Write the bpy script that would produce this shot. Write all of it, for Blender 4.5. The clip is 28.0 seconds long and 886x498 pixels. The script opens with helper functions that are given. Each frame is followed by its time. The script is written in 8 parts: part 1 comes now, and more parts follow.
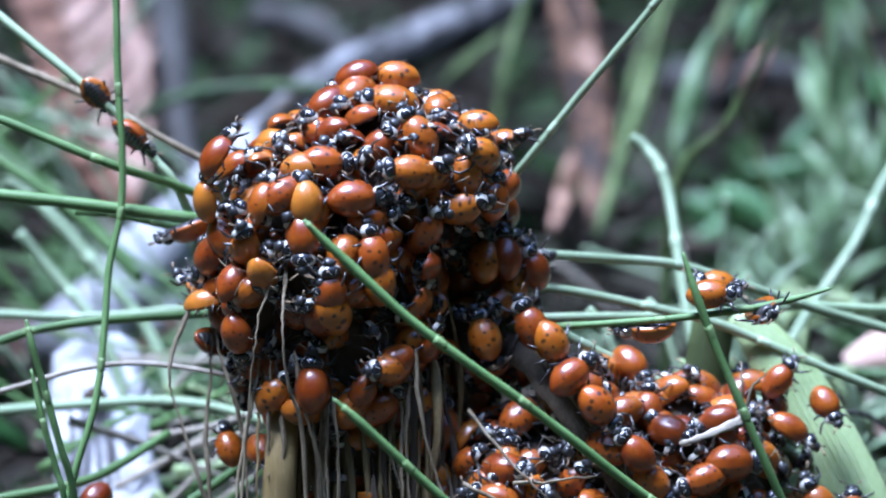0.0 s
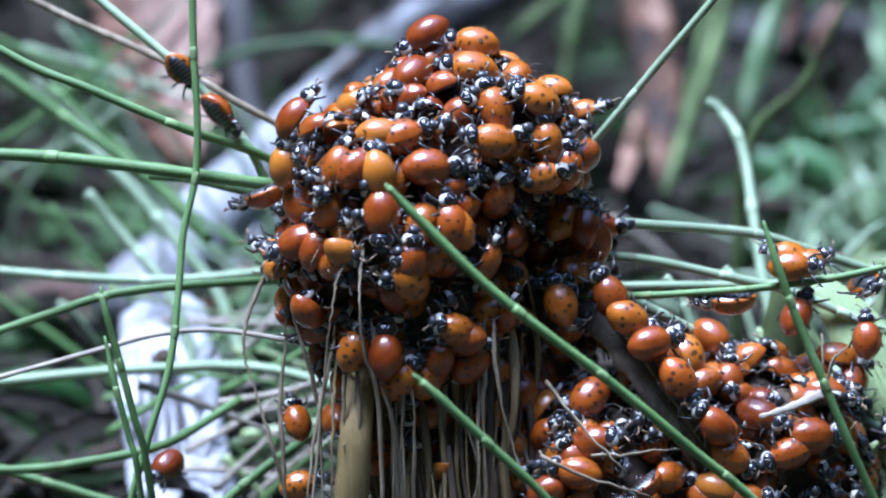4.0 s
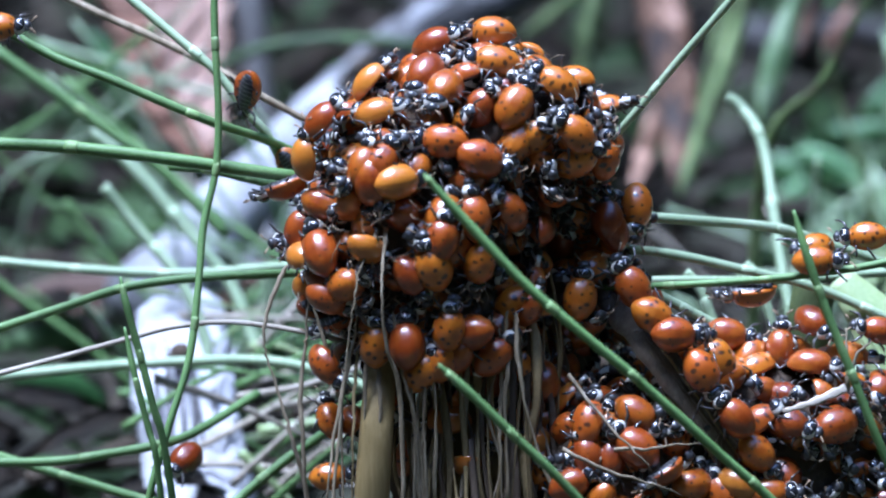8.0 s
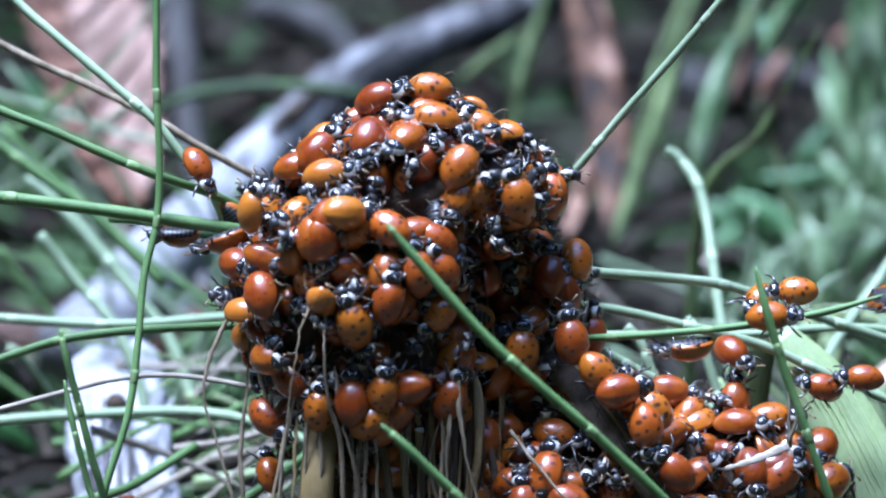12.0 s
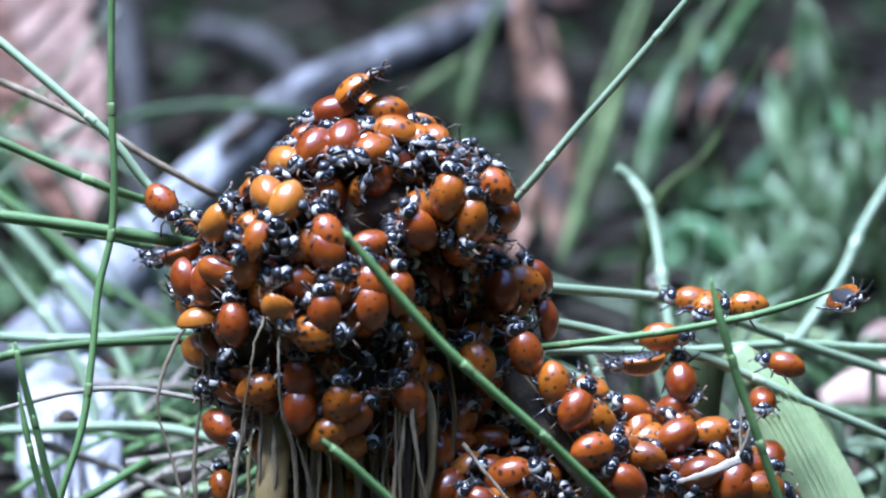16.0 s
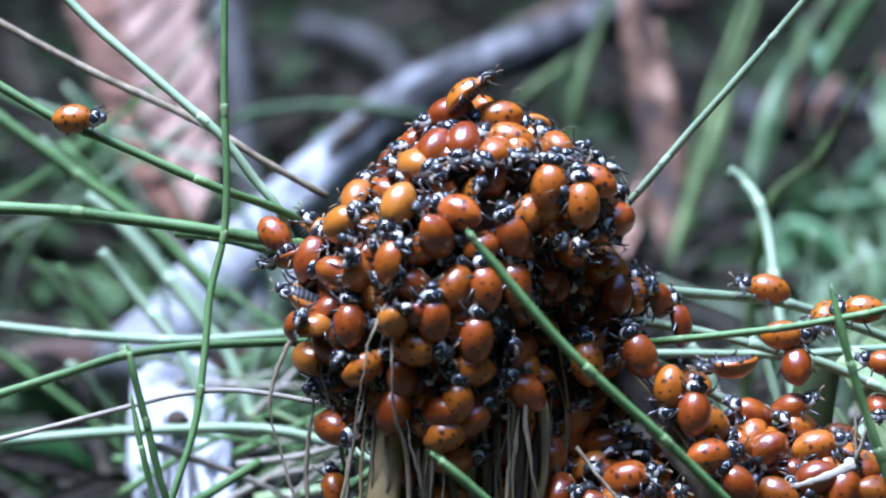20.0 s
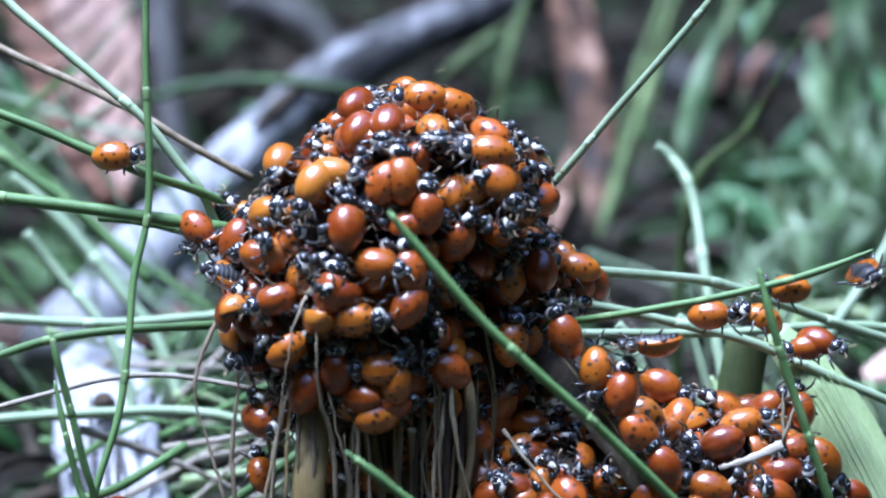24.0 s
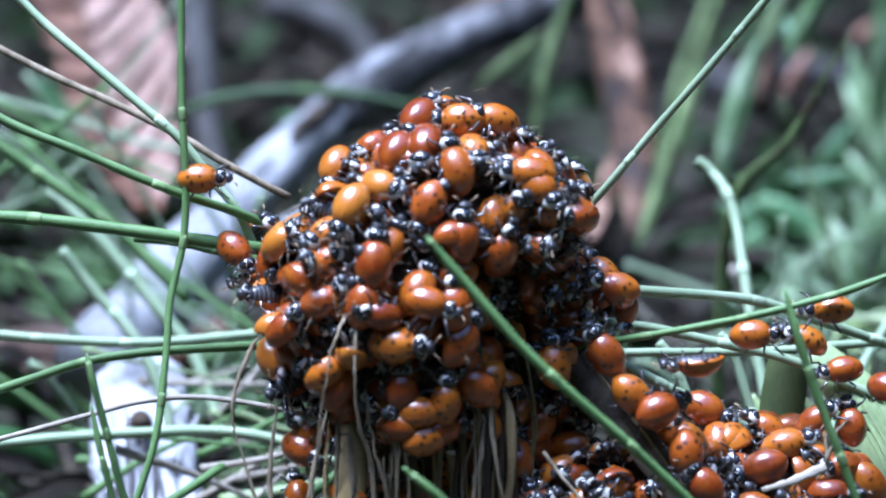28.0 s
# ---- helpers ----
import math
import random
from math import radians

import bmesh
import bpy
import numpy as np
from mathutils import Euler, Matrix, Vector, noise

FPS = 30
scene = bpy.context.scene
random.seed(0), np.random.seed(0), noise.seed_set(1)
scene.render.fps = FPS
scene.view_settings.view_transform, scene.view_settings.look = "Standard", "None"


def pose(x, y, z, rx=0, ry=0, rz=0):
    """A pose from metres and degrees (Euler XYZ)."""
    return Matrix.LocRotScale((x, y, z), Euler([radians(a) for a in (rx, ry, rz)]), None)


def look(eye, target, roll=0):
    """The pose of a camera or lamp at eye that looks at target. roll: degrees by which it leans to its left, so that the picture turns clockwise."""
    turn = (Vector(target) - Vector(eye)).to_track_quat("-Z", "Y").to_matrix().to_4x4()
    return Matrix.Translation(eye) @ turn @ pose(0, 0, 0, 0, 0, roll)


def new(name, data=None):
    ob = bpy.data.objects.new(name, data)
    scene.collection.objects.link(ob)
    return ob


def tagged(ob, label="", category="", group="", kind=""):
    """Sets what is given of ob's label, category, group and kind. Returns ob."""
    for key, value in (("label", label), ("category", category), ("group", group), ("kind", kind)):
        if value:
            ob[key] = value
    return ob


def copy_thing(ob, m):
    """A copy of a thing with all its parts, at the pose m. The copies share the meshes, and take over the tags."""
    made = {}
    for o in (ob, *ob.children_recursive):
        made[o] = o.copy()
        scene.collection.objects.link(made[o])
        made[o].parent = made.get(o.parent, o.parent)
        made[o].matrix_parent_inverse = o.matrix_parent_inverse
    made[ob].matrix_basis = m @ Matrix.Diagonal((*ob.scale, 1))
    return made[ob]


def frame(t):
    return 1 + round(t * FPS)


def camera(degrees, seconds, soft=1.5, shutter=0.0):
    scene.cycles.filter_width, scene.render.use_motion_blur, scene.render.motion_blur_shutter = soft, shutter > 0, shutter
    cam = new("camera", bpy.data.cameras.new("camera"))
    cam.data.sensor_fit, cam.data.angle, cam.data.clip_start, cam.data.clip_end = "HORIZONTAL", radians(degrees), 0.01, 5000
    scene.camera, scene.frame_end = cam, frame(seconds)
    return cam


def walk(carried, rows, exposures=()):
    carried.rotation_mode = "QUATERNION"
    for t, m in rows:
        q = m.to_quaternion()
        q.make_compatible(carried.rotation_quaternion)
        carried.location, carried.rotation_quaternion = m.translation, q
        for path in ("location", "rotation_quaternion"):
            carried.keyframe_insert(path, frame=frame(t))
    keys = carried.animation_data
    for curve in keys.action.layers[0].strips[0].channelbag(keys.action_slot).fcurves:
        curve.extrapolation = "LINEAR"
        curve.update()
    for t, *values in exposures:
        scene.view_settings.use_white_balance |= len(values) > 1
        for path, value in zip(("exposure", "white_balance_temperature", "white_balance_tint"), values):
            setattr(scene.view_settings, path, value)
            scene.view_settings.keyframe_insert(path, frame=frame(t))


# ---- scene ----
# Lady beetles swarming on a broken stalk among horsetail stems. Plan numbers are in millimetres.
MM = 0.001
cam = camera(11.5, 28.0, soft=2.1)
cam.data.dof.use_dof = True
cam.data.dof.focus_distance = 0.596
cam.data.dof.aperture_fstop = 17.0
PATH = [
    (0, pose(0.02394, -0.58966, 0.22683, 74.885, 1.645, 1.6)),
    (0.5, pose(0.02411, -0.58962, 0.22753, 74.656, 1.438, 1.569)),
    (1, pose(0.02283, -0.5891, 0.22914, 74.333, 1.389, 1.236)),
    (1.5, pose(0.02064, -0.5858, 0.23076, 74.309, 1.328, 1.24)),
    (2, pose(0.01818, -0.5842, 0.23129, 74.255, 1.242, 1.566)),
    (2.5, pose(0.01746, -0.58375, 0.23108, 73.678, 1.252, 1.574)),
    (3, pose(0.01798, -0.58327, 0.2316, 73.491, 1.17, 1.328)),
    (3.5, pose(0.01757, -0.58275, 0.23186, 73.781, 1.316, 2.03)),
    (5.5, pose(0.01411, -0.57799, 0.22822, 73.983, 1.338, 2.055)),
    (6, pose(0.0137, -0.57789, 0.22749, 74.162, 1.313, 1.696)),
    (6.5, pose(0.0135, -0.57838, 0.22704, 74.29, 1.182, 1.54)),
    (7, pose(0.01334, -0.57897, 0.2263, 74.354, 1.196, 1.583)),
    (7.5, pose(0.01296, -0.57912, 0.22597, 74.279, 1.081, 1.835)),
    (8, pose(0.01143, -0.57963, 0.22644, 74.181, 1.009, 1.923)),
    (8.5, pose(0.01039, -0.57887, 0.22754, 73.998, 0.948, 1.453)),
    (9, pose(0.00855, -0.57814, 0.228, 73.936, 0.664, 1.098)),
    (9.5, pose(0.00839, -0.57702, 0.22925, 73.625, 0.843, 1.171)),
    (10, pose(0.00837, -0.57692, 0.22928, 73.558, 0.84, 1.17)),
    (10.5, pose(0.00843, -0.5776, 0.22909, 73.887, 0.766, 0.981)),
    (11, pose(0.00757, -0.578, 0.22878, 74.622, 0.487, 1.028)),
    (11.5, pose(0.00691, -0.57663, 0.22937, 74.439, 0.352, 0.939)),
    (12, pose(0.00604, -0.57606, 0.22992, 74.466, 0.312, 0.803)),
    (12.5, pose(0.00595, -0.57609, 0.22936, 74.318, 0.159, 0.798)),
    (14.5, pose(0.00176, -0.57748, 0.22777, 74.372, 0.005, 0.295)),
    (15, pose(0.00179, -0.57828, 0.22755, 74.209, -0.189, 0.225)),
    (15.5, pose(0.00235, -0.57858, 0.2276, 74.395, 0.078, -0.076)),
    (16, pose(0.00204, -0.57967, 0.22654, 75.052, -0.083, -0.117)),
    (16.5, pose(0.00137, -0.58006, 0.2263, 75.093, -0.134, -0.051)),
    (17, pose(0.00046, -0.57941, 0.22575, 75.015, -0.002, -0.004)),
    (17.5, pose(0.00182, -0.57889, 0.22632, 74.87, 0.199, 0.131)),
    (18, pose(0.00274, -0.57851, 0.22663, 74.811, 0.068, 0.114)),
    (18.5, pose(0.00272, -0.57964, 0.22638, 74.947, -0.053, 0.322)),
    (19, pose(0.0019, -0.57837, 0.22561, 74.986, -0.017, 0.451)),
    (19.5, pose(0.00069, -0.57804, 0.22652, 74.965, -0.107, 0.703)),
    (20, pose(-0.00091, -0.57688, 0.2268, 74.989, 0.035, 1.089)),
    (20.5, pose(-0.00099, -0.57584, 0.22781, 74.856, 0.009, 0.961)),
    (21, pose(-0.00143, -0.57586, 0.22764, 74.834, -0.203, 0.298)),
    (21.5, pose(-0.00111, -0.57573, 0.22648, 74.806, -0.113, 0.32)),
    (23.5, pose(0.00207, -0.57382, 0.2298, 74.477, 0.304, 0.262)),
    (24, pose(0.0015, -0.57255, 0.23095, 74.26, 0.299, 0.246)),
    (24.5, pose(0.00208, -0.57145, 0.23159, 73.961, 0.216, -0.387)),
    (25, pose(0.00184, -0.57245, 0.23087, 73.65, -0.045, -0.751)),
    (25.5, pose(0.00319, -0.57304, 0.23002, 73.569, 0.11, -0.584)),
    (26, pose(0.00288, -0.57346, 0.22853, 74.435, -0.157, -0.327)),
    (26.5, pose(0.00163, -0.5728, 0.22942, 74.454, -0.161, -0.314)),
    (27, pose(0.00027, -0.57191, 0.23098, 74.322, -0.19, 0.03)),
    (27.5, pose(-0.00063, -0.56988, 0.23267, 73.994, -0.142, 0.165)),
    (28, pose(0.00134, -0.56577, 0.23517, 73.957, 0.64, 0.66)),
]

walk(cam, PATH, exposures=[(0.0, 1.54, 4760, 17), (28.0, 1.54, 4760, 17)])

# ---- light: open shade under a bright sky ----
world = bpy.data.worlds.new("sky")
scene.world = world
world.use_nodes = True
sky = world.node_tree.nodes.new("ShaderNodeTexSky")
sky.sky_type = "NISHITA"
sky.sun_disc = False
sky.sun_elevation = radians(76)
sky.sun_rotation = radians(-95)
world.node_tree.links.new(sky.outputs["Color"], world.node_tree.nodes["Background"].inputs["Color"])
world.node_tree.nodes["Background"].inputs["Strength"].default_value = 0.15
sun_data = bpy.data.lights.new("sun", "SUN")
sun_data.energy = 3.6
sun_data.angle = radians(25)
sun_data.color = (1.0, 0.97, 0.93)
sun = new("sun", sun_data)
sun.matrix_world = look((-0.24, 0.0, 0.96), (0.0, 0.0, 0.0))


# ---- materials ----
def node_mat(name, rough=0.6, metal=0.0, coat=0.0):
    m = bpy.data.materials.new(name)
    m.use_nodes = True
    b = m.node_tree.nodes["Principled BSDF"]
    b.inputs["Roughness"].default_value = rough
    b.inputs["Metallic"].default_value = metal
    b.inputs["Coat Weight"].default_value = coat
    b.inputs["Coat Roughness"].default_value = 0.12
    return m, m.node_tree, b


def put(tree, kind, **values):
    n = tree.nodes.new(kind)
    for key, v in values.items():
        if key in n.inputs:
            n.inputs[key].default_value = v
    return n


def ramp(tree, source, stops):
    r = tree.nodes.new("ShaderNodeValToRGB")
    e = r.color_ramp.elements
    while len(e) < len(stops):
        e.new(0.5)
    for el, (pos, col) in zip(e, stops):
        el.position = pos
        el.color = (*col, 1)
    tree.links.new(source, r.inputs["Fac"])
    return r.outputs["Color"]


def maths(tree, op, a, b=0.0):
    n = tree.nodes.new("ShaderNodeMath")
    n.operation = op
    for i, v in enumerate((a, b)):
        if isinstance(v, (int, float)):
            n.inputs[i].default_value = v
        else:
            tree.links.new(v, n.inputs[i])
    return n.outputs[0]


def mix(tree, fac, a, b, blend="MIX"):
    n = tree.nodes.new("ShaderNodeMix")
    n.data_type, n.blend_type = "RGBA", blend
    for sock, v in ((n.inputs[0], fac), (n.inputs[6], a), (n.inputs[7], b)):
        if isinstance(v, (int, float)):
            sock.default_value = v
        elif isinstance(v, tuple):
            sock.default_value = (*v, 1)
        else:
            tree.links.new(v, sock)
    return n.outputs[2]


def object_mm(tree, stretch=(1, 1, 1), unit=1000.0):
    """Object coordinates in millimetres."""
    co = tree.nodes.new("ShaderNodeTexCoord")
    mp = tree.nodes.new("ShaderNodeMapping")
    mp.inputs["Scale"].default_value = [unit * s for s in stretch]
    tree.links.new(co.outputs["Object"], mp.inputs["Vector"])
    return mp.outputs["Vector"]


def noise_of(tree, vec, scale, detail=4.0, rough=0.55):
    n = put(tree, "ShaderNodeTexNoise", Scale=scale, Detail=detail, Roughness=rough)
    tree.links.new(vec, n.inputs["Vector"])
    return n.outputs["Fac"]


def relief(tree, bsdf, height, dist=0.0002, strength=0.6):
    b = put(tree, "ShaderNodeBump", Strength=strength, Distance=dist)
    tree.links.new(height, b.inputs["Height"])
    tree.links.new(b.outputs["Normal"], bsdf.inputs["Normal"])


def natural(name, stops, scale=0.4, fine=3.0, stretch=(1, 1, 1), rough=0.65, bump=0.25, vary=0.25, coat=0.0, through_light=0.0):
    """A natural surface: colours over broad noise, fine grain, bump and a shift from object to object."""
    m, t, b = node_mat(name, rough, coat=coat)
    v = object_mm(t, stretch)
    broad, grain = noise_of(t, v, scale, 5.0), noise_of(t, v, fine, 6.0, 0.65)
    fac = maths(t, "ADD", maths(t, "MULTIPLY", broad, 0.65), maths(t, "MULTIPLY", grain, 0.35))
    col = ramp(t, fac, stops)
    info = t.nodes.new("ShaderNodeObjectInfo")
    light = maths(t, "ADD", maths(t, "MULTIPLY", info.outputs["Random"], 2 * vary), 1 - vary)
    hsv = t.nodes.new("ShaderNodeHueSaturation")
    t.links.new(col, hsv.inputs["Color"])
    t.links.new(light, hsv.inputs["Value"])
    t.links.new(hsv.outputs["Color"], b.inputs["Base Color"])
    t.links.new(maths(t, "ADD", maths(t, "MULTIPLY", grain, 0.3), rough - 0.15), b.inputs["Roughness"])
    relief(t, b, grain, bump * MM)
    if through_light:
        b.inputs["Subsurface Weight"].default_value = through_light
        b.inputs["Subsurface Radius"].default_value = (0.0012, 0.0015, 0.0006)
    return m


SPOTS = ((0.4, 1.0, 0.15), (1.2, 0.8, 0.17), (1.5, -0.2, 0.17), (0.7, -0.45, 0.18), (1.25, -1.5, 0.25), (0.6, -1.95, 0.23))


def rest_mm(tree):
    """Places on a beetle's own body, in mm, as stored with its mesh."""
    a = tree.nodes.new("ShaderNodeAttribute")
    a.attribute_name = "rest"
    return a.outputs["Vector"]


def elytra_mat(name, deep, pale, spot=1.0):
    """Glossy wing cases with soft black spots, mirrored over the seam."""
    m, t, b = node_mat(name, 0.32, coat=0.95)
    b.inputs["Coat Roughness"].default_value = 0.22
    v = rest_mm(t)
    sep = t.nodes.new("ShaderNodeSeparateXYZ")
    t.links.new(v, sep.inputs["Vector"])
    side = maths(t, "ABSOLUTE", sep.outputs["X"])
    info = t.nodes.new("ShaderNodeObjectInfo")
    geo = t.nodes.new("ShaderNodeNewGeometry")
    own = maths(t, "FRACT", maths(t, "ADD", info.outputs["Random"], geo.outputs["Random Per Island"]))
    size = maths(t, "ADD", maths(t, "MULTIPLY", own, 0.33 * spot), -0.24)
    wob = maths(t, "MULTIPLY", maths(t, "SUBTRACT", noise_of(t, v, 2.0, 2.0), 0.5), 0.22)
    least = None
    for x, y, r in SPOTS:
        dx = maths(t, "SUBTRACT", side, x)
        dy = maths(t, "SUBTRACT", sep.outputs["Y"], y)
        d = maths(t, "SQRT", maths(t, "ADD", maths(t, "MULTIPLY", dx, dx), maths(t, "MULTIPLY", dy, dy)))
        d = maths(t, "SUBTRACT", d, r * spot)
        least = d if least is None else maths(t, "MINIMUM", least, d)
    least = maths(t, "SUBTRACT", maths(t, "ADD", least, wob), size)
    mask = ramp(t, maths(t, "ADD", maths(t, "MULTIPLY", least, 4.0), 0.5), [(0.1, (0.86, 0.86, 0.86)), (0.8, (0, 0, 0))])
    tone = maths(t, "ADD", maths(t, "MULTIPLY", noise_of(t, v, 0.4, 3.0), 0.9), maths(t, "SUBTRACT", maths(t, "MULTIPLY", own, 0.5), 0.2))
    base = ramp(t, tone, [(0.25, deep), (0.75, pale)])
    mottled = mix(t, maths(t, "MULTIPLY", noise_of(t, v, 7.0, 4.0), 0.25), base, deep)
    t.links.new(mix(t, mask, mottled, (0.012, 0.009, 0.008)), b.inputs["Base Color"])
    b.inputs["Subsurface Weight"].default_value = 0.14
    b.inputs["Subsurface Scale"].default_value = 1.0
    b.inputs["Subsurface Radius"].default_value = (0.0008, 0.0003, 0.0001)
    relief(t, b, noise_of(t, v, 14.0, 2.0), 0.00002, 0.5)
    return m


def pronotum_mat():
    """Black shield with a white rim and two white dashes that converge backwards."""
    m, t, b = node_mat("pronotum_black_white", 0.22, coat=0.8)
    v = rest_mm(t)
    sep = t.nodes.new("ShaderNodeSeparateXYZ")
    t.links.new(v, sep.inputs["Vector"])
    side, y = maths(t, "ABSOLUTE", sep.outputs["X"]), sep.outputs["Y"]
    line = maths(t, "ABSOLUTE", maths(t, "SUBTRACT", side, maths(t, "ADD", maths(t, "MULTIPLY", maths(t, "SUBTRACT", y, 1.85), 0.6), 0.18)))
    dash = maths(t, "MULTIPLY", maths(t, "LESS_THAN", line, 0.042), maths(t, "MULTIPLY", maths(t, "GREATER_THAN", y, 1.9), maths(t, "LESS_THAN", y, 2.35)))
    dy = maths(t, "MULTIPLY", maths(t, "SUBTRACT", y, 1.9), 1.5)
    rad = maths(t, "SQRT", maths(t, "ADD", maths(t, "MULTIPLY", side, side), maths(t, "MULTIPLY", dy, dy)))
    rim = maths(t, "MULTIPLY", maths(t, "GREATER_THAN", rad, 1.13), maths(t, "GREATER_THAN", y, 1.3))
    white = maths(t, "MAXIMUM", dash, rim)
    t.links.new(mix(t, white, (0.02, 0.02, 0.023), (0.6, 0.58, 0.5)), b.inputs["Base Color"])
    return m


def banded(name, a, b_col, scale):
    m, t, b = node_mat(name, 0.4, coat=0.2)
    v = rest_mm(t)
    w = put(t, "ShaderNodeTexWave", Scale=scale, Distortion=0.6)
    w.bands_direction = "Y"
    t.links.new(v, w.inputs["Vector"])
    t.links.new(ramp(t, w.outputs["Fac"], [(0.75, a), (0.95, b_col)]), b.inputs["Base Color"])
    return m


M_ORANGE = elytra_mat("wing_case_orange", (0.22, 0.038, 0.002), (0.55, 0.18, 0.008))
M_RED = elytra_mat("wing_case_red", (0.18, 0.03, 0.003), (0.46, 0.112, 0.006))
M_PALE = elytra_mat("wing_case_amber", (0.38, 0.12, 0.01), (0.52, 0.19, 0.016), 0.45)
M_PRONOTUM = pronotum_mat()
M_CHITIN = natural("black_chitin", [(0.3, (0.018, 0.018, 0.02)), (0.7, (0.05, 0.048, 0.048))], 1.0, 6.0, rough=0.35, bump=0.02, vary=0.1, coat=0.3)
M_FACE = natural("black_face", [(0.3, (0.02, 0.02, 0.022)), (0.62, (0.05, 0.05, 0.05)), (0.9, (0.25, 0.24, 0.21))], 1.3, 3.0, rough=0.35, bump=0.02, vary=0.1, coat=0.3)
M_BELLY = banded("black_belly", (0.022, 0.022, 0.024), (0.12, 0.115, 0.11), 0.55)
# The pale stop puts the whitish gleam of glossy legs into the colour.
M_LEG = natural("dark_leg_pale_gleam", [(0.3, (0.02, 0.018, 0.017)), (0.58, (0.06, 0.052, 0.045)), (0.8, (0.24, 0.21, 0.17))], 1.0, 4.0, rough=0.3, bump=0.01, vary=0.2, coat=0.6)
M_ANTENNA = natural("tan_antenna", [(0.3, (0.16, 0.1, 0.05)), (0.7, (0.35, 0.26, 0.16))], 2.0, 8.0, bump=0.01)
M_STEM = natural("horsetail_green", [(0.3, (0.085, 0.165, 0.042)), (0.55, (0.15, 0.265, 0.08)), (0.75, (0.27, 0.38, 0.16))], 0.12, 2.5, rough=0.58, bump=0.1, vary=0.15, through_light=0.1)
M_STEM_PALE = natural("horsetail_grey_green", [(0.3, (0.2, 0.28, 0.15)), (0.55, (0.32, 0.41, 0.24)), (0.75, (0.47, 0.54, 0.38))], 0.12, 2.5, rough=0.5, bump=0.08, vary=0.12, through_light=0.1)
M_SHEATH = natural("pale_sheath", [(0.3, (0.12, 0.21, 0.055)), (0.7, (0.25, 0.35, 0.14))], 0.5, 3.0, rough=0.6, bump=0.05)
M_SHEATH_PALE = natural("grey_green_sheath", [(0.3, (0.28, 0.39, 0.2)), (0.7, (0.47, 0.56, 0.37))], 0.5, 3.0, rough=0.6, bump=0.05)
M_STRAW = natural("dry_straw", [(0.3, (0.1, 0.078, 0.043)), (0.5, (0.25, 0.2, 0.122)), (0.7, (0.45, 0.385, 0.27))], 0.5, 3.5, (1, 1, 0.25), rough=0.75, bump=0.12, vary=0.25)
M_GREY_STRAW = natural("weathered_straw", [(0.25, (0.26, 0.22, 0.16)), (0.5, (0.5, 0.44, 0.34)), (0.75, (0.72, 0.67, 0.57))], 0.3, 3.5, rough=0.75, bump=0.12, vary=0.2)
M_REED = natural("yellow_reed", [(0.25, (0.17, 0.12, 0.04)), (0.5, (0.29, 0.215, 0.085)), (0.75, (0.42, 0.33, 0.15))], 0.25, 2.0, (1, 1, 0.08), rough=0.5, bump=0.15, vary=0.15)
M_BRACT = natural("brown_bract", [(0.25, (0.026, 0.018, 0.01)), (0.5, (0.075, 0.052, 0.03)), (0.75, (0.16, 0.12, 0.078))], 0.25, 3.0, (1, 1, 0.2), rough=0.7, bump=0.2, vary=0.15)
M_DRY_SHEATH = natural("dry_brown_sheath", [(0.3, (0.045, 0.033, 0.02)), (0.5, (0.115, 0.088, 0.056)), (0.7, (0.23, 0.185, 0.125))], 0.5, 3.0, (1, 1, 0.3), rough=0.7, bump=0.25, vary=0.1)
M_STRIP = natural("olive_brown_strip", [(0.25, (0.08, 0.055, 0.02)), (0.5, (0.2, 0.145, 0.058)), (0.75, (0.37, 0.285, 0.135))], 0.3, 3.5, (1, 1, 0.2), rough=0.7, bump=0.15, vary=0.3)
# Kept dark so the gaps between the beetles read as shade.
M_CORE = natural("dark_gap_core", [(0.3, (0.035, 0.024, 0.014)), (0.7, (0.1, 0.068, 0.04))], 0.25, 2.0, rough=0.85, bump=0.5, vary=0.0)
M_BLADE = natural("leaf_green", [(0.25, (0.2, 0.29, 0.1)), (0.5, (0.37, 0.47, 0.21)), (0.75, (0.54, 0.61, 0.36))], 0.08, 1.5, (1, 1, 0.2), rough=0.45, bump=0.1, vary=0.2, through_light=0.12)
M_BLADE_GREY = natural("leaf_blue_green", [(0.36, (0.04, 0.085, 0.022)), (0.5, (0.14, 0.21, 0.095)), (0.64, (0.29, 0.37, 0.21))], 0.12, 1.5, rough=0.5, bump=0.1, vary=0.25, through_light=0.1)
M_BLADE_YELLOW = natural("leaf_yellow_green", [(0.39, (0.07, 0.055, 0.026)), (0.45, (0.07, 0.1, 0.028)), (0.52, (0.15, 0.215, 0.07)), (0.61, (0.29, 0.36, 0.15))], 0.2, 1.0, (1, 1, 0.5), rough=0.55, bump=0.2, vary=0.25, through_light=0.1)
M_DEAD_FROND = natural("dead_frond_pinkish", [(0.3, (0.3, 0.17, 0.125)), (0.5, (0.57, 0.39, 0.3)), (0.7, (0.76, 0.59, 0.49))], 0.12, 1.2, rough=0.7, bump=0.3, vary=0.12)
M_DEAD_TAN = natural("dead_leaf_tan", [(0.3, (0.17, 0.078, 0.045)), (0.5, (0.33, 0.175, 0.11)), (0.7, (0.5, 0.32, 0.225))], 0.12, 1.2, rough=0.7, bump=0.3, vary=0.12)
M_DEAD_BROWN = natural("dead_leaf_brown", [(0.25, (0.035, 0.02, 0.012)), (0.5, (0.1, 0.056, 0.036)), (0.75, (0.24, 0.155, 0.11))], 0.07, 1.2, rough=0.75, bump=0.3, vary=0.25)
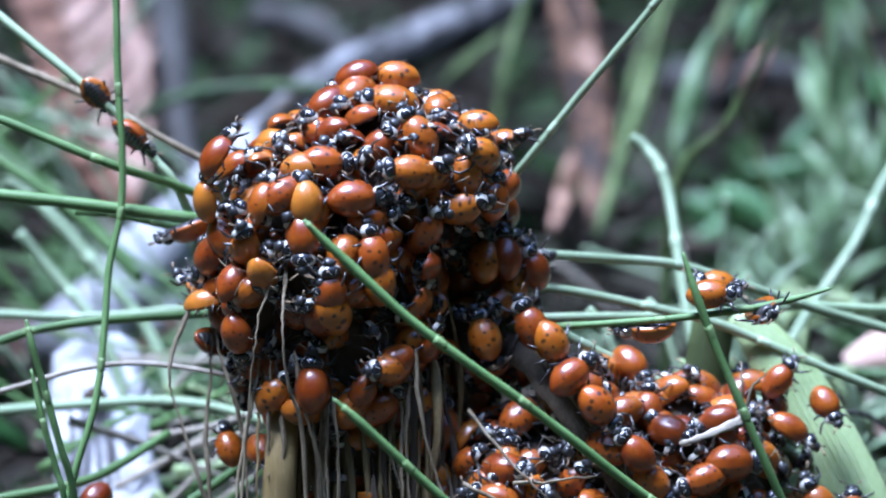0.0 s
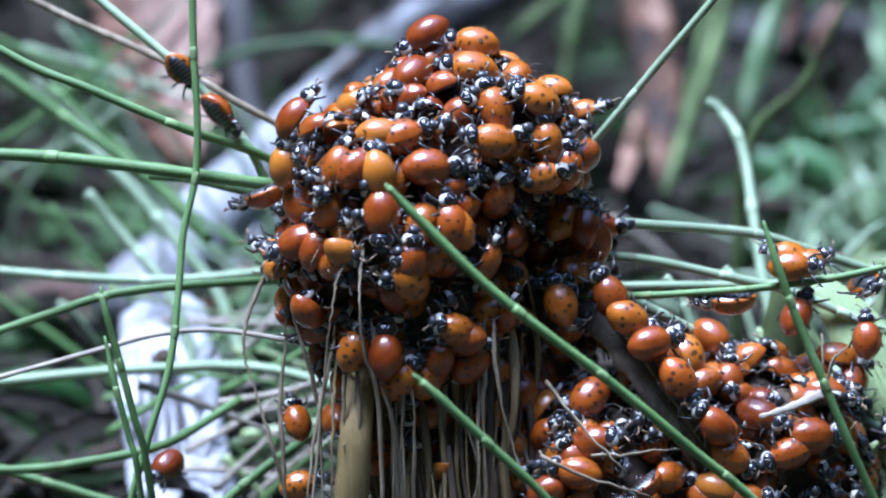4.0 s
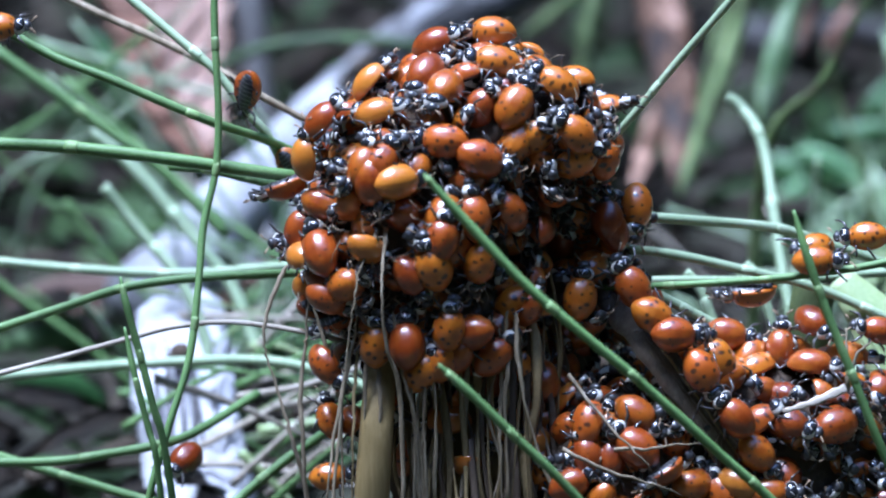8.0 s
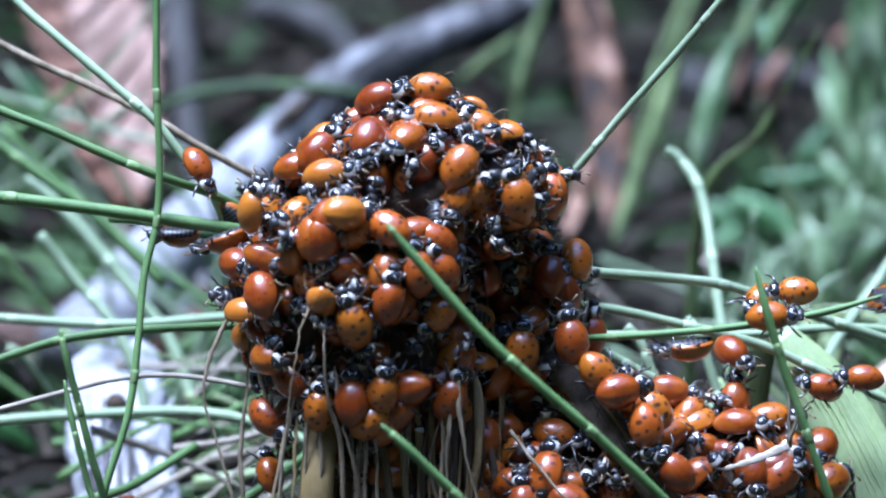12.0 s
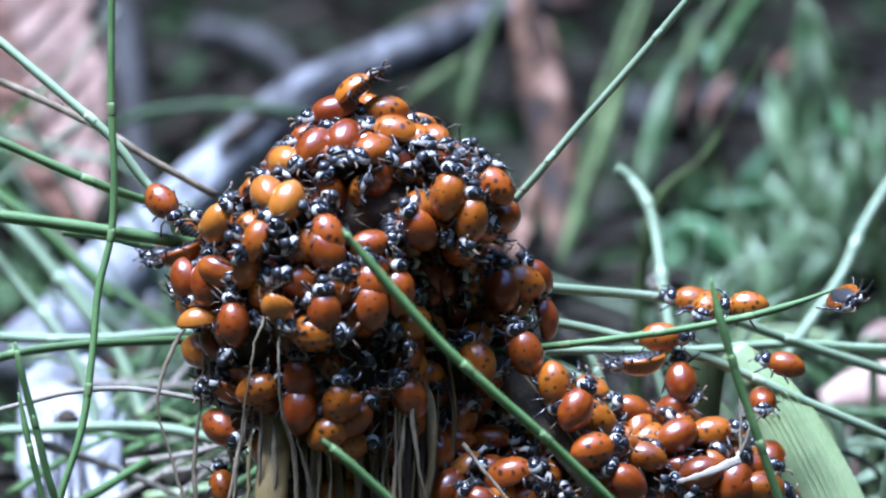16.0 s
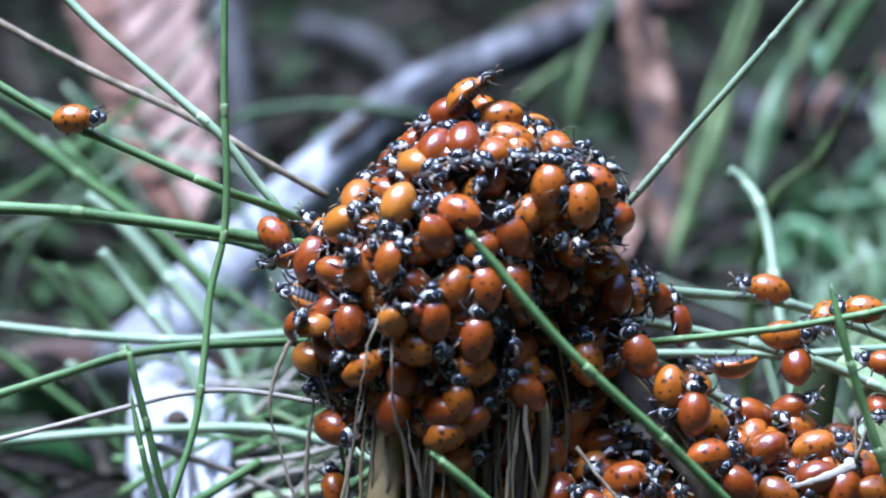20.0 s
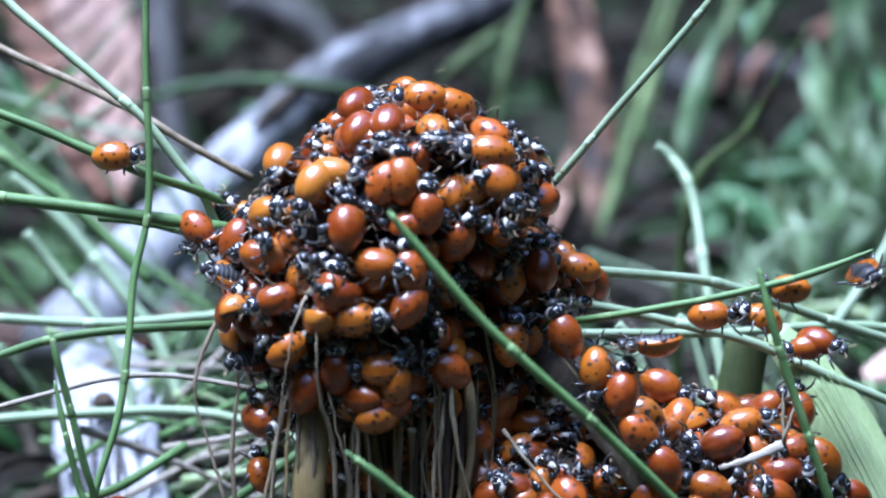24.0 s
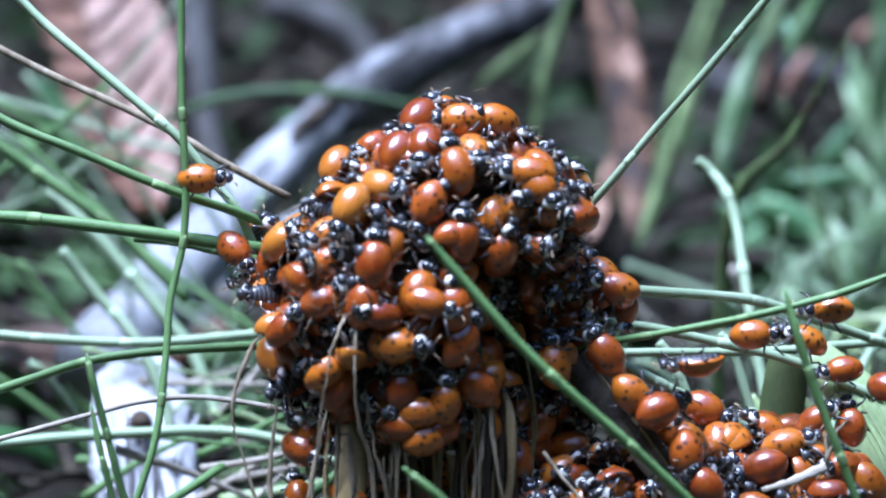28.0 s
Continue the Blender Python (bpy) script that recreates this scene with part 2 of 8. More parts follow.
M_BARK = natural("grey_branch", [(0.3, (0.08, 0.08, 0.078)), (0.46, (0.25, 0.25, 0.25)), (0.66, (0.54, 0.54, 0.545))], 0.09, 0.9, (1, 1, 1), rough=0.8, bump=0.6, vary=0.1)
M_BLEACHED = natural("bleached_wood", [(0.25, (0.2, 0.195, 0.2)), (0.45, (0.48, 0.48, 0.49)), (0.68, (0.76, 0.76, 0.77))], 0.2, 1.6, (1, 1, 0.3), rough=0.8, bump=0.5, vary=0.05)
M_CRACK = natural("wood_crack", [(0.3, (0.03, 0.028, 0.026)), (0.7, (0.14, 0.13, 0.125))], 0.3, 2.0, rough=0.85, bump=0.2, vary=0.2)
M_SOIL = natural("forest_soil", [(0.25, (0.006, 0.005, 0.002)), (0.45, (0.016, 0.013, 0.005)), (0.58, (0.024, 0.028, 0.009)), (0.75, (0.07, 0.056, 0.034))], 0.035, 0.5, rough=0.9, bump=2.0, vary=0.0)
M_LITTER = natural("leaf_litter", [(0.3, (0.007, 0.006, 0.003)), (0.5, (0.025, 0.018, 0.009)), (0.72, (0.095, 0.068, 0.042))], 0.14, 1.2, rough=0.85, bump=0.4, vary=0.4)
M_DEAD_WARM = natural("dead_leaf_warm", [(0.42, (0.014, 0.008, 0.004)), (0.48, (0.07, 0.033, 0.014)), (0.53, (0.14, 0.07, 0.034)), (0.59, (0.42, 0.26, 0.18))], 0.13, 0.8, (1, 1, 0.6), rough=0.75, bump=0.4, vary=0.15)
M_BARK_DARK = natural("dark_grey_bark", [(0.3, (0.01, 0.0095, 0.008)), (0.5, (0.036, 0.034, 0.03)), (0.72, (0.12, 0.116, 0.11))], 0.1, 1.0, rough=0.8, bump=0.6, vary=0.1)
M_BARK_MID = natural("streaked_mid_grey", [(0.4, (0.02, 0.019, 0.017)), (0.5, (0.065, 0.062, 0.06)), (0.6, (0.25, 0.245, 0.245))], 0.22, 1.0, (1, 0.35, 1), rough=0.8, bump=0.6, vary=0.1)
M_OLIVE = natural("olive_sheath", [(0.3, (0.03, 0.042, 0.012)), (0.5, (0.06, 0.08, 0.024)), (0.72, (0.11, 0.13, 0.045))], 0.12, 2.0, (1, 1, 0.2), rough=0.55, bump=0.1)
M_LEAF_DEEP = natural("leaf_deep_green", [(0.3, (0.03, 0.09, 0.022)), (0.5, (0.065, 0.165, 0.045)), (0.72, (0.13, 0.26, 0.09))], 0.07, 1.2, rough=0.5, bump=0.15, vary=0.25, through_light=0.1)
M_FROND = natural("frond_blue_green", [(0.38, (0.04, 0.085, 0.022)), (0.46, (0.12, 0.205, 0.075)), (0.54, (0.215, 0.31, 0.15)), (0.62, (0.38, 0.47, 0.29))], 0.18, 1.2, rough=0.45, bump=0.15, vary=0.3, through_light=0.1)
M_MOSS = natural("low_green", [(0.25, (0.022, 0.052, 0.012)), (0.5, (0.052, 0.105, 0.025)), (0.75, (0.1, 0.17, 0.05))], 0.08, 1.0, rough=0.6, bump=0.3, vary=0.3)


# ---- mesh helpers ----
def part(name, bm, material, parent=None, label="", enlarge=1.0):
    if enlarge != 1.0:
        bmesh.ops.scale(bm, vec=(enlarge,) * 3, verts=bm.verts)
    me = bpy.data.meshes.new(name)
    bm.to_mesh(me)
    bm.free()
    me.materials.append(material)
    for p in me.polygons:
        p.use_smooth = True
    ob = new(name, me)
    ob.parent = parent
    if label:
        ob["label"] = label
    return ob


def spline(points, steps=6):
    """Catmull-Rom through the points."""
    pts = [Vector(p) for p in points]
    pts = [2 * pts[0] - pts[1], *pts, 2 * pts[-1] - pts[-2]]
    out = []
    for a, b, c, d in zip(pts, pts[1:], pts[2:], pts[3:]):
        for k in range(steps):
            s = k / steps
            out.append(0.5 * (2 * b + (c - a) * s + (2 * a - 5 * b + 4 * c - d) * s * s + (3 * b - a - 3 * c + d) * s ** 3))
    return out + [pts[-2]]


def tube_into(bm, line, radii, sides=8, flat=1.0, ribs=0.0, twist=0.0):
    """A closed tube along a line in millimetres, joined into bm in metres."""
    rings, ref = [], None
    n = len(line)
    for i, p in enumerate(line):
        ahead = (line[min(i + 1, n - 1)] - line[max(i - 1, 0)]).normalized()
        if ref is None:
            ref = ahead.orthogonal().normalized() if abs(ahead.y) > 0.9 else ahead.cross(Vector((0, 1, 0))).normalized()
        ref = (ref - ahead * ref.dot(ahead)).normalized()
        up = ahead.cross(ref)
        r = radii(i / (n - 1)) if callable(radii) else radii
        ring = []
        for k in range(sides):
            a = 2 * math.pi * k / sides + twist * i / n
            rr = r * (1 + (ribs if k % 2 else -ribs))
            ring.append(bm.verts.new((p + ref * rr * math.cos(a) + up * rr * flat * math.sin(a)) * MM))
        rings.append(ring)
    for a, b in zip(rings, rings[1:]):
        for k in range(sides):
            bm.faces.new((a[k], a[(k + 1) % sides], b[(k + 1) % sides], b[k]))
    bm.faces.new(rings[0][::-1])
    bm.faces.new(rings[-1])


def dome_into(bm, y0, y1, half, height, base=0.0, rows=10, cols=12, blunt=0.5, under=0.25):
    """A rounded shell over the length y0..y1 (millimetres): half-width and height."""
    yc, ly = (y0 + y1) / 2, (y1 - y0) / 2
    grid = []
    for i in range(rows + 1):
        s = -math.cos(math.pi * i / rows)
        k = max(1 - s * s, 0.0) ** blunt
        row = []
        for j in range(cols + 1):
            a = math.pi * j / cols
            x, z = half * k * math.cos(a), height * k ** 0.9 * math.sin(a)
            row.append(bm.verts.new((x * MM, (yc + ly * s) * MM, (base + z) * MM)))
        grid.append(row)
    for a, b in zip(grid, grid[1:]):
        for j in range(cols):
            bm.faces.new((a[j], a[j + 1], b[j + 1], b[j]))
        mid_a = bm.verts.new((0, a[0].co.y, (base - under) * MM))
        mid_b = bm.verts.new((0, b[0].co.y, (base - under) * MM))
        bm.faces.new((a[0], b[0], mid_b, mid_a))
        bm.faces.new((a[cols], mid_a, mid_b, b[cols]))
    bmesh.ops.remove_doubles(bm, verts=bm.verts, dist=0.00001)
    bmesh.ops.recalc_face_normals(bm, faces=bm.faces)


def ribbon(name, points, width, material, thick=0.35, fold=0.15, parent=None, steps=6, facing=(0, -1, 0.3), label=""):
    """A leaf blade: a folded strip with thickness along the points (mm); width(s) gives its half-width."""
    line, bm = spline(points, steps), bmesh.new()
    n, rows = len(line), []
    f = Vector(facing).normalized()
    for i, p in enumerate(line):
        ahead = (line[min(i + 1, n - 1)] - line[max(i - 1, 0)]).normalized()
        across = ahead.cross(f).normalized()
        out = across.cross(ahead)
        w = max(width(i / (n - 1)), 0.05)
        tops = [p + across * w * u - out * (w * fold * abs(u)) for u in (-1, -0.5, 0, 0.5, 1)]
        rows.append([bm.verts.new((q + out * h) * MM) for h, seq in ((thick / 2, tops), (-thick / 2, tops[::-1])) for q in seq])
    for a, b in zip(rows, rows[1:]):
        for k in range(10):
            bm.faces.new((a[k], a[(k + 1) % 10], b[(k + 1) % 10], b[k]))
    bm.faces.new(rows[0][::-1])
    bm.faces.new(rows[-1])
    return part(name, bm, material, parent, label)


def stem(name, points, radius, material, label, category="plant stem", joints=(), tip=False, group="horsetail stems", ribs=0.06, sides=10):
    """A jointed green stem with a pale sheath at each joint (given as a share of its length)."""
    line, bm = spline(points, 8), bmesh.new()
    n = len(line)
    radius *= 0.88
    joints = joints or ((0.3, 0.62) if group == "horsetail stems" else ())

    def r(s):
        k = 1.0
        if tip:
            k = 0.35 + 0.65 * min(1.0, s * 7)
        return radius * k * (1 + 0.04 * math.sin(40 * s))

    tube_into(bm, line, r, sides, ribs=ribs)
    ob = tagged(part(name, bm, material), label, category, group)
    for s in joints:
        i = min(int(s * (n - 1)), n - 2)
        d = (line[i + 1] - line[i]).normalized()
        seg = [line[i] + d * q for q in (-0.9, -0.4, 0.2, 0.7, 1.0)]
        sb = bmesh.new()
        k = r(i / (n - 1)) / radius
        tube_into(sb, seg, lambda q: radius * k * (1.02 + 0.1 * math.sin(math.pi * min(q * 1.2, 1.0))), 10)
        part("sheath", sb, {M_STEM: M_SHEATH, M_MOSS: M_MOSS}.get(material, M_SHEATH_PALE), ob)
    return ob


# ---- ground ----
def ground():
    bm = bmesh.new()
    xs = [-9000, -3000, -1200, -600] + [i * 14 - 420 for i in range(61)] + [600, 1200, 3000, 9000]
    ys = [-9000, -3000, -1200, -500] + [i * 14 - 220 for i in range(66)] + [900, 1600, 4000, 9000]
    grid = []
    for y in ys:
        row = []
        for x in xs:
            near = 1.0 if abs(x) < 500 and -400 < y < 800 else 0.0
            h = near * (10 * noise.noise((x / 60, y / 60, 0)) + 4 * noise.noise((x / 17, y / 17, 3)) + 1.6 * noise.noise((x / 7, y / 7, 9)))
            row.append(bm.verts.new((x * MM, y * MM, (h - 4) * MM)))
        grid.append(row)
    for a, b in zip(grid, grid[1:]):
        for j in range(len(xs) - 1):
            bm.faces.new((a[j], a[j + 1], b[j + 1], b[j]))
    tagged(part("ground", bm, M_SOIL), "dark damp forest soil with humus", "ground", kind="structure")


ground()


def thicket():
    """Added plain dark wall all round that blocks low sky light, open above."""
    bm = bmesh.new()
    n, rings = 72, []
    for h in (-40, 200, 480, 800, 1140, 1480, 1820):
        ring = []
        for k in range(n):
            a = 2 * math.pi * k / n
            r = 1500 + 160 * noise.noise((math.cos(a) * 4, math.sin(a) * 4, h / 300)) - min(h, 800) * 0.12
            ring.append(bm.verts.new((r * math.cos(a) * MM, r * math.sin(a) * MM, h * MM * (1 + 0.12 * noise.noise((a * 3, h, 0))))))
        rings.append(ring)
    for a, b in zip(rings, rings[1:]):
        for k in range(n):
            bm.faces.new((a[k], b[k], b[(k + 1) % n], a[(k + 1) % n]))
    bmesh.ops.solidify(bm, geom=bm.faces[:], thickness=0.03)
    tagged(part("backdrop", bm, M_MOSS), "dark green wall added all round to block low sky", "thicket", kind="structure")


thicket()


def shade_wall_leaves():
    """Leaves all over the added wall round the place, joined."""
    rng = random.Random(3)
    bm = bmesh.new()
    for _ in range(4400):
        a, h = rng.uniform(0, 2 * math.pi), rng.uniform(0, 1.0) ** 1.2 * 2200
        o = Vector((math.cos(a), math.sin(a), 0)) * (1480 - min(h, 800) * 0.12 - rng.uniform(-60, 170)) + Vector((0, 0, h))
        d = Vector((rng.gauss(0, 1), rng.gauss(0, 1), rng.gauss(-0.4, 0.7))).normalized()
        side = d.cross(Vector((rng.gauss(0, 1), rng.gauss(0, 1), 1.5))).normalized()
        ln, w = rng.uniform(50, 130), rng.uniform(10, 26)
        rows = [[bm.verts.new((o + d * ln * q + side * w * u * k + Vector((0, 0, -8 * q * q + 4 * abs(u)))) * MM) for u in (-1, 0, 1)] for q, k in ((0, 0.15), (0.4, 1.0), (1, 0.08))]
        for p, q in zip(rows, rows[1:]):
            for j in (0, 1):
                bm.faces.new((p[j], p[j + 1], q[j + 1], q[j]))
    tagged(part("foliage", bm, M_MOSS), "dense green leaves dressing the added shade wall", "foliage", kind="stuff")


shade_wall_leaves()

# ---- the clump: a frayed stalk head, and the heap of litter beside it ----
CLUMP = [  # centre and radii, mm
    ((-6.8, 2.0, 77.6), (14.5, 13.5, 10.5)),
    ((-13.6, -0.9, 66.8), (15.8, 15.8, 13.0)),
    ((-11.4, -2.9, 55.4), (14.0, 13.5, 13.0)),
    ((8.0, 6.4, 62.8), (7.5, 8.0, 7.5)),
    ((3.2, -0.7, 79.1), (7.6, 9.0, 7.6)),
    ((-16.6, -5.3, 73.6), (9.0, 9.0, 9.5)),
    ((-6.0, 3.6, 83.6), (7.0, 7.0, 6.0)),
    ((-21.3, -6.1, 62.7), (8.0, 9.0, 9.0)),
    ((5.6, 5.0, 53.9), (8.0, 8.5, 12.0)),
]
COLUMN = [
    ((-6.8, -3.2, 42.5), (11.5, 10.0, 15.0)),
    ((6.4, 2.8, 45.5), (6.5, 7.0, 10.0)),
]
HEAP = [
    ((33.5, 1.3, 28.3), (17.5, 15.0, 18.0)),
    ((22.7, -3.4, 34.0), (9.0, 9.0, 15.0)),
    ((11.8, -5.6, 29.8), (13.0, 13.0, 15.0)),
    ((43.8, 2.3, 26.5), (7.5, 10.0, 14.0)),
]


def skin(blobs, p):
    """The nearest place on the union of the blobs, and its outward normal."""
    p = Vector(p)
    for _ in range(3):
        best = None
        for c, r in blobs:
            q = Vector(((p.x - c[0]) / r[0], (p.y - c[1]) / r[1], (p.z - c[2]) / r[2]))
            if best is None or q.length < best[0]:
                best = (q.length, c, r, q)
        f, c, r, q = best
        f = max(f, 1e-3)
        p = Vector((c[0] + q.x / f * r[0], c[1] + q.y / f * r[1], c[2] + q.z / f * r[2]))
    normal = Vector((q.x / r[0], q.y / r[1], q.z / r[2])).normalized()
    return p, normal


def lump(name, blobs, material, inset, label, category):
    """A knobbly core just under the skin of the blobs: one lobe is the thing, the others are its parts."""
    root = None
    for c, r in blobs:
        bm = bmesh.new()
        for v in bmesh.ops.create_icosphere(bm, subdivisions=4, radius=1.0)["verts"]:
            d = v.co.copy()
            k = 1 + 0.1 * noise.noise(d * 4 + Vector(c)) + 0.05 * noise.noise(d * 11 + Vector(c))
            v.co = Vector((c[0] + d.x * (r[0] - inset) * k, c[1] + d.y * (r[1] - inset) * k, c[2] + d.z * (r[2] - inset) * k)) * MM
        if root is None:
            root = tagged(part(name, bm, material), label, category)
        else:
            part("lobe", bm, material, root)
    return root


stump = lump("stump", CLUMP + COLUMN[1:], M_CORE, 2.6, "dark frayed plant stump hidden under beetles", "stump")
litter_heap = lump("mound", HEAP, M_CORE, 1.2, "heap of leaf litter beside the stump, darkened for shaded gaps", "litter")


def stalk():
    """The stalk below the head: a column with loose upright strips, each a part of its own."""
    bm = bmesh.new()
    tube_into(bm, spline([(-6.9, 3.5, 60.0), (-6.9, 0.3, 47.9), (-6.1, -3.3, 34.4), (-5.7, -7.4, 19.4), (-5.7, -13.1, -10.0)], 4), lambda s: 7.5 + 2.0 * s, 18, ribs=0.07)
    part("stalk", bm, M_STRIP, stump)
    rng = random.Random(4)

    def tilted(x, deep, v):
        """A place on the leaning stalk: sideways, inwards and upwards along it."""
        return Vector((x, 0.966 * deep + 0.259 * v, 70 - 0.259 * deep + 0.966 * v))

    for i in range(60):
        a = math.pi * (i // 5 + 0.5 + rng.gauss(0, 0.25)) / 12
        r = rng.uniform(8.6, 10.4)
        top = rng.choice((-8, -14, -20, -26, -32, -36)) + rng.uniform(-3, 3)

        def at(k, v):
            """On the strip at height v, k times as far from the stalk's axis as at its foot."""
            return tilted(-6.3 + k * r * math.cos(a) + rng.uniform(-1.2, 1.2), 4 - k * r * math.sin(a) - rng.uniform(0, 0.8), v)

        pts = [at(1.0 if top > -16 else 1.1, top)] + [at(k, v) for k, v in ((1.16, -20), (1.18, -29), (1.16, -37), (1.14, -45), (1.12, -54), (1.1, -84)) if v < top - 4]
        sb = bmesh.new()
        w = rng.choice((0.18, 0.25, 0.35, 0.5, 0.8))
        tube_into(sb, spline(pts, 5), lambda s: w * (0.3 + 0.7 * min(1, s * 4)) * (1 + 0.25 * math.sin(17 * s + i)), 6, flat=0.3)
        part("fibre", sb, (M_STRIP, M_BRACT, M_STRIP, M_BRACT, M_STRIP, M_BRACT, M_STRAW)[i % 7], stump)


stalk()


def fibre(points, radius, material=None):
    bm = bmesh.new()
    rng = random.Random(int(points[0][0] * 10))
    line = [p + Vector((rng.gauss(0, 0.07), rng.gauss(0, 0.05), 0)) for p in spline(points, 6)]
    tube_into(bm, line, lambda s: radius * 0.78 * (0.8 + 0.3 * math.sin(9 * s + points[0][0])) * (0.25 + 0.75 * min(1, s * 9)), 7, flat=0.5, ribs=0.14)
    tagged(part("dry_fibre", bm, material or M_STRAW), "thin dry grey-brown fibre hanging from the clump", "fibre", "dry fibres")


fibre([(-31.3, -2.2, 61.6), (-32.8, -2.8, 59.5), (-34.5, -4.8, 55.9), (-35.4, -6.8, 52.4), (-34.8, -7.8, 48.8), (-33.3, -8.9, 44.3), (-31.6, -10.6, 38.3), (-29.5, -11.0, 28.9), (-27.8, -13.3, 5.1)], 0.42)
fibre([(-28.6, -6.7, 60.5), (-29.2, -7.9, 56.0), (-29.5, -9.3, 50.9), (-30.2, -10.9, 45.0), (-29.9, -12.8, 37.6), (-29.6, -14.1, 25.1), (-29.1, -18.0, 2.8)], 0.42)
fibre([(-28.0, -7.6, 61.1), (-28.2, -9.6, 57.3), (-26.5, -11.2, 51.5), (-25.2, -11.6, 46.0), (-24.7, -12.8, 37.6), (-24.4, -18.0, 2.8)], 0.4)
fibre([(-18.1, -8.4, 69.7), (-19.4, -15.9, 68.6), (-21.0, -18.8, 65.5), (-22.3, -20.2, 60.5), (-23.3, -19.2, 52.3), (-24.5, -17.8, 42.4), (-25.7, -18.6, 31.5), (-26.8, -18.0, 2.8)], 0.5)
fibre([(-17.6, -8.2, 70.4), (-18.0, -15.9, 68.6), (-18.3, -19.0, 64.8), (-18.4, -20.2, 60.5), (-17.9, -19.8, 54.1), (-16.4, -19.4, 47.7), (-16.2, -19.6, 31.8), (-16.8, -18.0, 2.8)], 0.55)
fibre([(-13.3, -9.0, 55.6), (-13.5, -16.0, 52.9), (-13.8, -17.3, 47.8), (-14.4, -17.8, 42.4), (-14.6, -18.8, 34.7), (-15.3, -18.0, 2.8)], 0.45)
fibre([(-12.5, -8.8, 56.3), (-12.7, -16.0, 52.9), (-12.9, -18.3, 48.1), (-13.2, -18.7, 42.7), (-13.0, -18.8, 34.7), (-12.9, -18.0, 2.8)], 0.4)
fibre([(-21.7, -5.8, 56.2), (-22.0, -12.7, 53.5), (-22.5, -15.0, 48.7), (-22.8, -16.6, 42.8), (-23.1, -17.8, 34.4), (-23.7, -18.0, 2.8)], 0.42, M_STRIP)
fibre([(-1.7, -5.0, 59.2), (-2.1, -13.1, 56.0), (-2.5, -14.4, 50.9), (-2.0, -15.8, 45.7), (-2.3, -16.6, 38.8), (-2.2, -18.0, 2.8)], 0.5, M_STRIP)
fibre([(-0.6, -5.0, 59.2), (-0.8, -13.3, 55.3), (-0.4, -14.4, 50.9), (0.2, -15.8, 45.7), (0.6, -16.6, 38.8), (1.7, -18.0, 2.8)], 0.55, M_STRIP)
fibre([(-3.3, -5.4, 57.7), (-3.0, -13.5, 54.5), (-2.9, -15.0, 48.7), (-3.2, -16.8, 42.1), (-3.0, -17.8, 34.4), (-2.9, -18.0, 2.8)], 0.4)
fibre([(-20.6, -15.0, 56.3), (-20.9, -16.0, 50.3), (-21.3, -17.0, 42.7), (-22.1, -18.0, 31.1)], 0.4)
fibre([(-22.6, -9.0, 59.2), (-22.2, -13.0, 55.7), (-23.4, -15.0, 50.0), (-25.4, -16.0, 40.8), (-26.8, -17.0, 30.8)], 0.4)
fibre([(-19.4, -15.0, 52.3), (-19.0, -17.0, 45.9), (-19.7, -18.0, 38.3), (-20.2, -18.0, 31.1)], 0.4)
fibre([(-17.2, -16.0, 58.1), (-16.1, -18.0, 50.9), (-14.3, -18.5, 43.2), (-13.0, -18.5, 31.2)], 0.4)
fibre([(-13.3, -17.0, 53.7), (-13.1, -18.0, 46.2), (-13.5, -18.5, 38.4), (-13.1, -18.5, 31.2)], 0.4)
fibre([(-12.2, -17.0, 52.2), (-11.6, -18.2, 44.7), (-11.9, -18.6, 31.3)], 0.4)
fibre([(-15.0, -18.0, 49.3), (-14.2, -18.6, 40.0), (-13.9, -18.8, 31.3)], 0.4)
fibre([(-0.8, -14.0, 57.4), (-0.4, -16.0, 50.2), (1.4, -17.0, 41.0), (4.8, -18.0, 31.0)], 0.4)
fibre([(-1.5, -14.5, 53.7), (-2.3, -16.5, 45.6), (-2.0, -18.0, 31.0)], 0.4)
bm = bmesh.new()
tube_into(bm, spline([(-18.9, -8.5, 54.0), (-19.2, -13.0, 48.0), (-19.6, -16.0, 42.8), (-20.0, -17.2, 37.7), (-20.6, -17.6, 29.7), (-21.4, -17.5, 2.8)], 8), lambda s: 2.1 + 0.4 * s, 18, flat=0.7, ribs=0.012)
reed_stalk = tagged(part("reed_stalk", bm, M_REED), "pale yellow dry reed stalk under the beetle clump", "reed")
bract = tagged(ribbon("bract", [(7.0, 6.7, 60.0), (12.1, -1.6, 56.3), (18.1, -9.5, 50.1), (25.5, -13.2, 40.1), (32.5, -11.0, 28.9), (47.9, -8.2, 0.6)],
                      lambda s: (2.6 + 0.25 * math.sin(31 * s) + 0.2 * math.sin(67 * s + 1)) * math.sin(math.pi * min(0.16 + 1.2 * s, 0.72)), M_DRY_SHEATH, 0.4, 0.06, steps=10),
               "dark brown dry leaf sheath leaning from the stump", "leaf sheath")
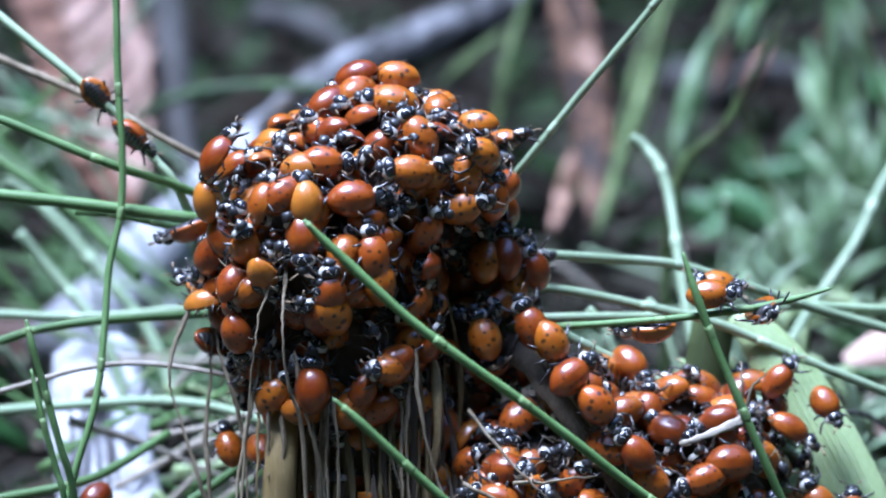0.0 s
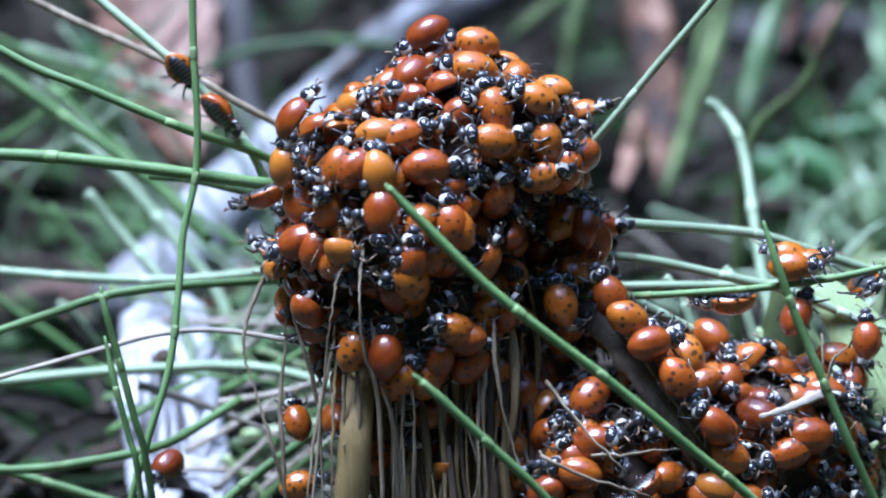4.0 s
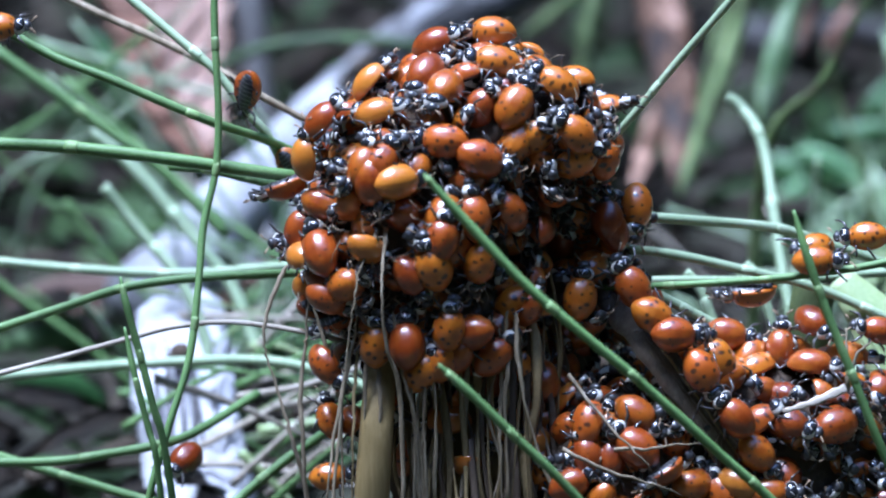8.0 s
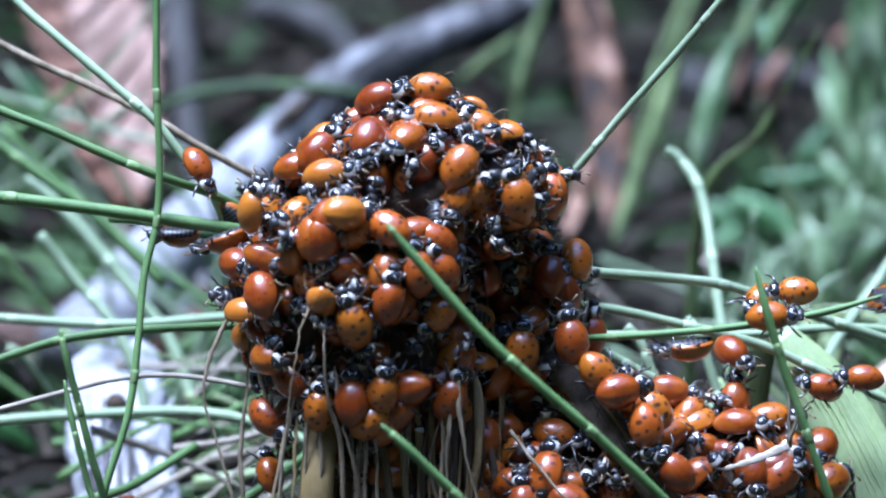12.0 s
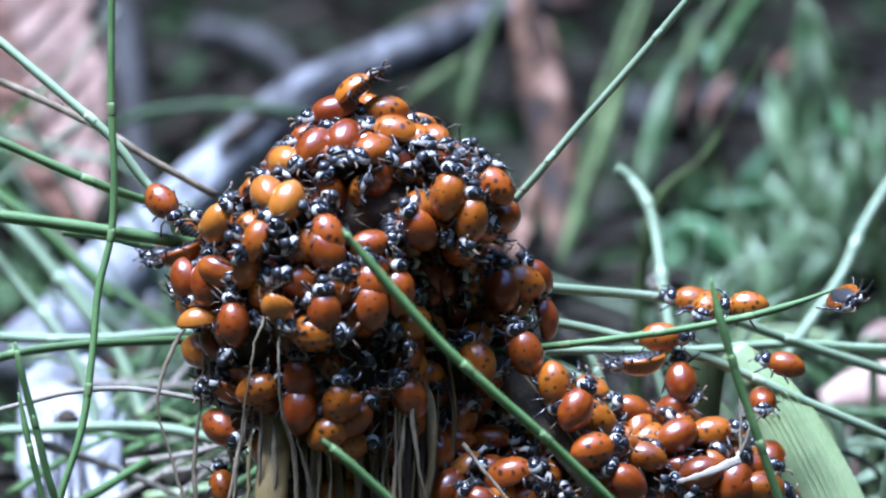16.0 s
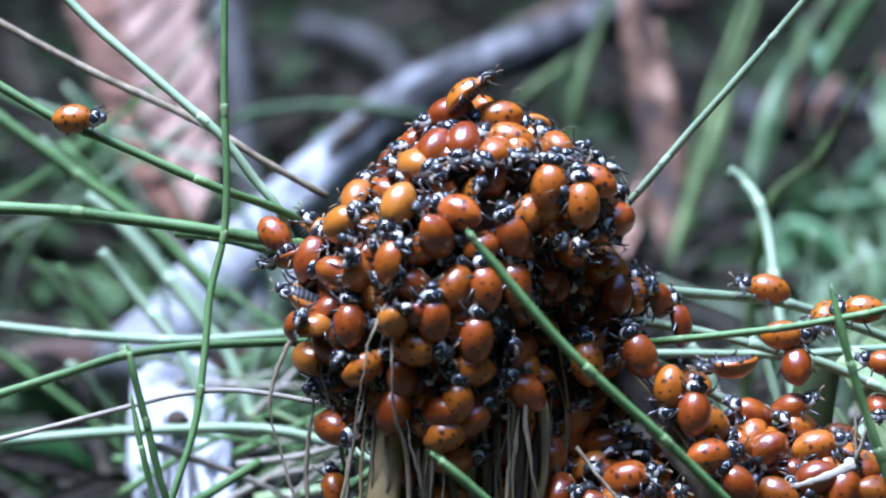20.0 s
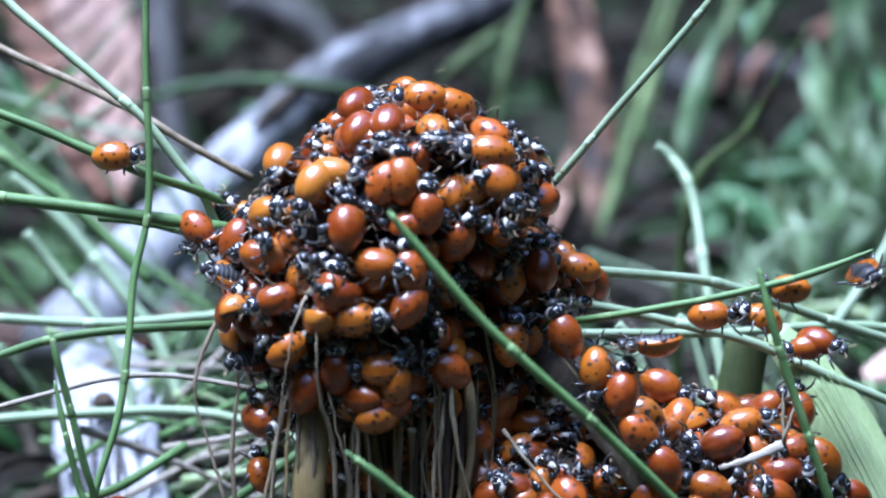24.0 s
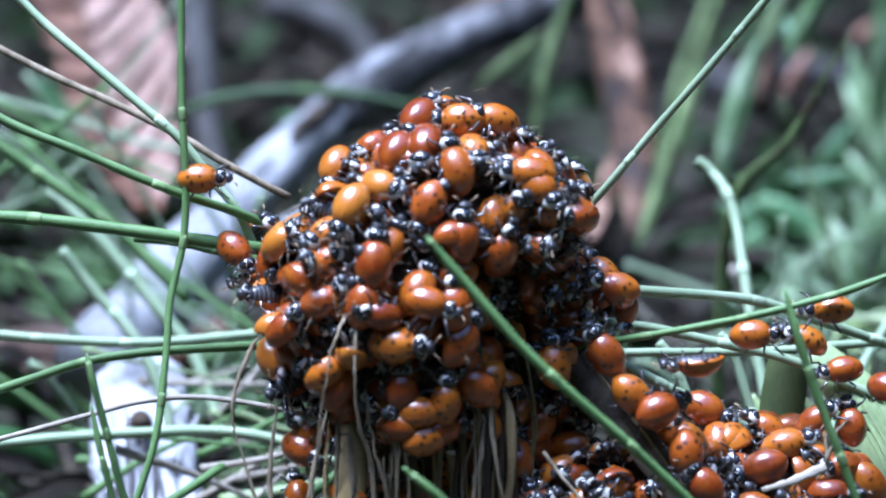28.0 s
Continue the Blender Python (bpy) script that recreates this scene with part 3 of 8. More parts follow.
for k, off in enumerate((-2.1, -1.6, -1.1, -0.6, -0.1, 0.4, 0.9, 1.4, 1.9)):
    rng = random.Random(60 + k)
    across = Vector((0.8, 0.0, 0.6)) * off
    line = [p + across + Vector((0, -0.2 + 0.05 * abs(off), 0.05)) + Vector((rng.gauss(0, 0.08), 0, rng.gauss(0, 0.08))) for p in spline([(9.9, 1.5, 58.1), (12.1, -1.6, 56.3), (18.1, -9.5, 50.1), (25.5, -13.2, 40.1), (32.5, -11.0, 28.9)], 6)]
    ribbon("vein", line[rng.randint(0, 5):-rng.randint(1, 6)], lambda s: 0.2 * math.sin(math.pi * (0.1 + 0.85 * s)), M_STRIP if k % 3 == 0 else M_BRACT, 0.16, 0.3, bract, 1)
litter_strip = tagged(ribbon("straw_strip", [(35.0, -15.4, 43.4), (38.9, -16.1, 44.9), (43.5, -14.6, 46.4)], lambda s: 0.28 + 0.4 * s + 0.1 * math.sin(25 * s), M_GREY_STRAW, 0.16),
                      "short pale straw strip lying on the beetle heap", "straw")
for pts in ([(43.3, -11.8, 45.3), (45.5, -9.6, 49.8), (47.4, -7.3, 50.7)], [(43.9, -11.8, 45.3), (43.8, -9.7, 49.4), (43.7, -7.7, 52.8)],
            [(6.3, -12.2, 47.8), (9.6, -16.2, 44.3), (14.1, -20.3, 40.4), (17.5, -21.2, 37.2)], [(12.2, -20.5, 39.7), (17.6, -19.5, 39.8), (23.7, -17.4, 39.7)],
            [(5.4, -20.4, 40.1), (11.5, -22.2, 37.5), (17.5, -22.7, 35.7), (21.3, -21.2, 33.6)]):
    bm = bmesh.new()
    rng = random.Random(int(pts[0][0] * 7))
    line = [p + Vector((rng.gauss(0, 0.12), 0, rng.gauss(0, 0.12))) for p in spline(pts, 4)]
    tube_into(bm, line, lambda s: 0.3 * (1.05 - 0.75 * s), 6, flat=0.45, ribs=0.12)
    tagged(part("straw", bm, M_STRAW), "thin pale dry straw among the beetles", "straw", "loose straws")

# ---- green stems near the clump ----
front_stem = stem("horsetail_stem", [(-9.4, -33.6, 83.6), (-6.4, -33.6, 79.8), (2.7, -34.4, 69.2), (10.0, -34.2, 62.0), (17.6, -33.1, 54.6), (26.8, -31.6, 44.9), (38.3, -28.9, 31.9), (54.9, -25.1, 7.2)], 0.72, M_STEM,
                  "fresh green jointed stem crossing before the clump", joints=(0.07, 0.36, 0.56, 0.8), tip=True)
low_stem = stem("horsetail_stem", [(-12.4, -40.7, 57.0), (-8.5, -40.7, 53.5), (-2.7, -40.1, 47.8), (5.3, -39.2, 39.8), (16.4, -36.6, 26.0), (26.4, -32.6, 10.2)], 0.68, M_STEM,
                "short green stem tip low before the stalk", joints=(0.12, 0.4), tip=True)
blade_stem = stem("horsetail_stem", [(38.7, -21.9, 73.4), (40.1, -23.3, 68.0), (42.2, -24.2, 60.9), (44.7, -25.1, 53.8), (48.4, -25.9, 43.1), (52.0, -25.4, 33.0), (59.7, -22.6, 8.7)], 0.66, M_STEM,
                  "dark green pointed stem rising through the beetle heap", joints=(0.3, 0.55), tip=True)
twig_stem = stem("horsetail_stem", [(55.9, -8.7, 68.7), (50.4, -9.2, 66.8), (45.8, -9.5, 65.5), (42.0, -9.8, 64.7), (35.9, -10.0, 63.5), (30.7, -9.5, 62.5), (23.1, -8.0, 61.0), (17.1, -5.0, 59.4), (9.5, 1.0, 56.8)], 0.56, M_STEM,
                 "thin green side shoot with beetles hanging from it", joints=(0.3, 0.58, 0.82), tip=True)
stem("horsetail_stem", [(9.5, 7.1, 65.4), (19.8, 10.6, 63.3), (34.6, 15.1, 60.6), (43.9, 17.2, 57.1), (53.8, 20.2, 52.7), (63.7, 23.3, 48.6), (79.9, 27.7, 42.1)], 0.8, M_STEM_PALE, "grey-green jointed stem passing behind the clump", joints=(0.37, 0.66))
stem("horsetail_stem", [(9.6, 7.7, 60.0), (19.8, 9.4, 58.6), (32.5, 10.6, 55.3), (41.2, 10.9, 52.8), (51.6, 10.7, 48.1), (62.7, 11.4, 43.0), (78.7, 15.4, 34.9)], 0.75, M_STEM_PALE, "grey-green jointed stem over the heap", joints=(0.33, 0.62))
stem("horsetail_stem", [(9.7, 14.2, 53.3), (22.4, 16.1, 52.7), (37.8, 19.9, 51.6), (53.3, 23.1, 51.7), (63.9, 25.8, 50.3), (80.2, 31.4, 48.1)], 0.7, M_STEM_PALE, "level grey-green stem behind the heap", joints=(0.5,))
stem("horsetail_stem", [(9.5, 3.2, 58.8), (17.3, 2.3, 55.3), (27.5, 2.8, 49.6), (38.5, 3.2, 43.4), (50.5, 3.4, 36.3), (61.9, 5.6, 28.9), (77.9, 10.5, 16.3)], 0.8, M_STEM_PALE, "green stem sunk among the heaped beetles", joints=(0.25, 0.7))
stem("horsetail_stem", [(29.9, 67.4, 66.5), (31.9, 67.0, 65.0), (34.1, 64.3, 62.6), (35.5, 61.1, 58.6), (36.3, 55.5, 53.1), (37.3, 49.5, 46.0), (38.9, 43.0, 37.4), (40.6, 35.8, 25.8), (43.1, 26.4, -1.6)], 0.95, M_STEM_PALE, "bent grey-green stem with a drooping tip", joints=(0.1, 0.28, 0.5))
stem("horsetail_stem", [(31.3, 26.3, 52.2), (33.3, 25.6, 49.5), (35.3, 23.9, 43.2), (37.8, 21.6, 34.6), (41.4, 18.2, 22.1), (45.5, 12.2, -0.5)], 0.8, M_STEM_PALE, "pale green shoot standing behind the heap", joints=(0.12, 0.45))
stem("horsetail_stem", [(22.8, 26.0, 51.1), (24.8, 25.4, 48.7), (26.8, 24.1, 44.0), (30.9, 22.0, 36.2), (36.8, 22.0, 20.8), (42.1, 21.5, -4.1)], 0.8, M_STEM_PALE, "curved green shoot behind the dark leaf sheath")
stem("horsetail_stem", [(4.9, 18.8, 63.1), (10.0, 14.7, 70.9), (15.4, 12.4, 77.8), (21.6, 12.4, 85.4), (28.6, 12.5, 93.6), (35.8, 12.8, 102.3), (44.1, 11.5, 113.0)], 0.62, M_STEM_PALE, "slender green stem slanting up from the clump", joints=(0.42, 0.78))
stem("horsetail_stem", [(75.7, 88.0, 63.0), (69.0, 80.0, 54.6), (65.3, 74.0, 48.5), (61.7, 70.0, 44.2), (55.6, 62.0, 38.0), (51.3, 54.0, 32.8), (47.5, 46.0, 27.2), (44.5, 36.0, 18.1)], 0.85, M_STEM_PALE, "soft green jointed stem slanting behind the broad leaf", joints=(0.2, 0.42))
# left of the clump
stem("horsetail_stem", [(-41.8, 11.7, 113.7), (-41.8, 8.5, 101.8), (-41.8, 5.7, 91.4), (-41.4, 2.9, 81.0), (-41.8, 0.9, 73.5), (-43.5, -2.0, 66.3), (-44.2, -5.2, 58.4), (-45.5, -8.7, 49.1), (-48.5, -12.2, 39.8), (-51.6, -14.3, 28.4), (-55.1, -11.4, 4.3)], 0.58, M_STEM, "wavy upright dark green stem beside the clump", joints=(0.22, 0.4, 0.66))
stem("horsetail_stem", [(-74.3, 5.8, 76.2), (-63.4, 4.7, 75.9), (-52.4, 3.4, 74.9), (-42.4, 3.0, 73.5), (-33.2, 4.6, 71.6), (-27.3, 10.1, 69.1)], 1.0, M_STEM, "thick level green stem reaching into the clump", joints=(0.24,))
stem("horsetail_stem", [(-49.1, 9.7, 71.6), (-42.8, 8.6, 71.2), (-35.8, 8.2, 69.6), (-28.1, 11.6, 67.1)], 0.7, M_STEM, "green stem under the thick level stem")
stem("horsetail_stem", [(-75.1, 10.4, 93.5), (-64.9, 8.0, 88.1), (-57.1, 6.2, 85.3), (-50.1, 5.4, 82.3), (-42.4, 5.5, 78.9), (-35.0, 9.6, 75.1), (-27.5, 14.5, 70.0)], 0.72, M_STEM, "long green stem sloping down to the clump", joints=(0.62,))
stem("horsetail_stem", [(-71.9, 26.9, 108.4), (-62.2, 22.3, 99.3), (-55.7, 19.0, 94.4), (-48.4, 15.4, 89.0), (-42.7, 13.2, 84.4), (-38.2, 11.7, 78.8), (-35.0, 10.7, 75.0), (-32.1, 11.7, 67.4)], 0.72, M_STEM_PALE, "green stem falling in a soft curve to the clump", joints=(0.5,))
stem("horsetail_stem", [(-77.6, 32.2, 97.6), (-62.2, 28.2, 90.3), (-52.4, 25.1, 86.5), (-43.5, 22.1, 82.7), (-37.2, 21.0, 78.9), (-28.5, 21.7, 73.8)], 0.6, M_STRAW, "thin brownish dry stem behind the green ones", joints=(0.55,))
stem("horsetail_stem", [(-53.8, -14.4, 62.7), (-52.9, -15.5, 58.7), (-51.3, -16.2, 52.2), (-49.7, -17.0, 45.3), (-48.1, -17.0, 37.4), (-45.7, -16.2, 9.5)], 0.58, M_STEM, "pointed dark green shoot at the side", joints=(0.12, 0.4), tip=True)
stem("horsetail_stem", [(-53.5, -14.2, 55.6), (-52.1, -16.0, 49.0), (-50.5, -16.8, 42.1), (-49.3, -17.4, 35.9), (-47.6, -16.2, 9.5)], 0.5, M_STEM, "smaller dark green shoot beside the other", joints=(0.3,), tip=True)
stem("horsetail_stem", [(-76.1, 6.6, 48.4), (-65.9, 7.5, 51.5), (-56.4, 8.2, 54.4), (-47.8, 8.6, 55.6), (-37.7, 10.6, 55.6), (-27.6, 14.6, 54.8)], 0.72, M_STEM, "green stem curving level towards the clump", joints=(0.4,))
stem("horsetail_stem", [(-79.6, 36.2, 50.7), (-64.0, 35.8, 49.2), (-49.2, 35.7, 48.6), (-31.3, 39.9, 48.8)], 0.8, M_STEM_PALE, "soft grey-green stem further back")
stem("horsetail_stem", [(-79.6, 31.8, 34.0), (-64.0, 32.1, 35.4), (-51.7, 32.3, 36.1), (-39.3, 32.4, 36.2), (-29.5, 31.9, 34.4), (-18.0, 30.7, 30.0)], 0.9, M_STEM_PALE, "low green stem behind the fibres")
stem("horsetail_stem", [(-76.3, 3.9, 30.4), (-66.1, 3.9, 30.5), (-58.2, 4.2, 31.5), (-51.9, 4.5, 32.6), (-46.7, 8.7, 33.1), (-38.6, 19.7, 35.2)], 0.75, M_STEM, "low green stem near the pale wood")
stem("horsetail_stem", [(-77.1, 10.0, 30.0), (-66.7, 9.2, 26.9), (-57.2, 8.4, 24.1), (-49.2, 7.8, 21.9), (-38.2, 9.0, 18.5)], 0.75, M_STEM, "low sloping green stem close to the ground")
stem("horsetail_stem", [(-46.1, -2.8, 21.0), (-39.9, 0.6, 26.1), (-33.8, 3.9, 30.4), (-28.4, 8.7, 32.9), (-20.8, 17.8, 35.9)], 0.8, M_STEM, "green stem rising towards the stalk", joints=(0.4,))
stem("horsetail_stem", [(-65.3, 68.0, 53.3), (-60.5, 66.4, 47.4), (-53.9, 62.5, 40.5), (-49.9, 58.4, 32.8), (-48.1, 54.0, 24.3), (-46.9, 45.8, 9.2)], 1.0, M_STEM_PALE, "blurred bent stem behind the upright one", joints=(0.3,))
stem("horsetail_stem", [(-69.0, 89.6, 56.7), (-60.9, 85.6, 49.5), (-51.9, 80.9, 39.8), (-46.5, 77.2, 33.5), (-41.8, 70.2, 22.8)], 1.1, M_STEM_PALE, "long soft green stem further back", joints=(0.4,))
stem("horsetail_stem", [(-82.5, 73.6, 74.0), (-67.0, 70.7, 63.2), (-56.7, 68.7, 55.8), (-46.4, 66.0, 45.8)], 1.0, M_STEM, "dark green stem further back")
twig = tagged(stem("dry_twig", [(-75.3, -0.7, 44.2), (-62.9, 0.1, 47.3), (-55.9, 0.6, 49.1), (-48.9, 1.1, 50.8), (-41.9, 1.3, 51.5), (-34.8, 0.1, 51.2), (-26.2, -2.2, 50.1), (-20.0, -1.8, 47.8)], 0.42, M_GREY_STRAW, "long thin pale dry twig arching to the clump", "twig", group="dry twigs"), category="twig")
stem("horsetail_stem", [(-56.9, 165.0, 48.3), (-47.9, 164.0, 52.2), (-37.1, 163.4, 53.8), (-25.4, 163.2, 53.2), (-13.7, 164.5, 50.4)], 1.0, M_MOSS, "blurred level green stem behind the clump")
for k in range(26):
    rng = random.Random(900 + k)
    o = Vector((-37.0, 42.0, 24.0)) + Vector((rng.uniform(-12, 10), rng.uniform(-22, 26), rng.uniform(-12, 13)))
    a, ln = rng.choice((0.25, -0.35, 0.1, -0.6, 0.6)) + rng.gauss(0, 0.15), rng.uniform(9, 17)
    d = Vector((math.cos(a), rng.uniform(-0.3, 0.3), math.sin(a)))
    w = rng.uniform(0.32, 0.75)
    dry = k % 5 < 2
    tagged(ribbon("dry_grass" if dry else "grass", [o - d * ln, o - d * ln * 0.3 + Vector((0, 0, rng.uniform(-0.6, 1.2))), o + d * ln * 0.4 + Vector((0, 0, rng.uniform(-0.4, 1.0))), o + d * ln],
                  lambda s: w * (1.08 - 0.95 * s), M_GREY_STRAW if dry else M_STEM if k % 2 else M_BLADE, 0.18, 0.3),
           "thin pale dry grass blade near the stalk foot" if dry else "thin green grass blade near the stalk foot", "grass blade", "dry blades" if dry else "green blades")
for pts, w in (([(-93.4, 138.1, 5.7), (-80.8, 138.8, 8.5), (-69.3, 138.6, 7.5), (-60.6, 137.8, 4.7)], 3.6), ([(-49.6, 120.9, 18.8), (-42.1, 121.2, 20.2), (-33.8, 122.8, 18.2), (-24.4, 123.5, 13.1)], 3.2),
               ([(-49.8, 109.8, 16.3), (-42.4, 109.4, 14.5), (-33.4, 113.4, 14.0)], 2.6), ([(-85.0, 74.0, -1.5), (-74.3, 75.2, 2.7), (-65.5, 75.3, 3.2), (-58.4, 74.6, 0.6)], 3.0)):
    leaf = tagged(ribbon("leaf", pts, lambda s: w * math.sin(math.pi * (0.08 + 0.88 * s)), M_MOSS, 0.3, 0.2), "dim dark green leaf low on the forest floor", "leaf", "low leaves")
    bm = bmesh.new()
    tube_into(bm, [q + Vector((0, -0.3, 0.15)) for q in spline(pts, 5)], 0.25, 6)
    part("midrib", bm, M_MOSS, leaf)

# broad leaves beside the heap
broad_leaf = tagged(ribbon("broad_leaf", [(44.2, 14.2, 53.6), (48.4, 11.0, 49.2), (52.2, 7.3, 43.3), (57.3, 1.8, 34.2), (61.9, -2.7, 25.1), (69.1, -6.6, 6.7)], lambda s: 1.9 + 3.3 * math.sin(2.6 * s), M_BLADE, 0.35, 0.25, facing=(-0.2, -0.6, 0.8)),
                    "broad light green leaf blade under the beetles", "leaf")
for k, off in enumerate((-3.0, -2.1, -1.3, -0.5, 0.4, 1.2, 2.1, 3.0)):
    bm = bmesh.new()
    across = Vector((0.82, 0.0, 0.55)) * off
    tube_into(bm, [p + across + Vector((0, -0.32 + 0.2 * abs(off) * 0.4, 0.12)) for p in spline([(49.5, 9.5, 47.6), (52.2, 7.3, 43.3), (57.3, 1.8, 34.2), (61.9, -2.7, 25.1)], 6)], 0.07, 5)
    part("vein", bm, M_BLADE, broad_leaf)
for pts, w in (([(48.6, 6.0, 22.1), (47.4, 6.0, 28.0), (46.3, 7.0, 32.6), (45.4, 8.0, 35.6)], 1.5), ([(51.7, 5.0, 21.6), (50.1, 5.0, 27.5), (47.7, 6.0, 32.1)], 1.2), ([(44.6, 4.0, 22.0), (46.2, 4.0, 27.0), (49.1, 4.0, 31.1)], 1.1), ([(57.5, 8.0, 20.5), (55.0, 8.0, 27.2), (52.6, 9.0, 31.9), (51.5, 10.0, 36.6)], 1.6), ([(65.1, 12.0, 19.0), (61.8, 12.0, 24.9), (57.8, 13.0, 30.5)], 1.3), ([(36.2, 30.0, 42.0), (37.4, 28.0, 38.3), (38.6, 26.0, 33.0)], 1.3)):
    leaf = tagged(ribbon("leaf", pts, lambda s: w * math.sin(math.pi * (0.1 + 0.86 * s)), M_BLADE, 0.25, 0.3), "small bright green leaf beside the heap", "leaf", "small leaves")
    bm = bmesh.new()
    tube_into(bm, [q + Vector((0, -0.25, 0.1)) for q in spline(pts, 5)], 0.12, 5)
    part("midrib", bm, M_BLADE, leaf)
tagged(ribbon("leaf_sheath", [(40.9, 17.9, 51.7), (39.7, 16.0, 44.8), (38.9, 14.0, 37.1), (38.6, 10.8, 25.5), (38.6, 6.5, 1.6)], lambda s: 3.0 + 0.5 * s, M_OLIVE, 0.4, 0.4), "dark olive upright leaf sheath behind the heap", "leaf")

# ---- background on the forest floor ----
def branch(name, points, radius, material, label, category):
    line, bm = spline(points, 8), bmesh.new()
    tube_into(bm, line, lambda s: radius * (1.3 - 0.5 * s + 0.1 * math.sin(7 * s) + 0.06 * math.sin(23 * s)), 20, ribs=0.03)
    for v in bm.verts:
        v.co += Vector((noise.noise(v.co * 150), noise.noise(v.co * 150 + Vector((5, 0, 0))), noise.noise(v.co * 150 + Vector((0, 5, 0))))) * radius * 0.16 * MM
    ob = tagged(part(name, bm, material), label, category)
    rng = random.Random(int(radius * 10))
    for k in range(7):
        i = rng.randint(1, len(line) - 9)
        a = rng.uniform(-0.5, 2.2)
        off = Vector((0.4 * math.sin(a), -math.cos(a), abs(math.sin(a)))) * radius * 1.04
        ribbon("bark_strip", [q + off for q in line[i:i + 8:2]], lambda s: radius * 0.28 * math.sin(math.pi * (0.1 + 0.8 * s)), M_LITTER if k % 2 else material, 0.5, 0.4, ob, 3)
    return ob


long_branch = branch("fallen_branch", [(-66.1, 115.0, 19.0), (-57.5, 132.0, 24.8), (-48.8, 145.0, 32.6), (-36.9, 160.0, 41.8), (-25.9, 182.0, 46.7), (-15.2, 204.0, 48.3)], 5.0, M_BARK, "pale grey weathered fallen branch on the forest floor", "branch")
# Darker streaky sleeve over the far half of the pale branch.
bm = bmesh.new()
tube_into(bm, spline([(-31.0, 172.0, 44.6), (-25.9, 182.0, 46.6), (-18.2, 198.0, 48.1), (-11.2, 210.0, 49.1), (-1.9, 222.0, 50.5), (7.6, 236.0, 50.7), (21.0, 262.0, 51.6)], 8), lambda s: 4.2 + 0.95 * min(1.0, s / 0.3) + 0.3 * math.sin(9 * s) - 1.6 * max(0.0, s - 0.3), 18, ribs=0.09, twist=0.4)
part("bark_sleeve", bm, M_BARK_MID, long_branch, "darker streaky grey sleeve over the far half")
branch("fallen_branch", [(-58.4, 174.1, 5.1), (-41.5, 182.9, 18.4), (-22.7, 200.8, 27.5), (-2.1, 223.0, 32.8)], 3.0, M_BARK, "grey weathered fallen branch behind the other one", "branch")
branch("fallen_branch", [(-57.0, 230.0, 56.4), (-54.3, 215.0, 46.5), (-52.3, 203.0, 37.4), (-49.8, 190.0, 28.8), (-48.1, 176.0, 21.9)], 2.6, M_BARK_DARK, "dull grey stick behind the large dead leaf", "branch")
branch("fallen_branch", [(42.2, 330.0, 14.9), (51.1, 318.0, 14.7), (59.8, 310.0, 20.8), (71.9, 300.0, 20.8)], 3.4, M_BARK_DARK, "dark grey stick among the far litter", "branch")
branch("fallen_branch", [(-47.3, 330.0, 30.4), (-37.6, 325.0, 29.7), (-29.0, 315.0, 27.7), (-25.2, 305.0, 22.9)], 3.0, M_BARK_DARK, "dull grey twig lying beyond the clump", "branch")


def big_dead_leaf():
    """A large dead leaf hanging in the background: a midrib, two half blades pleated along the side veins, and the veins."""
    root = tagged(new("dead_leaf"), "large dead leaf, pale pinkish brown with oblique veins", "dead leaf")
    spine = spline([(-93.7, 301.0, 72.8), (-85.2, 269.0, 61.6), (-77.6, 238.2, 51.2), (-72.4, 215.7, 44.2), (-66.3, 193.0, 36.9), (-58.2, 170.6, 30.6)], 10)
    n = len(spine)

    def place(i, u, wide):
        s = i / (n - 1)
        ahead = (spine[min(i + 1, n - 1)] - spine[max(i - 1, 0)]).normalized()
        side = ahead.cross(Vector((0, -0.966, 0.259))).normalized()
        if side.x < 0:
            side = -side
        w = wide * (1 - s ** 6) ** 0.5 * (0.8 + 0.06 * math.sin(19 * s) + 0.22 * ((i + 1) % 4) / 3) + 0.1
        rise = -3.0 * abs(u) + 3.5 * u * u + (1.7 - 3.4 * abs((i % 4) / 2 - 1)) * abs(u) ** 0.4 + 0.8 * math.sin(23 * s - 3 * u)
        return spine[i] + side * u * w - ahead * abs(u) * w * 0.8 + Vector((0, -0.35, 0.94)) * rise

    bm = bmesh.new()
    tube_into(bm, spine, lambda s: 0.9 - 0.6 * s, 8)
    part("midrib", bm, M_DEAD_BROWN, root)
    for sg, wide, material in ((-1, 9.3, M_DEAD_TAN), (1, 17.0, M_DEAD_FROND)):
        bm = bmesh.new()
        rows = [[bm.verts.new(place(i, sg * k / 8, wide) * MM) for k in range(9)] for i in range(n)]
        for p, q in zip(rows, rows[1:]):
            for k in range(8):
                bm.faces.new((p[k], p[k + 1], q[k + 1], q[k]))
        bmesh.ops.solidify(bm, geom=bm.faces[:], thickness=0.0003)
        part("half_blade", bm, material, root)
        # Side veins, thick and brown: their colour also carries shade between the pleats.
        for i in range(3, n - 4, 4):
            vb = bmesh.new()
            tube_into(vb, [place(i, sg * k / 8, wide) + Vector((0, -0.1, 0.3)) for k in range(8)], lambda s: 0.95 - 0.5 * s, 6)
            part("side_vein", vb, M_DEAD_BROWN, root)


big_dead_leaf()


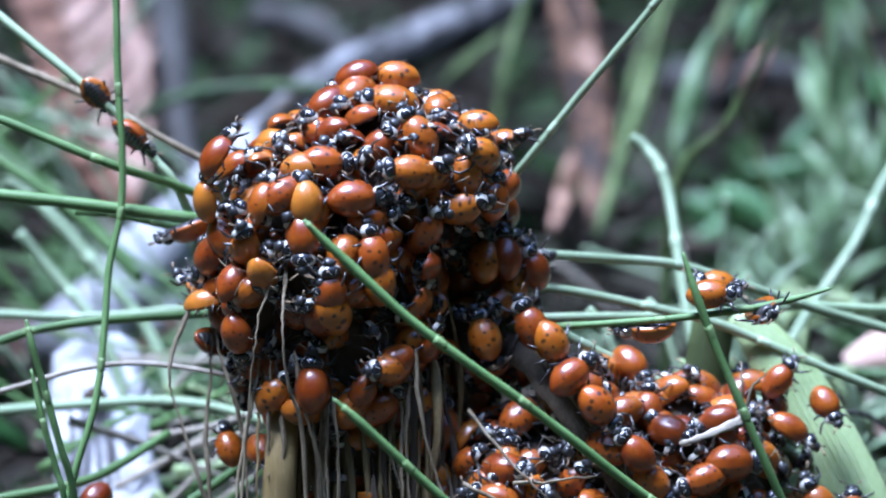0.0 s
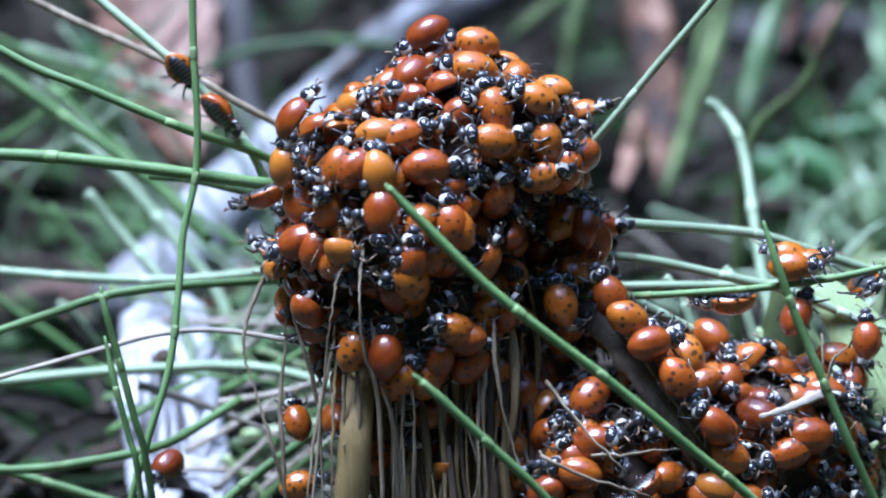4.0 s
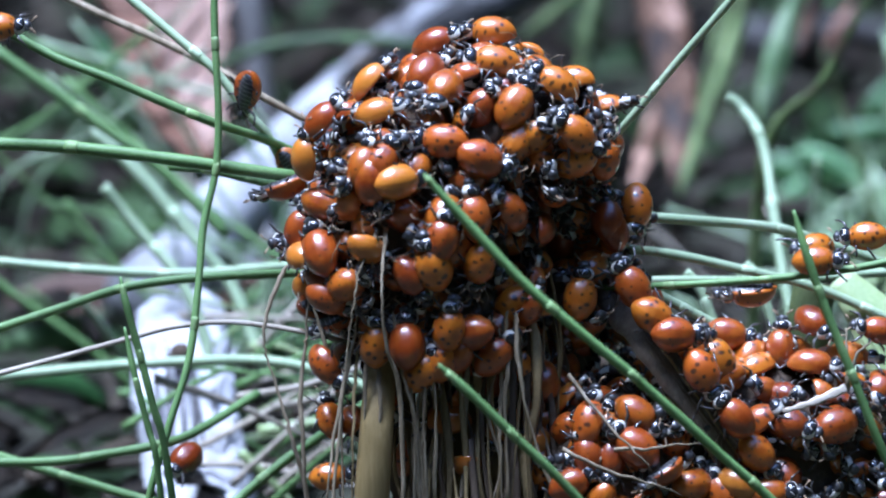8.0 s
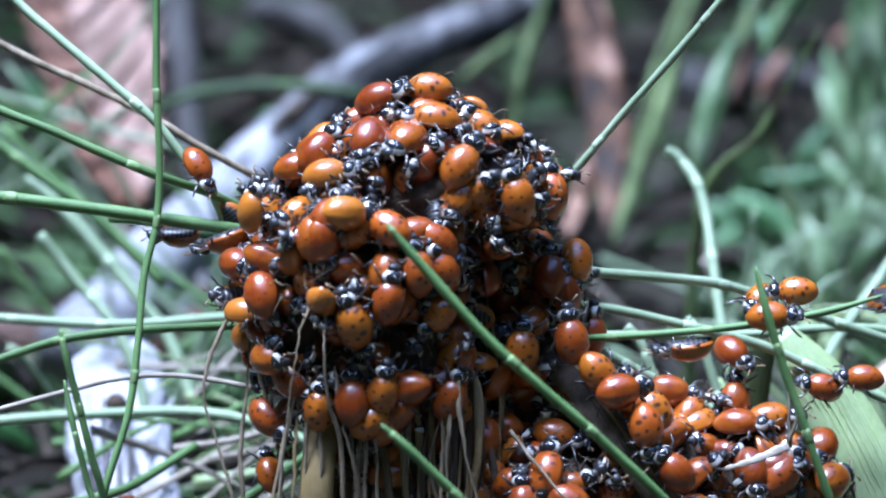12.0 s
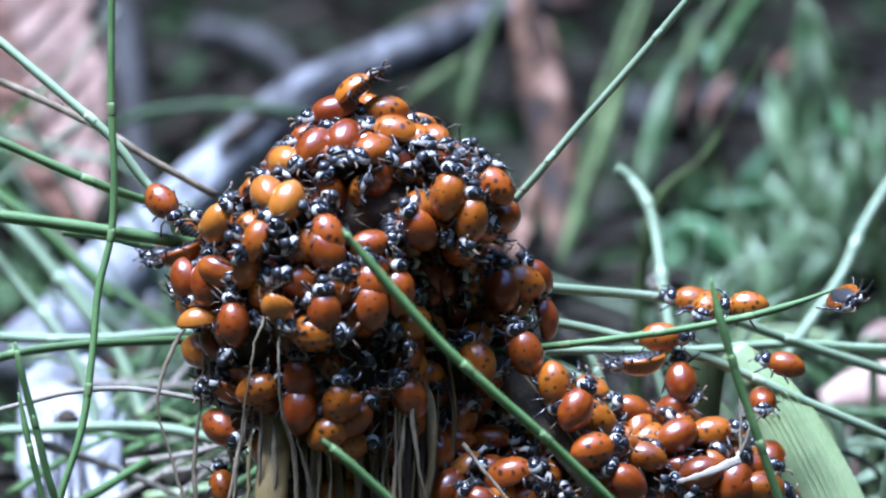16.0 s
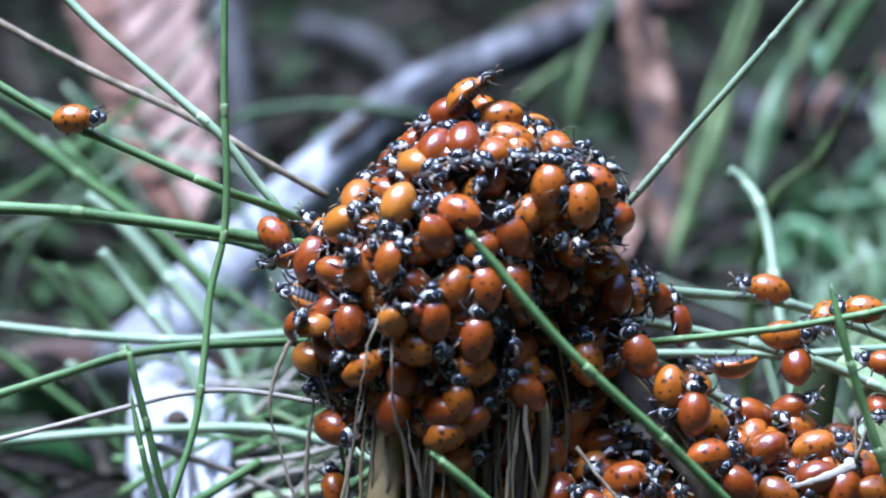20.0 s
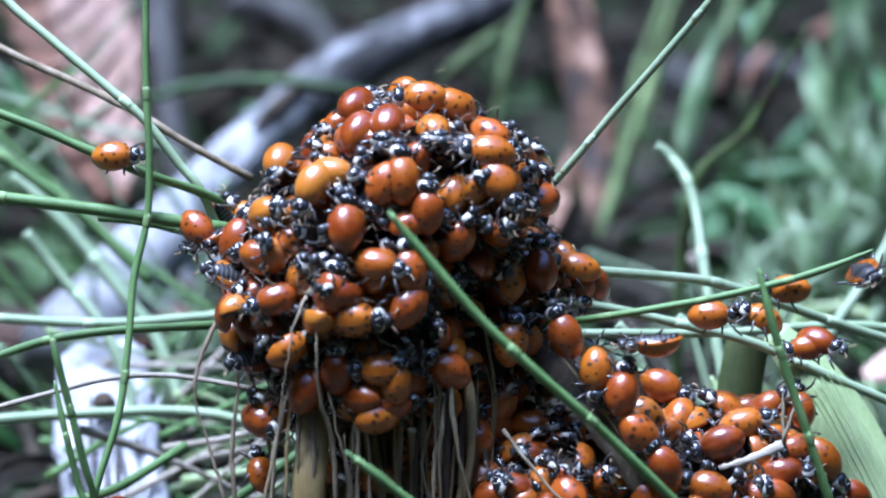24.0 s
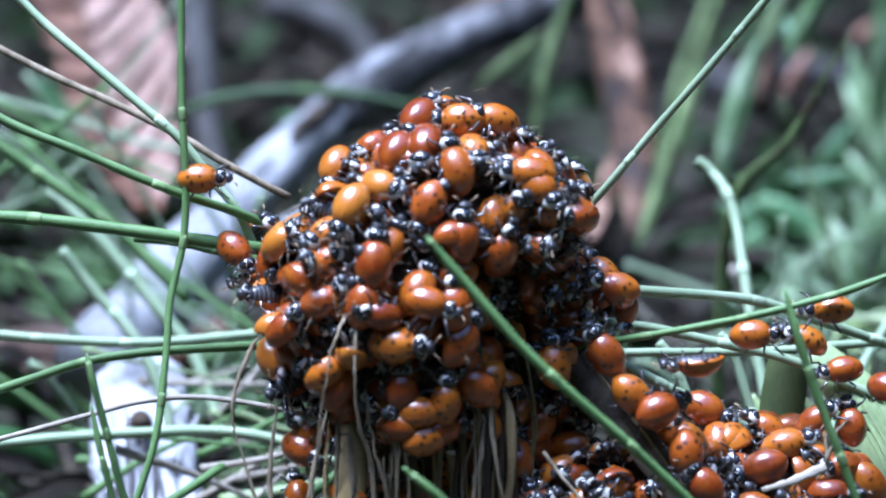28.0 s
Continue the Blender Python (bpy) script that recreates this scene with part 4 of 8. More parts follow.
def bleached():
    """A bleached split of wood standing in the litter."""
    root = tagged(new("bleached_wood"), "bleached white split of dead wood, cracked and splintered", "dead wood")
    bm = bmesh.new()
    tube_into(bm, spline([(-54.9, 71.3, 34.5), (-54.2, 65.1, 30.8), (-53.1, 58.5, 25.6), (-51.4, 50.4, 18.4), (-49.8, 42.0, 10.5), (-47.4, 25.1, -6.4)], 9), lambda s: 6.6 * min(1.0, (0.01 + 10 * s) ** 0.5) + 2.2 * s, 26, flat=0.6, ribs=0.04)
    for v in bm.verts:
        v.co += Vector((noise.noise(v.co * 200), noise.noise(v.co * 200 + Vector((5, 0, 0))), noise.noise(v.co * 200 + Vector((0, 5, 0))))) * 0.0012
    part("split", bm, M_BLEACHED, root)
    kb = bmesh.new()
    tube_into(kb, [Vector((-52.8, 51.8, 31.4)), Vector((-53.2, 57.5, 29.5))], lambda s: 1.7, 10)
    part("knot_hole", kb, M_CORE, root, "dark knot hole")
    rng = random.Random(9)
    for k in range(16):
        x, y = rng.uniform(105, 230), rng.uniform(690, 930)
        ribbon("crack", spline_pts(x, y, x + rng.uniform(2, 16), y + rng.uniform(60, 190)), lambda q: 0.26 * math.sin(math.pi * (0.05 + 0.9 * q)), M_CRACK, 0.5, 0.0, root, 5)
    for x, y, x2, y2 in ((215, 790, 262, 715), (225, 880, 262, 820), (110, 830, 66, 790), (235, 930, 275, 860)):
        ribbon("splinter", spline_pts(x, y, x2, y2), lambda q: 1.1 * (1 - q) + 0.1, M_BLEACHED, 0.5, 0.1, root, 4)


def spline_pts(x, y, x2, y2):
    o = Vector((-54.4, 55.5, 33.7))
    k = 0.0815
    return [o + Vector(((u - 140) * k, (690 - v) * 0.062, -(v - 690) * k)) for u, v in ((x, y), ((x + x2) / 2 + 3, (y + y2) / 2), (x2, y2))]


bleached()


def blades(group, label, category, material, rows, name="grass"):
    for pts, w in rows:
        leaf = tagged(ribbon(name, pts, lambda s: w * math.sin(math.pi * (0.05 + 0.92 * s)) ** 0.75, material, 0.3, 0.2), label, category, group)
        bm = bmesh.new()
        tube_into(bm, [q + Vector((0, -0.3, 0.1)) for q in spline(pts, 5)], lambda s: 0.3 - 0.2 * s, 6)
        part("midrib", bm, material, leaf)


blades("far blades", "pale green grass blade with a yellowed tip", "grass blade", M_BLADE_YELLOW, [
    ([(41.2, 188.0, 70.7), (36.8, 182.0, 57.7), (32.2, 176.0, 43.7), (27.0, 170.0, 30.9), (24.2, 166.0, 24.3)], 1.5),
    ([(39.3, 192.0, 68.8), (34.2, 186.0, 55.7), (29.8, 180.0, 41.7), (25.8, 174.0, 27.8)], 1.2),
    ([(36.6, 196.0, 59.7), (32.6, 190.0, 50.7), (29.6, 186.0, 42.3)], 1.0),
    ([(-3.9, 200.0, 44.6), (2.2, 200.0, 49.8), (12.4, 200.0, 57.7)], 1.1),
    ([(54.6, 196.0, 68.0), (49.5, 192.0, 59.6), (45.9, 188.0, 52.2)], 1.5)])
blades("far blades", "broad blue-green grass blade on the forest floor", "grass blade", M_FROND, [
    ([(45.8, 180.0, 58.1), (43.0, 176.0, 50.9), (40.2, 172.0, 42.7), (38.6, 170.0, 36.0)], 2.3),
    ([(61.3, 180.0, 72.4), (55.6, 180.0, 64.3), (50.4, 180.0, 54.1)], 1.9)])
blades("far blades", "dim green grass blade behind the clump", "grass blade", M_BLADE_YELLOW, [
    ([(15.3, 198.0, 68.5), (11.3, 194.0, 58.0), (8.2, 190.0, 48.5), (6.3, 186.0, 37.0)], 1.3)])
blades("low leaves", "dark green leaf low on the forest floor", "leaf", M_LEAF_DEEP, [
    ([(41.1, 220.0, 17.2), (44.8, 218.0, 15.4), (50.1, 216.0, 12.5), (55.3, 214.0, 9.1)], 3.2),
    ([(42.4, 210.0, 11.0), (47.8, 212.0, 12.5), (54.4, 216.0, 16.9)], 2.4),
    ([(48.4, 230.0, 15.5), (53.8, 228.0, 18.2), (60.1, 224.0, 16.9)], 2.2),
    ([(45.6, 200.0, 23.1), (51.7, 198.0, 21.5), (59.7, 194.0, 17.3)], 2.8),
    ([(52.4, 210.0, 24.8), (58.5, 208.0, 24.3), (66.6, 206.0, 27.0)], 2.4),
    ([(59.3, 230.0, 19.8), (62.7, 232.0, 23.7), (67.2, 236.0, 29.4)], 2.0),
    ([(75.5, 230.0, 40.6), (79.5, 226.0, 35.9), (84.6, 222.0, 32.4)], 2.4),
    ([(-83.9, 210.0, 44.6), (-77.5, 206.0, 36.0), (-69.8, 200.0, 30.0)], 3.0),
    ([(-40.3, 230.0, 32.5), (-31.6, 226.0, 30.2), (-23.2, 230.0, 33.6)], 2.4),
    ([(50.9, 230.0, 54.6), (52.8, 226.0, 50.1), (55.8, 222.0, 47.7)], 2.0)], "leaf")
blades("dead blades", "drooping dead brown leaf on the forest floor", "dead leaf", M_DEAD_BROWN, [
    ([(-93.3, 154.4, 8.9), (-82.1, 151.9, 10.9), (-72.2, 149.8, 10.9), (-64.2, 147.1, 8.5)], 4.2),
    ([(-53.3, 160.3, 11.3), (-45.3, 158.2, 11.3), (-34.3, 154.4, 8.9)], 3.4),
    ([(-7.1, 320.9, 31.1), (14.3, 332.2, 34.8), (36.2, 342.9, 36.2)], 4.0)], "dead_leaf")
blades("dead blades", "hanging mottled tan dead leaf beyond the clump", "dead leaf", M_DEAD_WARM, [
    ([(17.0, 206.0, 67.9), (20.0, 200.0, 56.7), (22.5, 192.0, 45.0), (24.4, 184.0, 34.5), (23.8, 172.0, 25.2)], 4.0),
    ([(22.9, 214.0, 57.9), (24.4, 208.0, 47.6), (24.8, 200.0, 37.8), (19.6, 190.0, 28.8), (16.3, 178.0, 22.5)], 2.4),
    ([(27.2, 196.0, 39.9), (29.3, 194.0, 35.1), (28.2, 190.0, 27.7)], 1.8),
    ([(50.8, 196.0, 55.6), (48.3, 194.0, 49.8), (46.2, 190.0, 44.0)], 1.4)], "dead_leaf")
blades("dead blades", "pale curled dead leaf on the forest floor", "dead leaf", M_DEAD_TAN, [
    ([(53.3, 228.9, 35.7), (55.5, 229.9, 39.4), (58.3, 233.1, 43.5)], 1.3),
    ([(71.7, 299.8, 29.8), (76.3, 300.3, 31.4), (82.1, 300.4, 32.0)], 1.7)], "dead_leaf")

blades("dead blades", "pale pinkish dead leaf lying beyond the broad leaf", "dead leaf", M_DEAD_FROND, [
    ([(74.5, 135.0, 18.3), (80.6, 139.0, 19.0), (88.8, 143.0, 17.0)], 3.0),
    ([(70.0, 125.0, 12.0), (77.0, 129.0, 12.2), (87.9, 133.0, 8.9)], 3.2),
    ([(70.6, 120.0, 6.2), (75.7, 124.0, 5.8), (82.8, 128.0, 2.3)], 3.0),
    ([(67.9, 110.0, 1.6), (72.0, 114.0, 2.3), (78.1, 118.0, -0.6)], 2.6)], "dead_leaf")
blades("pale blades", "pale green grass blade crossing beyond the broad leaf", "grass blade", M_FROND, [
    ([(58.6, 70.0, 27.9), (68.3, 72.0, 26.3), (79.9, 74.0, 24.7)], 0.8),
    ([(65.0, 80.0, 15.4), (72.2, 82.0, 18.0), (81.2, 84.0, 20.6)], 1.0),
    ([(66.2, 74.0, 13.3), (72.5, 76.0, 15.4), (80.6, 78.0, 17.9)], 1.1),
    ([(67.4, 68.0, 12.5), (73.7, 70.0, 13.2), (80.0, 72.0, 16.2)], 1.0),
    ([(64.3, 95.0, 23.7), (68.2, 97.0, 17.4), (70.4, 99.0, 10.1)], 1.4),
    ([(63.1, 90.0, 17.8), (66.1, 92.0, 11.5), (68.3, 94.0, 5.1)], 1.2),
    ([(60.6, 105.0, 24.5), (66.3, 107.0, 20.0), (73.2, 109.0, 11.7)], 1.3),
    ([(63.7, 110.0, 26.8), (67.7, 112.0, 20.4), (69.9, 114.0, 14.0)], 1.5),
    ([(69.6, 100.0, 9.8), (76.1, 102.0, 13.9), (84.3, 104.0, 20.9)], 0.9)])
blades("low leaves", "small bright green leaf beside the heap", "leaf", M_BLADE, [
    ([(44.6, -3.0, 40.1), (46.5, -2.0, 35.2), (49.6, -1.0, 29.9)], 1.5),
    ([(46.5, -4.0, 28.5), (49.4, -3.0, 32.3), (51.8, -2.0, 35.2)], 1.4),
    ([(43.6, -2.0, 34.4), (45.7, -1.0, 30.0), (49.0, 0.0, 25.5)], 1.6)], "leaf")
blades("low leaves", "dark green leaf low behind the stems", "leaf", M_LEAF_DEEP, [
    ([(-87.8, 112.0, 8.7), (-79.9, 116.0, 6.3), (-72.1, 120.0, 1.4)], 2.6),
    ([(-53.4, 118.0, 15.1), (-47.3, 122.0, 9.9), (-40.2, 126.0, 3.5)], 2.6),
    ([(-83.2, 95.0, -0.4), (-77.4, 99.0, -3.8), (-71.6, 103.0, -8.1)], 2.2)], "leaf")
blades("dead blades", "reddish tan dead leaf behind the stems", "dead leaf", M_DEAD_TAN, [
    ([(-82.6, 140.0, 9.8), (-77.2, 144.0, 10.0), (-72.9, 148.0, 7.2)], 1.6),
    ([(-56.3, 140.0, 12.5), (-49.9, 144.0, 12.7), (-43.4, 148.0, 9.9)], 1.8)], "dead_leaf")
bm = bmesh.new()
tube_into(bm, spline([Vector((58.9, 30.0, 33.5)), Vector((63.8, 34.0, 31.5)), Vector((68.4, 38.0, 26.7)), Vector((71.0, 42.0, 21.4))], 6), lambda s: 0.45 - 0.15 * s, 7)
tagged(part("twig", bm, M_BARK_DARK), "thin dark curved twig beyond the broad leaf", "twig")

def fern(points, length, material, label, n=16):
    """A fern frond: midrib with pairs of leaflets, each leaflet a part."""
    root = tagged(new("fern_frond"), label, "fern", "fern fronds")
    line = spline(points, 8)
    bm = bmesh.new()
    tube_into(bm, line, lambda s: 0.9 - 0.5 * s, 7)
    part("midrib", bm, material, root)
    for k in range(n):
        s = (k + 0.8) / (n + 0.6)
        i = int(s * (len(line) - 2))
        o, ahead = line[i], (line[i + 1] - line[i]).normalized()
        side = ahead.cross(Vector((0, -0.95, 0.3))).normalized()
        for sg in (-1, 1):
            d = (side * sg + ahead * random.uniform(0.1, 1.1) + Vector((0, random.uniform(-0.7, 0.4), random.uniform(-0.5, 0.3)))).normalized()
            ln = length * math.sin(math.pi * (0.15 + 0.8 * s)) * random.uniform(0.65, 1.15)
            tip = o + d * ln
            ribbon("leaflet", [o, o.lerp(tip, 0.5) + Vector((0, -0.8, 0.5)), tip - Vector((0, 0, 0.8))], lambda q: length * 0.1 * (1 - q ** 1.6) + 0.1, material, 0.25, 0.25, root, 4)


def leafy_frond(material, label, strokes):
    """A frond seen from its side: long leaflets, each given by foot, tip and half-width, on a short midrib."""
    root = tagged(new("fern_frond"), label, "fern", "fern fronds")
    feet = sorted((Vector(a) for a, _, _ in strokes), key=lambda q: q.z)
    bm = bmesh.new()
    tube_into(bm, spline([Vector((feet[0].x, feet[0].y + 2, -3)), *feet], 4), lambda s: 0.8 - 0.5 * s, 7)
    part("midrib", bm, material, root)
    for a, b, wide in strokes:
        a, b = Vector(a), Vector(b)
        bend = Vector((0, -1.5, 1.0))
        ribbon("leaflet", [a, a.lerp(b, 0.5) + bend, b], lambda q: wide * math.sin(math.pi * (0.08 + 0.9 * q)) ** 0.8, material, 0.25, 0.3, root, 5)


leafy_frond(M_FROND, "pale blue-green fern frond with long leaflets", (((64.1, 180.0, 9.2), (55.2, 186.0, 22.6), 1.4), ((64.7, 182.0, 10.7), (58.9, 188.0, 24.1), 1.5), ((65.4, 184.0, 12.3), (64.2, 190.0, 27.8), 1.5), ((66.0, 186.0, 13.9), (68.9, 192.0, 28.2), 1.4), ((66.8, 182.0, 11.8), (73.7, 186.0, 22.3), 1.4), ((67.1, 178.0, 9.7), (77.5, 182.0, 15.8), 1.3), ((63.4, 176.0, 7.1), (53.9, 180.0, 14.7), 1.3), ((62.8, 174.0, 4.5), (54.7, 176.0, 8.4), 1.2)))
leafy_frond(M_FROND, "tall blue-green fern frond leaning over the litter", (((68.7, 205.0, 27.1), (64.6, 215.0, 48.6), 2.0), ((71.2, 203.0, 28.6), (70.2, 213.0, 50.0), 2.0), ((72.7, 195.0, 24.2), (73.3, 203.0, 40.4), 1.6), ((77.1, 191.0, 26.2), (80.3, 199.0, 43.4), 2.2), ((74.8, 187.0, 22.0), (75.2, 193.0, 35.3), 1.4), ((69.1, 195.0, 23.2), (62.7, 201.0, 32.5), 1.5)))
leafy_frond(M_FROND, "tall pale fern frond standing above the others", (((68.4, 200.0, 36.7), (69.8, 206.0, 64.9), 2.1), ((74.5, 200.0, 41.5), (71.4, 206.0, 62.8), 1.7), ((71.9, 200.0, 18.6), (67.4, 206.0, 35.2), 1.7), ((82.8, 200.0, 18.6), (84.5, 206.0, 44.8), 1.5), ((77.1, 200.0, 19.6), (81.3, 206.0, 37.4), 1.5), ((67.5, 200.0, 30.3), (62.5, 206.0, 44.8), 1.3)))
leafy_frond(M_BLADE_GREY, "dim grey-green fern frond further back", (((82.7, 210.0, 5.8), (87.4, 216.0, 17.3), 1.7), ((82.9, 220.0, 7.5), (80.5, 240.0, 38.2), 1.4), ((72.1, 210.0, 8.2), (67.0, 214.0, 14.9), 1.4), ((72.9, 190.0, 6.2), (81.4, 192.0, 6.5), 1.5), ((58.0, 160.0, -0.7), (67.2, 164.0, 4.3), 1.4), ((59.2, 164.0, 0.2), (63.5, 168.0, 7.4), 1.3)))
fern([(49.8, 166.1, 13.7), (57.9, 197.1, 13.5), (66.4, 200.6, 19.0), (76.9, 203.4, 21.5)], 13, M_BLADE_GREY, "arching fern frond behind the heap", 14)
fern([(48.5, 213.2, 15.7), (54.8, 214.0, 18.7), (63.2, 214.8, 21.8), (71.7, 215.1, 22.8)], 12, M_MOSS, "dark green fern frond on the forest floor", 12)
fern([(61.3, 132.3, 3.4), (68.0, 134.0, 9.9), (75.9, 137.2, 14.0), (86.7, 140.1, 17.1)], 12, M_BLADE_GREY, "low fern frond beside the broad leaf", 14)
fern([(55.3, 146.9, 19.2), (62.1, 145.3, 13.6), (69.9, 144.3, 9.8), (79.6, 143.8, 8.0)], 11, M_BLADE, "green fern frond under the level stems", 12)
fern([(-79.6, 183.2, 0.4), (-73.5, 186.4, 12.2), (-67.9, 219.4, 11.8), (-57.5, 223.0, 17.5)], 14, M_MOSS, "dim green frond behind the stems", 12)
fern([(-90.5, 213.2, 15.7), (-82.1, 216.5, 27.9), (-76.1, 222.1, 37.4), (-71.0, 227.4, 49.2)], 13, M_MOSS, "dim olive frond at the edge", 12)


def tangle():
    """Soft thin stems crossing one another further back, on both sides of the clump."""
    rng = random.Random(31)
    for x0, x1, count, material in ((-62, -30, 10, M_STEM_PALE), (-62, -34, 4, M_STEM), (34, 76, 12, M_STEM_PALE), (-40, -14, 2, M_GREY_STRAW), (30, 70, 6, M_GREY_STRAW)):
        for _ in range(count):
            x, y = rng.uniform(x0, x1), rng.uniform(70, 170)
            lean, tall = rng.uniform(-34, 34), rng.uniform(20, 52 if x < 0 else 48)
            foot = Vector((x - lean * 0.4, y + 6, -3))
            top = Vector((x + lean, y + rng.uniform(-12, 12), tall - 0.12 * y))
            mid = foot.lerp(top, 0.55) + Vector((rng.gauss(0, 2.5), 0, rng.uniform(-1, 3)))
            stem("sedge", [foot, mid, top, top + Vector((lean * 0.35, 0, rng.uniform(0.0, 0.3) * tall))], rng.uniform(0.4, 0.8), material, "thin pale grass stem in the tangled growth", "grass stem", (), True, "tangled grass stems", 0.0, 7)


tangle()


def far_stems():
    """Thin straight stems and blades crossing in the middle distance on both sides."""
    for k in range(21):
        rng = random.Random(1300 + k)
        right = k % 3 == 1
        if right and k < 12:
            continue
        o = Vector((59.3, 118.7, 49.3)) if right else Vector((-64.8, 120.0, 44.0))
        o = o + Vector((rng.uniform(-22, 20), rng.uniform(-40, 60), rng.uniform(-18, 18)))
        a = radians(rng.choice((58, 66, 74, 100, 118) if right else (35, 120, 135, 150, 160)) + rng.gauss(0, 9))
        ln = rng.uniform(12, 30)
        d = Vector((math.cos(a), rng.uniform(-0.15, 0.15), math.sin(a)))
        bend = Vector((rng.gauss(0, 1.4), 0, rng.gauss(0, 1.0)))
        low = o - d * ln
        foot = Vector((low.x - d.x * 4, low.y + 3, -3))
        pts = [foot, low, o + bend, o + d * ln]
        if right:
            w = rng.uniform(0.45, 1.1)
            tagged(ribbon("grass", pts, lambda s: w * (1.05 - 0.95 * s ** 2), M_BLADE_YELLOW, 0.2, 0.25), "slender pale green grass blade beyond the heap", "grass blade", "pale blades")
        else:
            stem("sedge", pts, rng.uniform(0.35, 0.6), (M_STEM_PALE if k % 3 == 0 else M_STEM), "thin green stem in the tangled growth", "grass stem", (), False, "tangled grass stems", 0.0, 7)


far_stems()
for k in range(48):
    rng = random.Random(500 + k)
    x, y, z = rng.uniform(40, 74), rng.uniform(28, 100), rng.uniform(14, 48)
    d = Vector((rng.uniform(-16, 16), rng.uniform(-5, 5), rng.uniform(-9, 12)))
    o = Vector((x, y, z - 0.2 * y))
    tagged(ribbon("grass", [(o.x - d.x * 0.3, o.y, -2), o, o + d * 0.6 + Vector((0, 0, 3)), o + d * 1.3], lambda s: 0.8 * math.sin(math.pi * (0.2 + 0.78 * s)), (M_STEM_PALE, M_BLADE, M_STEM_PALE)[k % 3], 0.25), "pale green grass blade beyond the heap", "grass blade", "pale blades")
tagged(ribbon("dead_leaf", [(63.5, 86.1, 24.4), (69.7, 86.7, 26.6), (76.9, 87.1, 27.9), (85.8, 87.3, 28.7)], lambda s: 3.8 * math.sin(math.pi * (0.1 + 0.85 * s)), M_DEAD_FROND, 0.3, 0.2, facing=(0, -0.6, 0.8)), "pinkish dead leaf beyond the broad green leaf", "dead leaf")
tagged(ribbon("bleached_chip", [(68.8, 46.7, 12.4), (73.0, 47.8, 16.5), (78.1, 48.9, 20.6)], lambda s: 3.5 * math.sin(math.pi * (0.15 + 0.75 * s)), M_BLEACHED, 1.2, 0.1), "bleached white wood chip on the forest floor", "wood chip")


def scatter():
    """Dead leaves, twigs and low green growth over the forest floor."""
    rng = random.Random(11)
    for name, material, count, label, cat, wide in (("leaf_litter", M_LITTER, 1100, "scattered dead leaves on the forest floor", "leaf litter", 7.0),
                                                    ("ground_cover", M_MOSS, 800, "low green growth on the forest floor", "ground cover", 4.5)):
        bm = bmesh.new()
        for _ in range(count):
            x, y = rng.uniform(-230, 230), rng.uniform(40, 760)
            z = 2 + rng.uniform(0, 8)
            a, ln = rng.uniform(0, 6.28), rng.uniform(8, 26)
            d = Vector((math.cos(a), math.sin(a), rng.uniform(-0.1, 0.5))).normalized()
            side = d.cross(Vector((rng.uniform(-0.5, 0.5), -0.4, 1))).normalized()
            w, o = rng.uniform(0.3, 1.0) * wide, Vector((x, y, z))
            top = []
            for s in (0, 0.3, 0.65, 1):
                k = w * math.sin(math.pi * (0.08 + 0.84 * s))
                c = o + d * ln * s + Vector((0, 0, 2.5 * math.sin(3 * s)))
                top.append([bm.verts.new((c + side * k * u + Vector((0, 0, abs(u) * 0.8))) * MM) for u in (-1, 0, 1)])
            for p, q in zip(top, top[1:]):
                for j in (0, 1):
                    bm.faces.new((p[j], p[j + 1], q[j + 1], q[j]))
        bmesh.ops.solidify(bm, geom=bm.faces[:], thickness=0.0003)
        tagged(part(name, bm, material), label, cat, kind="stuff")
    bm = bmesh.new()
    for _ in range(420):
        o = Vector((rng.uniform(-230, 230), rng.uniform(40, 760), rng.uniform(2, 8)))
        a, ln = rng.uniform(0, 6.28), rng.uniform(15, 70)
        d = Vector((math.cos(a), math.sin(a), rng.uniform(-0.05, 0.25)))
        tube_into(bm, spline([o, o + d * ln * 0.5 + Vector((0, 0, rng.uniform(-2, 4))), o + d * ln], 4), rng.uniform(0.4, 1.6), 6)
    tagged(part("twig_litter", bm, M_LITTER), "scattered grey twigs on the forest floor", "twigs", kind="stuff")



def outer_litter():
    """Larger dead leaves over the rest of the clearing, joined."""
    rng, bm = random.Random(12), bmesh.new()
    for _ in range(2600):
        a, r = rng.uniform(0, 6.28), 1350 * rng.random() ** 0.5
        o = Vector((r * math.cos(a), r * math.sin(a), rng.uniform(1, 5)))
        if abs(o.x) < 250 and -250 < o.y < 780:
            continue
        h, ln, w = rng.uniform(0, 6.28), rng.uniform(25, 60), rng.uniform(8, 20)
        d, side = Vector((math.cos(h), math.sin(h), 0.08)), Vector((-math.sin(h), math.cos(h), rng.uniform(-0.2, 0.2)))
        rows = [[bm.verts.new((o + d * ln * q + side * w * k * u + Vector((0, 0, 3 * abs(u) + 4 * math.sin(3 * q)))) * MM) for u in (-1, 0, 1)] for q, k in ((0, 0.1), (0.35, 1.0), (0.7, 0.8), (1, 0.08))]
        for p, q in zip(rows, rows[1:]):
            for j in (0, 1):
                bm.faces.new((p[j], p[j + 1], q[j + 1], q[j]))
    tagged(part("leaf_litter", bm, M_LITTER), "fallen dead leaves over the clearing", "leaf litter", kind="stuff")


scatter()
outer_litter()


